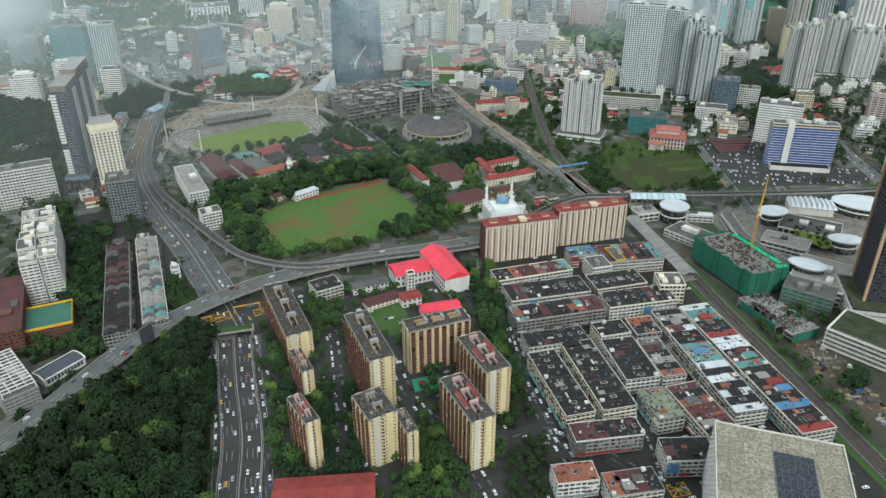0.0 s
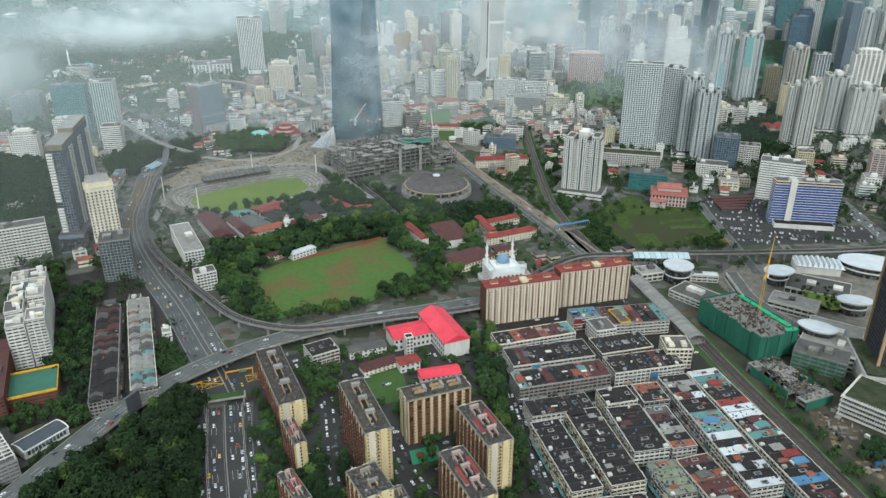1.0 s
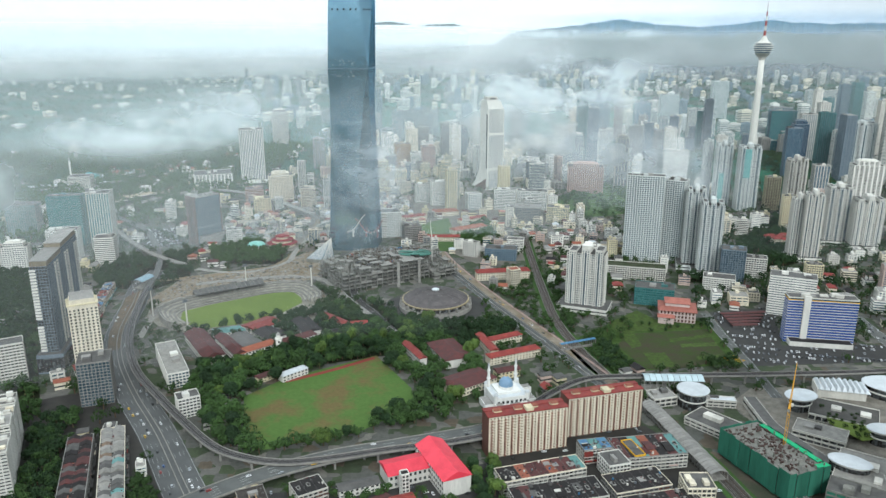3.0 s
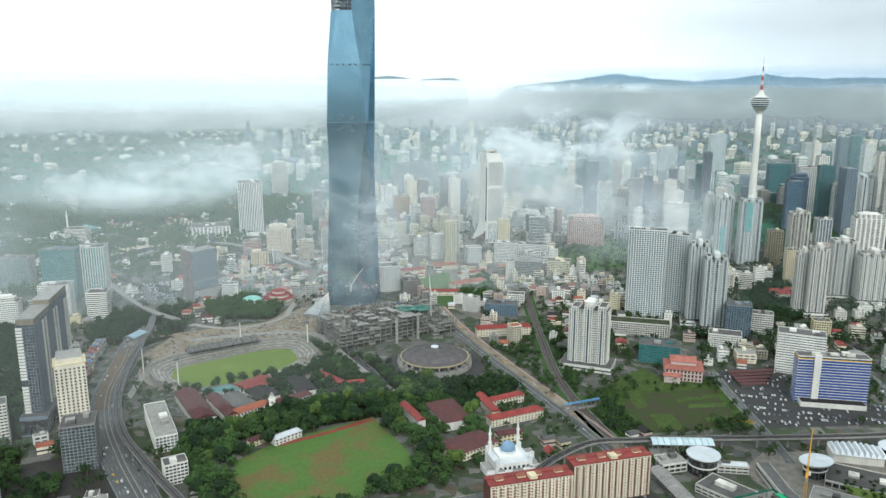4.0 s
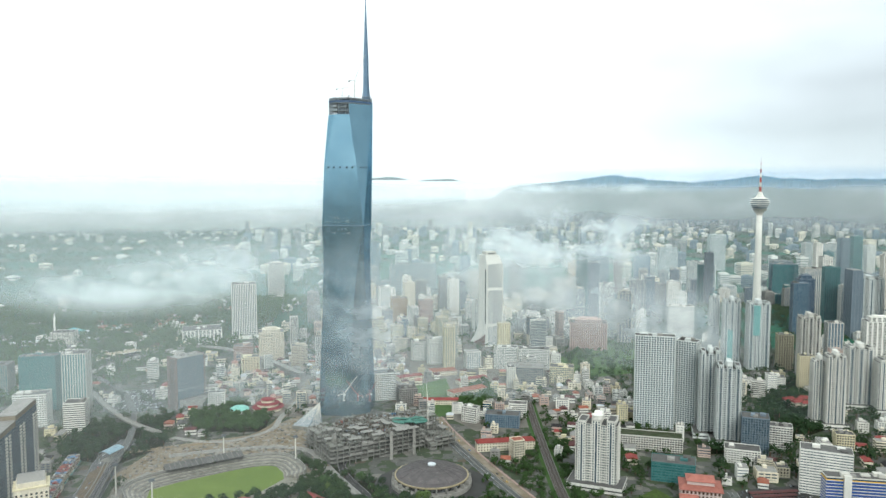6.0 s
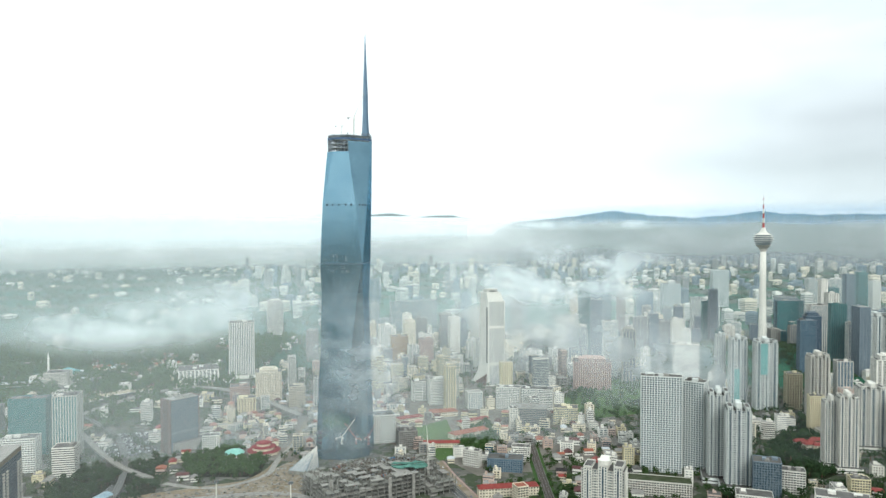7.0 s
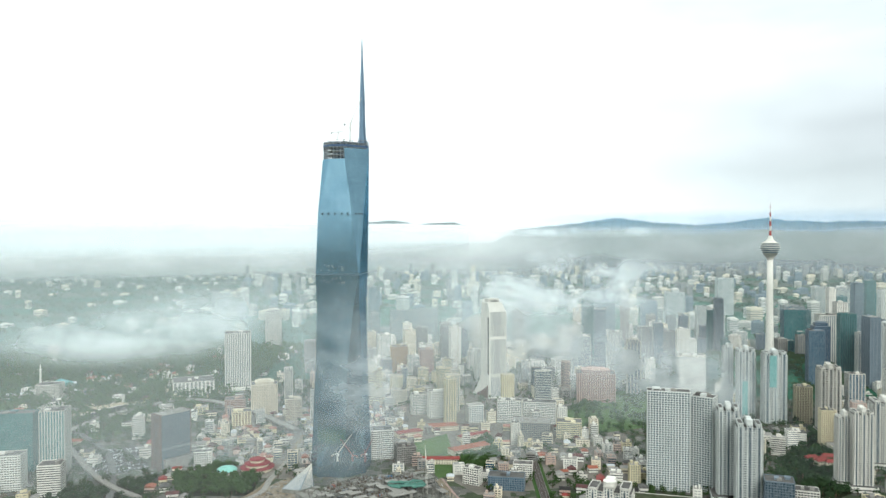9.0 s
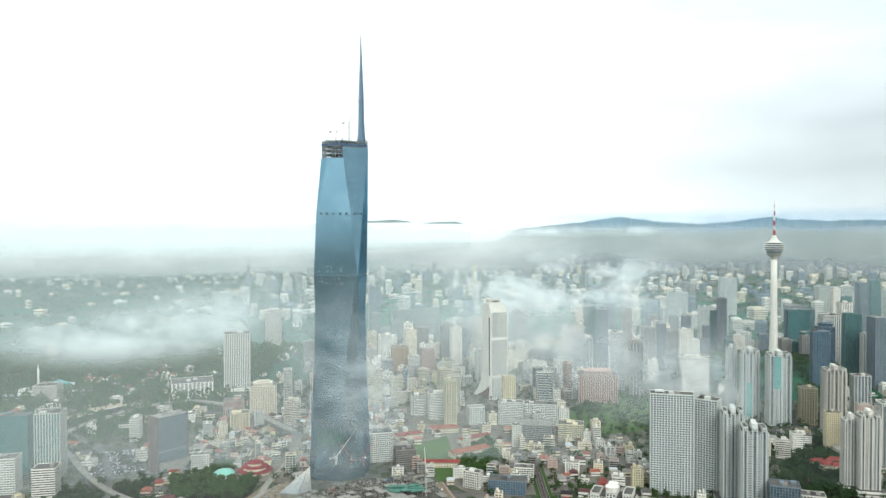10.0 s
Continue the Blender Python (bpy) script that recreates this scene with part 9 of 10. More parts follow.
for i, (area, n, gap, low, high) in enumerate(((TREES_FIELD, 420, 6.6, 5, 8.6), (TREES_SCHOOL, 300, 7, 4.5, 8), (TREES_STREET, 40, 7, 4, 6), (TREES_FLATS_A, 50, 7, 4, 6), (TREES_FLATS_B, 40, 7, 3, 5), (TREES_FLATS_C, 40, 7, 3, 5), (TREES_WEST, 330, 8, 4, 8), (TREES_WESTB, 120, 9, 5, 8), (TREES_HILL, 120, 8, 5, 8), (TREES_LOT, 90, 6, 2.5, 4.5), (TREES_LOTB, 26, 12, 2, 4), (TREES_MARKET, 60, 6, 2.5, 4.8), (TREES_ARENA, 60, 8, 4.5, 8), (TREES_ARENAB, 150, 8, 4, 7.5), (TREES_EASTROAD, 50, 7, 3, 6), (TREES_DOME, 110, 8, 4, 7.5), (TREES_EAST, 240, 9, 4, 7), (TREES_GREEND, 90, 8, 4, 7), (TREES_RAILB, 24, 6, 3, 6), (TREES_LOTC, 50, 6, 2.5, 5), (TREES_LOTD, 40, 6, 2.5, 5), (TREES_YARD, 60, 8, 3, 6), (TREES_COURT, 90, 8, 4, 7.5), (TREES_COURTB, 60, 8, 4, 7.5), (TREES_COURTC, 30, 7, 4, 6.5), (TREES_TERRACE, 110, 8, 4, 7.5), (TREES_PARK, 160, 9, 4, 7), (TREES_DEPOT, 60, 6.5, 4, 6.5), (TREES_OFFICE, 26, 6, 3.5, 5.5), (TREES_JUNCTION, 40, 6.5, 4, 6.5))):
    woods("tree_belt", "belt of dense green city trees", area, n, gap, 110 + i, (LEAF, LEAF_B, LEAF)[i % 3], low, high, 105, fine=0.92)


def hill_lift(x, y):
    bx, by = BROADCAST
    r = math.hypot(x - bx, y - by)
    return max(0.0, 40 * (1 - r / 320))


# ---- building sites ----
site_clutter(WORKS, 60, 301)
site_clutter(EAST_WORKS, 22, 302, 0.22)

def rubble(name, label, poly, mats, n, seed):
    """Loose earth heaps, planks and slabs strewn over a site."""
    rng = random.Random(seed)
    root = thing(name, label, "rubble", 0, 0, 0, 0, kind="stuff")
    for k, mat in enumerate(mats):
        bag = Bag()
        for x, y in spread(poly, n, 1.5, seed + k):
            if TAKEN.free(x, y, 0.5):
                if k == 0:
                    r = rng.uniform(0.8, 3.4)
                    bag.cyl(x, y, 0.1, r, r * rng.uniform(0.2, 0.4), 7, r * 0.3)
                else:
                    bag.box(x, y, 0.1, rng.uniform(0.6, 6), rng.uniform(0.5, 3), rng.uniform(0.2, 1.6), rng.uniform(0, 180))
        part("heap" if k == 0 else "debris", bag, mat, root, kind="stuff")


rubble("works_rubble", "earth heaps, slabs and planks strewn over the works", WORKS, (SITE, CONCRETE, RAW, EARTH, ROOF_PALE, ROOF_GREY), 130, 320)
rubble("stadium_rubble", "slabs and rubbish strewn round the stadium", [(-400, 930), (-330, 1110), (-150, 1140), (-130, 1060), (-160, 990), (-250, 1085), (-360, 1040), (-380, 960)], (SITE, CONCRETE, RAW, ROOF_PALE, ROOF_GREY), 100, 330)
rubble("rail_rubble", "dumped material on the muddy railway yard", EAST_WORKS, (EARTH, RAW, TIMBER, CONCRETE, ROOF_DARK), 26, 340)

# ---- cars ----
traffic(HIGHWAY, (-8.3, -4.6, 4.6, 8.3, 11.3), 26, 61, 0.25)
traffic(SIDE_ROAD, (-3, 3), 9, 62, 0.2)
traffic(WEST_SIDE, (-2, 2), 12, 63, 0.2)
traffic(WEST_ROAD, (-11, -7, 7, 11), 40, 64, 0.25)
traffic(FLYOVER, (-6.5, -3, 3, 6.5), 60, 65, 0.03)
traffic(EAST_ROAD, (-6, 6), 40, 66, 0.25)
traffic(MARKET_STREET, (-5.4, -2, 2, 5.4), 5, 67, 0.25)
traffic(CROSS_STREET, (-4, 4), 14, 68, 0.27)
traffic(LANE_A, (-3, 3), 5, 69, 0.2)
traffic(LANE_B, (-3.4, 3.4), 4, 70, 0.22)
traffic(BACK_STREET, (-3, 3), 3, 74, 0.26)
traffic(FAR_EAST_ROAD, (-6, -2, 2, 6), 26, 75, 0.22)


def parked(poly, n, seed, turn, gap=4.2):
    rng = random.Random(seed)
    for x, y in spread(poly, n, gap, seed):
        if TAKEN.free(x, y, 1.5):
            car(x, y, turn + rng.choice((0, 90, 180)) + rng.uniform(-4, 4), rng, 0.16)


def parked_rows(poly, turn, seed, share):
    """Cars in tidy rows across a car park."""
    rng = random.Random(seed)
    mx, my = sum(p[0] for p in poly) / len(poly), sum(p[1] for p in poly) / len(poly)
    c, s = math.cos(radians(turn)), math.sin(radians(turn))
    for j in range(-22, 23):
        v = j * 8.0 + (2.4 if j % 2 else 0)
        full = rng.uniform(share - 0.3, share + 0.3)
        for i in range(-60, 61):
            px, py = mx + i * 2.7 * c - v * s, my + i * 2.7 * s + v * c
            if rng.random() < full and inside(px, py, poly) and TAKEN.free(px, py, 1.0):
                car(px, py, turn + 90 + rng.uniform(-2, 2), rng, 0.16)


parked(FLATS, 240, 71, 22)
parked(DISTRICT, 190, 76, 12, 3.8)
parked_rows(CAR_PARK, -16, 72, 0.2)
parked_rows(PARKING_W, 14, 73, 0.6)


for shade, (bodies, windows) in REST.items():
    root = thing("parked_cars", shade + " cars parked in rows and on the roads", "cars", 0, 0, 0, 0, kind="stuff")
    part("bodies", bodies, MATS["car_paint_" + shade], root, kind="stuff")
    part("windows", windows, G_DARK, root, kind="stuff")


# ---- the wider city ----
BUILT = [0]
QUARTERS = Quarter()


def filler(poly, n, gap, seed, low, high, tall, turn, walls, roofs, pitched=0.4, width=(12, 26)):
    """Ordinary buildings of a quarter, each a thing of its own."""
    rng = random.Random(seed)
    for x, y in spread(poly, n, gap, seed):
        w, d = rng.uniform(*width), rng.uniform(*width) * 0.8
        if not is_free(x, y, max(w, d) * 0.55):
            continue
        rz = turn + rng.choice((0, 90)) + rng.uniform(-6, 6)
        h = rng.uniform(low, high) if rng.random() > tall else rng.uniform(high, high * 2.6)
        wall = rng.choice(walls)
        BUILT[0] += 1
        if BUILT[0] > 290 or y > 2000:
            if h < 12 and rng.random() < pitched:
                QUARTERS.house(x, y, max(w, d), min(w, d), min(h, 8), rz, wall, rng.choice(roofs), rng)
            else:
                QUARTERS.block(x, y, w, d, h, rz, wall, rng.choice((G_DARK, G_GREY, G_GREY, G_BLUE)), rng.choice((ROOF_GREY, ROOF_PALE, CONCRETE)), rng)
        elif h < 12 and rng.random() < pitched:
            house("house", "low old-town building with a tiled roof", x, y, w, d, min(h, 8), rz, wall, rng.choice(roofs), rng.uniform(1.5, 3.5), rng.choice((0, 3)), group="old-town buildings")
        else:
            tower("city_block", "plain painted mid-rise block with flat roof", x, y, w, d, h, rz, wall, rng.choice((G_DARK, G_GREY, G_GREY, G_BLUE)), fh=3.5, bay=rng.choice((3, 4, 5)), band=rng.choice((0.8, 1.3, 1.7)), pier=rng.choice((0, 0.8, 1.4)), roof=rng.choice((ROOF_GREY, ROOF_PALE, CONCRETE)), units=rng.choice((0, 1, 2)), group="city blocks")


OPEN_GROUND = [[(50, 1640), (215, 1640), (215, 1900), (45, 1900)], TREES_PARK, TREES_HILL, TREES_WESTB, TREES_EAST, TREES_GREEND, GREEN_B, GREEN_C, GREEN_D, TREES_TERRACE, LOT, [(BROADCAST[0] + 210 * math.cos(a * 0.5236), BROADCAST[1] + 210 * math.sin(a * 0.5236)) for a in range(12)]]
LAWNS += OPEN_GROUND
PALE = (WHITE, WHITE, WHITE_B, CREAM_B, CREAM_B, CREAM, surface("faded_pink_render", "C4AEA0", streak=True, stain=0.25), GREY)
OLD_TILES = (surface("faded_pink_tiles", "A07A6C", second="8C6456", scale=0.2), ROOF_ORANGE, ROOF_PALE, ROOF_PALE, ROOF_GREY, ROOF_BROWN, ROOF_WHITE)
TILES = (ROOF_ORANGE, ROOF_BROWN, ROOF_GREY, ROOF_PALE, ROOF_DARK, ROOF_RED, ROOF_GREY)
filler([(-430, 1330), (-210, 1270), (-190, 1380), (-60, 1420), (-60, 1700), (-430, 1700)], 300, 15, 81, 6, 13, 0.06, 14, PALE, OLD_TILES, 0.75, (10, 19))
filler([(-60, 1560), (330, 1560), (360, 2050), (-330, 2050), (-330, 1720)], 120, 30, 82, 12, 34, 0.15, 12, PALE, TILES, 0.3, (16, 34))
filler([(60, 1180), (330, 1250), (330, 1480), (120, 1500), (60, 1400)], 34, 30, 83, 6, 16, 0.0, -10, PALE, TILES, 0.6, (12, 24))
filler([(330, 1000), (560, 900), (760, 1050), (760, 1250), (520, 1300), (430, 1180)], 40, 28, 84, 7, 18, 0.05, -16, PALE, TILES, 0.5, (14, 28))
filler([(480, 1350), (860, 1300), (1000, 1600), (680, 1520), (470, 1500)], 40, 34, 85, 8, 40, 0.1, -12, PALE, TILES, 0.4, (16, 30))
filler([(520, 780), (800, 780), (800, 1000), (560, 900)], 34, 30, 86, 8, 26, 0.1, -16, PALE, TILES, 0.4, (14, 28))
filler([(380, 2050), (1250, 1750), (1700, 2550), (430, 2580)], 120, 60, 87, 30, 85, 0.3, -9, (WHITE, WHITE_B, WHITE, GREY, DARK, TEAL_P, DARK), TILES, 0.0, (22, 42))
filler([(-330, 2060), (370, 2060), (420, 2580), (-330, 2580)], 80, 56, 88, 16, 52, 0.2, 12, (WHITE, WHITE_B, CREAM_B, GREY, WHITE), TILES, 0.0, (22, 44))
filler([(-900, 1330), (-640, 1250), (-450, 1400), (-460, 1700), (-900, 1700)], 42, 42, 89, 6, 16, 0.05, 14, PALE, TILES, 0.5, (16, 34))
filler([(-1500, 1750), (-640, 1760), (-420, 2050), (-440, 2550), (-1500, 2500)], 36, 90, 90, 6, 18, 0.06, 14, (WHITE, WHITE, WHITE_B), TILES, 0.4, (18, 44))
filler([(-560, 900), (-480, 1000), (-470, 1130), (-600, 1200)], 18, 26, 91, 6, 14, 0, 14, PALE, TILES, 0.5, (12, 22))
filler([(-420, 760), (-380, 740), (-395, 900), (-460, 960)], 16, 18, 92, 6, 12, 0, 30, PALE, TILES, 0.6, (9, 16))
filler([(-330, 560), (-180, 620), (-230, 720), (-330, 700)], 20, 17, 201, 6, 12, 0, 20, PALE, TILES, 0.6, (9, 16))
woods("hillside_wood", "dense dark wood on the western slope", [(-900, 800), (-640, 760), (-500, 830), (-505, 960), (-600, 1130), (-900, 1200)], 520, 13, 231, LEAF_B, 7, 12, 70)
filler([(-900, 1130), (-600, 1130), (-640, 1250), (-900, 1300)], 24, 26, 202, 6, 14, 0.05, 14, PALE, TILES, 0.6, (12, 24))
filler([(-420, 1130), (-300, 1150), (-220, 1260), (-420, 1330)], 40, 17, 203, 5, 10, 0, 14, PALE, TILES, 0.8, (10, 18))
filler([(20, 1050), (250, 1030), (330, 1240), (60, 1180)], 40, 20, 204, 5, 11, 0, -10, PALE, TILES, 0.7, (10, 20))
filler([(230, 930), (520, 880), (900, 900), (900, 1320), (430, 1330)], 80, 19, 205, 5, 13, 0.03, -16, PALE, TILES, 0.6, (10, 20))
filler([(430, 1330), (900, 1320), (1250, 1750), (430, 2050)], 110, 24, 206, 6, 20, 0.08, -12, PALE, TILES, 0.4, (12, 26))
filler([(-60, 1260), (330, 1240), (330, 1560), (-60, 1560)], 170, 15, 207, 6, 15, 0.05, 0, PALE, OLD_TILES, 0.65, (10, 19))
filler([(-900, 1330), (-420, 1330), (-330, 1720), (-330, 2060), (-900, 2000)], 70, 28, 208, 5, 12, 0.05, 14, PALE, TILES, 0.7, (12, 26))
filler([(-60, 1560), (380, 1560), (400, 2600), (-330, 2600), (-330, 1720)], 190, 32, 209, 10, 26, 0.1, 12, PALE, TILES, 0.3, (14, 30))
filler([(380, 2050), (1250, 1750), (1750, 2580), (430, 2590)], 150, 40, 210, 10, 34, 0.12, -9, PALE, TILES, 0.2, (16, 32))
filler([(60, 700), (260, 760), (230, 830), (90, 780)], 14, 15, 211, 5, 9, 0, 20, PALE, TILES, 0.8, (9, 15))
# unseen blocks behind the camera, added so that the skyscraper reflects paler ground
filler([(-800, -1600), (800, -1600), (900, 130), (-900, 130)], 290, 44, 212, 8, 26, 0.08, 10, PALE, TILES, 0.3, (18, 36))
for ground in OPEN_GROUND:
    LAWNS.remove(ground)
QUARTERS.finish("city_quarters", "dense pale quarters of mid-rise blocks and tiled roofs, some unseen behind the camera")
woods("quarter_trees", "street trees between the near quarters", [(-900, 500), (-420, 480), (-230, 560), (-300, 900), (-200, 1300), (-330, 2000), (-900, 2000)], 1700, 11, 220, LEAF, 4.5, 8.5, 38)
woods("quarter_trees_east", "street trees between the eastern quarters", [(60, 700), (330, 740), (900, 800), (1100, 1600), (430, 1600), (60, 1350)], 1500, 9.5, 221, LEAF, 3.5, 7.5, 42)
woods("verge_trees", "trees and bushes along the eastern road and railway", [(60, 820), (140, 860), (230, 1000), (330, 1240), (200, 1240), (60, 1050)], 300, 7, 224, LEAF, 3, 6, 70)
woods("street_trees", "small trees among terraces and flats", FLATS, 240, 7.5, 222, LEAF, 3, 6, 80)
woods("railside_trees", "trees and bushes along the southern railway", [(300, 520), (420, 400), (460, 430), (330, 560)], 60, 7, 223, LEAF, 2.5, 5, 80)
woods("tower_hill_woods", "dark woods on the hill beneath the broadcast tower", [(BROADCAST[0] + 300 * math.cos(a * 0.5236), BROADCAST[1] + 300 * math.sin(a * 0.5236)) for a in range(12)], 1100, 10, 93, LEAF, 6, 11, 40, hill_lift)
woods("west_woods", "broad green woods beyond the western quarter", [(-1700, 1250), (-720, 1250), (-480, 1750), (-420, 2600), (-1900, 2600)], 2600, 17, 94, LEAF, 10, 17, 26)
woods("old_town_trees", "scattered street trees of the old town", [(-430, 1700), (330, 1650), (400, 2500), (-430, 2500)], 1100, 15, 95, LEAF, 5, 9, 24)
woods("east_trees", "scattered trees of the eastern quarter", [(330, 900), (800, 800), (1100, 1600), (1500, 2400), (500, 2400), (430, 1300)], 2000, 15, 96, LEAF_B, 5, 10, 26)


def distant(name, label, poly, n, gap, seed, low, high, mats):
    """Far buildings that nobody could count, each with window bands of its own."""
    rng = random.Random(seed)
    bags = [Bag() for _ in mats]
    dark = Bag()
    for x, y in spread(poly, n, gap, seed):
        px, py, z, k = settle(x, y)
        w, d, h = rng.uniform(22, 60) * k, rng.uniform(18, 34) * k, (rng.uniform(low, high) if rng.random() < 0.75 else rng.uniform(high, high * 2)) * k
        rz = rng.choice((-10, 12, 40, 80))
        bag = rng.choice(bags)
        bag.box(px, py, z - 4, w, d, h + 4, rz)
        bag.box(px, py, z + h, w * 0.4, d * 0.5, 4 * k, rz)
        for i in range(1, int(h / (7 * k))):
            dark.box(px, py, z + i * 7 * k, w + 0.5, d + 0.5, 2.6 * k, rz)
    root = thing(name, label, "city", 0, 0, 0, 0, kind="stuff")
    for bag, mat in zip(bags, mats):
        part("blocks", bag, mat, root, kind="stuff")
    part("window_bands", dark, G_GREY, root, kind="stuff")


distant("distant_city", "pale distant towers of the city in haze", [(-700, 2700), (1700, 2620), (3600, 4600), (5200, 9000), (-2500, 9000)], 1100, 78, 97, 12, 56, (WHITE, WHITE_B, CREAM_B, GREY, DARK))
distant("distant_suburb", "pale distant suburb on the green plain", [(-3000, 2300), (-700, 2600), (-2400, 9000), (-6500, 9000)], 260, 95, 98, 6, 22, (WHITE, WHITE_B, CREAM_B))
distant("horizon_city", "tiny far blocks near the horizon", [(-9000, 9500), (9000, 9500), (14000, 16000), (-14000, 16000)], 420, 230, 99, 30, 110, (WHITE, WHITE_B, GREY))


def far_woods(name, poly, n, gap, seed, leaf):
    rng = random.Random(seed)
    bag = Bag()
    for x, y in spread(poly, n, gap, seed):
        px, py, z, k = settle(x, y)
        crown_bag(bag, px, py, z + 5 * k, rng.uniform(14, 26) * k, rng, 26, 0.4)
    tagged(part(name, bag, leaf), "far green woods on the plain", "trees", kind="stuff")


far_woods("far_woods", [(-3600, 2650), (-400, 2650), (-1500, 7000), (-7000, 7000)], 2600, 36, 101, LEAF)
far_woods("far_woods_east", [(-400, 2650), (2400, 2650), (5500, 7000), (-1500, 7000)], 1500, 50, 102, LEAF)


# ---- hills and mist ----
def ridge(name, r, profile, seed, foot=240.0):
    """A wooded ridge on the rim of the basin; profile: bearings in degrees and the heights of its crest there."""
    bag = Bag()
    a1, a2 = profile[0][0], profile[-1][0]
    n = max(24, int((a2 - a1) * 6))
    for i in range(n + 1):
        q = a1 + (a2 - a1) * i / n
        top = float(np.interp(q, [p[0] for p in profile], [p[1] for p in profile]))
        top += 6 * noise.noise((q * 1.3, seed, 0)) + 6 * noise.noise((q * 3.7, seed, 3)) + 3.5 * noise.noise((q * 9, seed, 5))
        a = radians(q)
        for f, zz in ((0.955, foot), (0.97, foot + (top - foot) * 0.55), (0.985, foot + (top - foot) * (0.8 + 0.1 * noise.noise((q * 2.2, seed, 8)))), (1.0, top), (1.012, foot)):
            bag.v.append((r * f * math.sin(a), 100 + r * f * math.cos(a), zz))
    for i in range(n):
        for j in range(4):
            p = i * 5 + j
            bag.f.append((p, p + 5, p + 6, p + 1))
    tagged(part(name, bag, surface("hill_forest", "2A4038", second="1E332E", scale=0.01, grain=0.05)), "far wooded hills on the horizon", "hills", kind="structure")


ridge("hills", 4700, ((3.6, 300), (4.6, 360), (5.4, 394), (6.2, 406), (9.5, 430), (11.6, 453), (13.1, 471), (14.5, 456), (16.6, 436), (19, 424), (21, 437), (23.4, 462), (24.7, 448), (27.2, 437), (29.3, 441), (31.2, 436), (36, 446), (42, 430)), 2)
ridge("hill_tops", 4690, ((-6.4, 443), (-5.2, 452), (-3.9, 460), (-2.9, 451), (-2.4, 443)), 5, 441.0)
ridge("hill_tops", 4690, ((-1.6, 434), (-0.6, 443), (0.6, 448), (1.0, 445), (1.5, 434)), 6, 433.0)


def mist_material(name, density, scale, low, high, stretch=(1, 1, 2.2), seed=0.0, tint="F2FAFC", top=None, edge=None, east=0.3, foot=None, start=None):
    """Mist imitated by a pane's tint and opacity, thick and thin in patches; top: the heights between which it thins
    out; edge: half sizes of a bank that fades at its rim; start: the eastings between which it sets in.
    """
    m = bpy.data.materials.new(name)
    m.use_nodes = True
    nt = m.node_tree
    out = nt.nodes["Material Output"]
    nt.nodes.remove(nt.nodes["Principled BSDF"])
    coord = nt.nodes.new("ShaderNodeTexCoord")
    mapping = nt.nodes.new("ShaderNodeMapping")
    mapping.inputs["Location"].default_value = (seed, seed * 0.7, 0)
    mapping.inputs["Scale"].default_value = stretch
    nt.links.new(coord.outputs["Object"], mapping.inputs[0])
    puff = nt.nodes.new("ShaderNodeTexNoise")
    puff.inputs["Scale"].default_value, puff.inputs["Detail"].default_value, puff.inputs["Roughness"].default_value = scale, 5, 0.55
    nt.links.new(mapping.outputs[0], puff.inputs["Vector"])
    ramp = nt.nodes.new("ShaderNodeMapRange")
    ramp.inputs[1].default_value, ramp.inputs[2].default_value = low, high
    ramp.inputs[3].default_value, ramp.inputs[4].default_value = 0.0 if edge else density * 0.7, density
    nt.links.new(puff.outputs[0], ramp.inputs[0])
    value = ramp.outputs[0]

    def times(a, b):
        node = nt.nodes.new("ShaderNodeMath")
        node.operation = "MULTIPLY"
        nt.links.new(a, node.inputs[0])
        nt.links.new(b, node.inputs[1])
        return node.outputs[0]

    axes = nt.nodes.new("ShaderNodeSeparateXYZ")
    nt.links.new(coord.outputs["Object"], axes.inputs[0])
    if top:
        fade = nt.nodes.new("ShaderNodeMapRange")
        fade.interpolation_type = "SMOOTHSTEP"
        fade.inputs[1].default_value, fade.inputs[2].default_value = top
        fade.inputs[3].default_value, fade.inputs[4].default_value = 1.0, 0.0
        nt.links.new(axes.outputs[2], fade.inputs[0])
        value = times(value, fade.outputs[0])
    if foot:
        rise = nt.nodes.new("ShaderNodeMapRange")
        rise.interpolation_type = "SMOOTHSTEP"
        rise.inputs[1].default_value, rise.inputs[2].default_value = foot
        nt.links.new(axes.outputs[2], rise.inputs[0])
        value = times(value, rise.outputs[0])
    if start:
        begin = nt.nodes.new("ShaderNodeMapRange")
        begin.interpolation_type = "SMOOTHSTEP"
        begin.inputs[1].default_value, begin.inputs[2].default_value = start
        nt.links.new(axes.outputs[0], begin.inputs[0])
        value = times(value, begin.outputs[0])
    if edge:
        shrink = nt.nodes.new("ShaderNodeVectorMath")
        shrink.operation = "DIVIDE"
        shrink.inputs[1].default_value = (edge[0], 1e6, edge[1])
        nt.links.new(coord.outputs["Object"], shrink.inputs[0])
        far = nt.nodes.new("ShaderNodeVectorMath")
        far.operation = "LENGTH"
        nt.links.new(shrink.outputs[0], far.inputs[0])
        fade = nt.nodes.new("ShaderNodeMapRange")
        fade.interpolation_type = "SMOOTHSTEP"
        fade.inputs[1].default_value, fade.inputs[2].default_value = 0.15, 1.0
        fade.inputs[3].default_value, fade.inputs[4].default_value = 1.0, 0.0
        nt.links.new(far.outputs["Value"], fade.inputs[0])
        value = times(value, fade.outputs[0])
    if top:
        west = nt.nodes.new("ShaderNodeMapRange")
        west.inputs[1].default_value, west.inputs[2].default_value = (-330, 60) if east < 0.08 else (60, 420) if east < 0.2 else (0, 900)
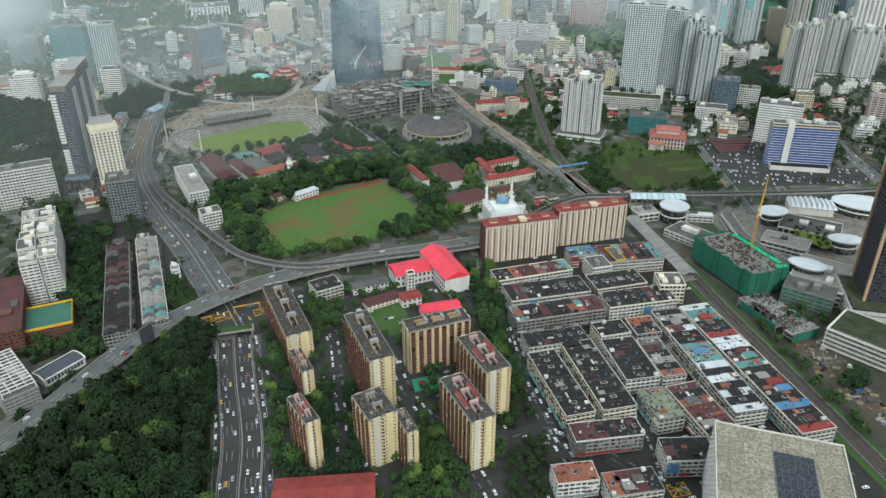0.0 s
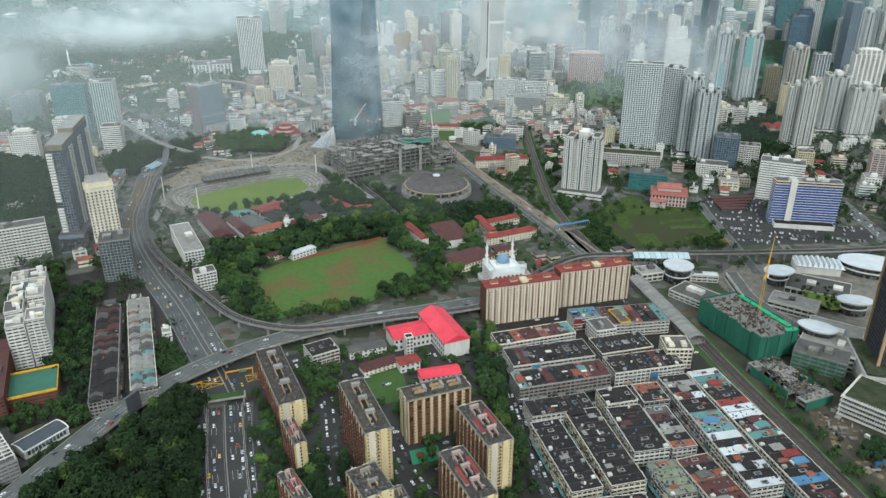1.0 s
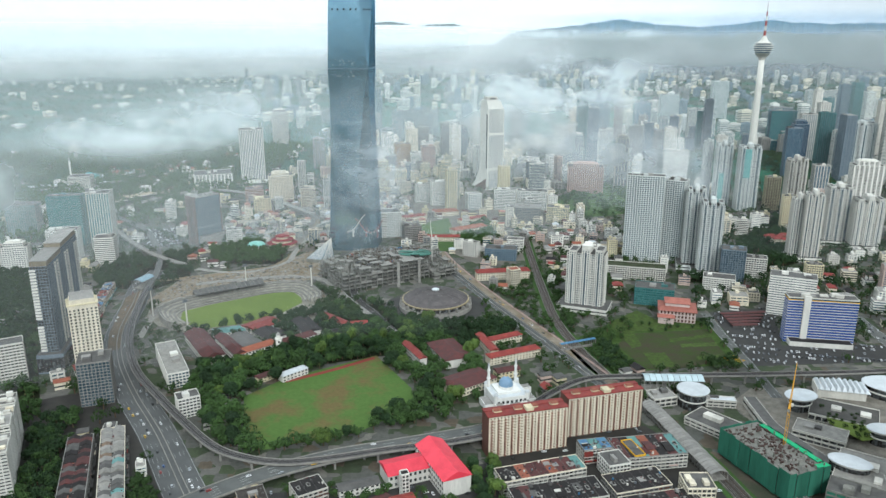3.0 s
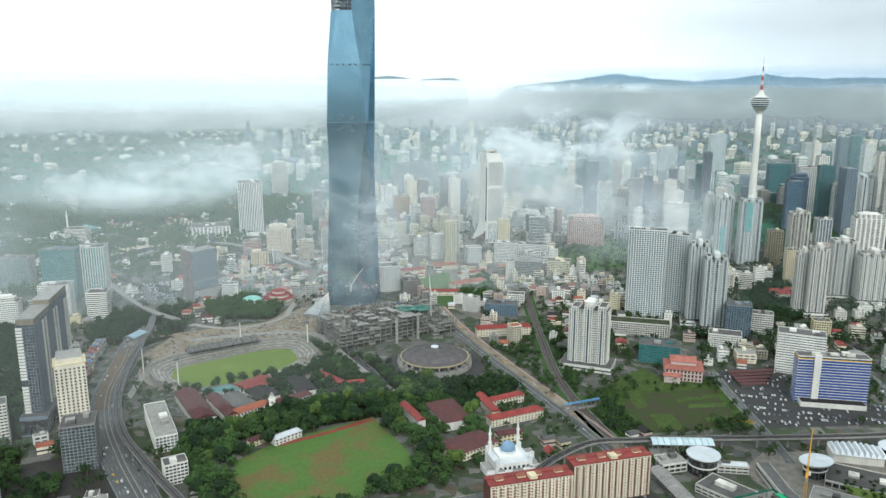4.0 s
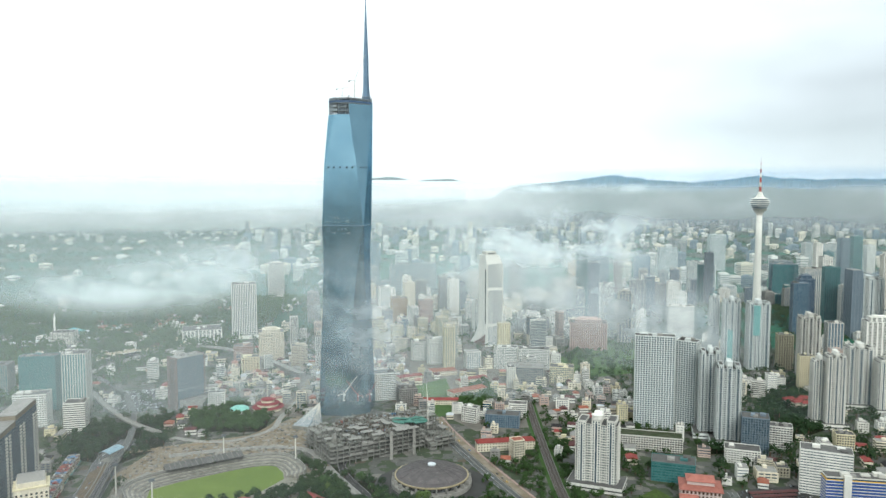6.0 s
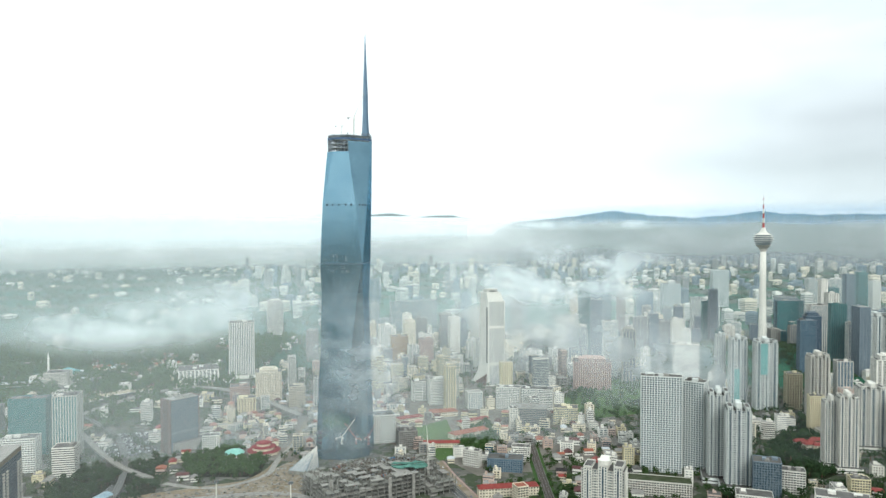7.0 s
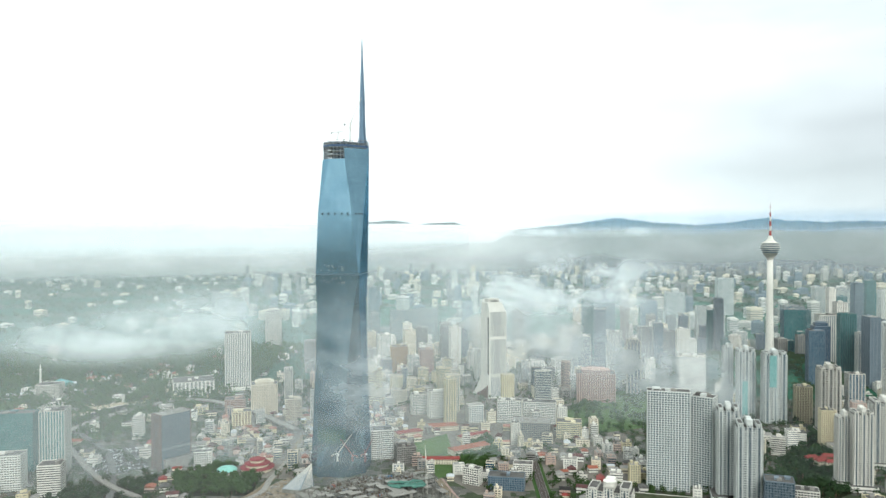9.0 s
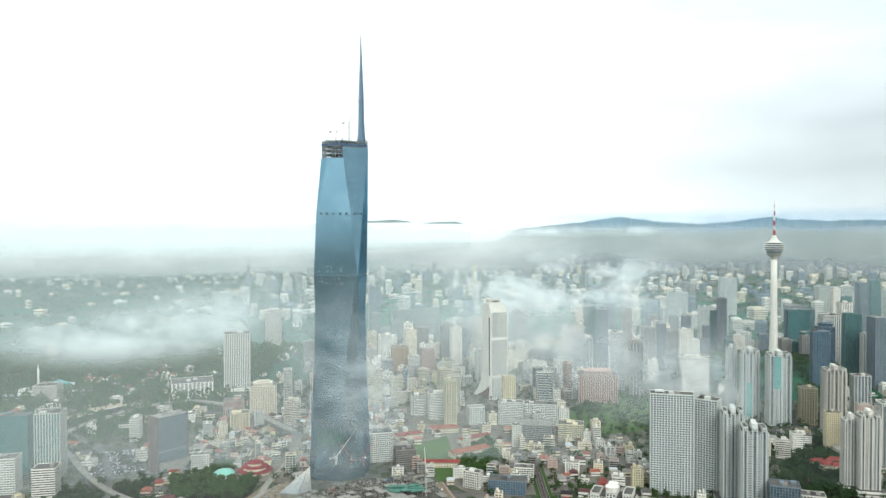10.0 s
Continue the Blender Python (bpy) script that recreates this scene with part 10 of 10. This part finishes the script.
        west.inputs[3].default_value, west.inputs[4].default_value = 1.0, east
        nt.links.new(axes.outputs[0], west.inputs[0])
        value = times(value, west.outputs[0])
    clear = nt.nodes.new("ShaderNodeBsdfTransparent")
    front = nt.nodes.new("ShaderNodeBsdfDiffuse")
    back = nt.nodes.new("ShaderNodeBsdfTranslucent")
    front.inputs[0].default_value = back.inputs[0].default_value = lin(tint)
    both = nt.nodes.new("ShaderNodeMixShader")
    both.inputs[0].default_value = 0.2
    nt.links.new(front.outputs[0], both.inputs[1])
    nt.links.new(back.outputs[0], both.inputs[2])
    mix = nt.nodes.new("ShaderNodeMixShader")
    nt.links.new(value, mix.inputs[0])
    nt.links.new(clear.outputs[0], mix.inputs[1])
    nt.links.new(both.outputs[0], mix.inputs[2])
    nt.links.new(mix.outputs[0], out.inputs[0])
    return m


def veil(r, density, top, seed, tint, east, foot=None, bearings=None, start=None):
    """An upright curtain across the whole basin, with haze put into its tint and opacity."""
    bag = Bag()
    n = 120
    # far curtains also run unseen behind the camera, to lighten the skyscraper's reflections
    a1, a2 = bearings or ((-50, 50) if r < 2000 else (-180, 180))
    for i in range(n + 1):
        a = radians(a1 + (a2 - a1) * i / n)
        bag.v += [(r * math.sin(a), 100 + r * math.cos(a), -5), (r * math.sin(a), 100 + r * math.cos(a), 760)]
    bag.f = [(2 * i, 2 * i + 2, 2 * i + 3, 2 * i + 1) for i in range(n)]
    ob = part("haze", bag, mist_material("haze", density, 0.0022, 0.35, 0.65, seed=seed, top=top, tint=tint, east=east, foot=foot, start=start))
    tagged(ob, "sheer curtain tinted to imitate pale haze over the city", "haze", group="haze curtains", kind="stuff")


# the blue tint of the 4600 curtain stands in for air before the hills
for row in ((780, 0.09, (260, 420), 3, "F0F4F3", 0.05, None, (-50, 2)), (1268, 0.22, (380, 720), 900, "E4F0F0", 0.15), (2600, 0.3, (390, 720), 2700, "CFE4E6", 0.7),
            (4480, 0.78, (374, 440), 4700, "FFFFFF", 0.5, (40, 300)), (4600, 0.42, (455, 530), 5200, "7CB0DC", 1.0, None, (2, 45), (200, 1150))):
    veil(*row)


def cloud_bank(x, y, z, rx, rz, density, seed, layers=2, scale=0.008, low=0.42, high=0.62):
    """A drifting bank of low cloud, in layers one behind another."""
    root = thing("cloud_bank", "drifting white bank of low cloud", "cloud", x, y, z, math.degrees(math.atan2(-x, y - 100)), "low clouds", kind="stuff")
    for i in range(layers):
        bag = Bag()
        n = 12
        for j in range(n + 1):
            q = -1 + 2 * j / n
            bag.v += [(q * rx, i * 30 + 40 * q * q, -rz), (q * rx, i * 30 + 40 * q * q, rz)]
        bag.f = [(2 * j, 2 * j + 2, 2 * j + 3, 2 * j + 1) for j in range(n)]
        part("cloud_layer", bag, mist_material("cloud", density, scale, low, high, (1, 1, 1.6), seed + i * 37, edge=(rx, rz)), root, kind="stuff")


cloud_bank(-770, 2000, 118, 430, 95, 0.8, 11, 1, 0.006, 0.25, 0.6)
cloud_bank(-500, 1880, 195, 260, 70, 0.4, 133, 1, 0.007, 0.3, 0.6)
cloud_bank(-125, 1170, 165, 110, 175, 0.46, 151, 1, 0.011, 0.3, 0.65)
cloud_bank(280, 1900, 110, 540, 210, 0.4, 207, 1, 0.005, 0.15, 0.6)
cloud_bank(430, 1560, 90, 260, 130, 0.45, 227, 1, 0.007, 0.2, 0.6)
cloud_bank(330, 2130, 240, 420, 130, 0.7, 37, 1)
cloud_bank(-1500, 3900, 350, 2700, 120, 0.95, 51, 1, 0.002, 0.1, 0.35)
cloud_bank(800, 4250, 384, 620, 40, 0.85, 91, 1, 0.004, 0.35, 0.6)
cloud_bank(-262, 400, 282, 105, 40, 0.6, 311, 1, 0.013, 0.25, 0.6)
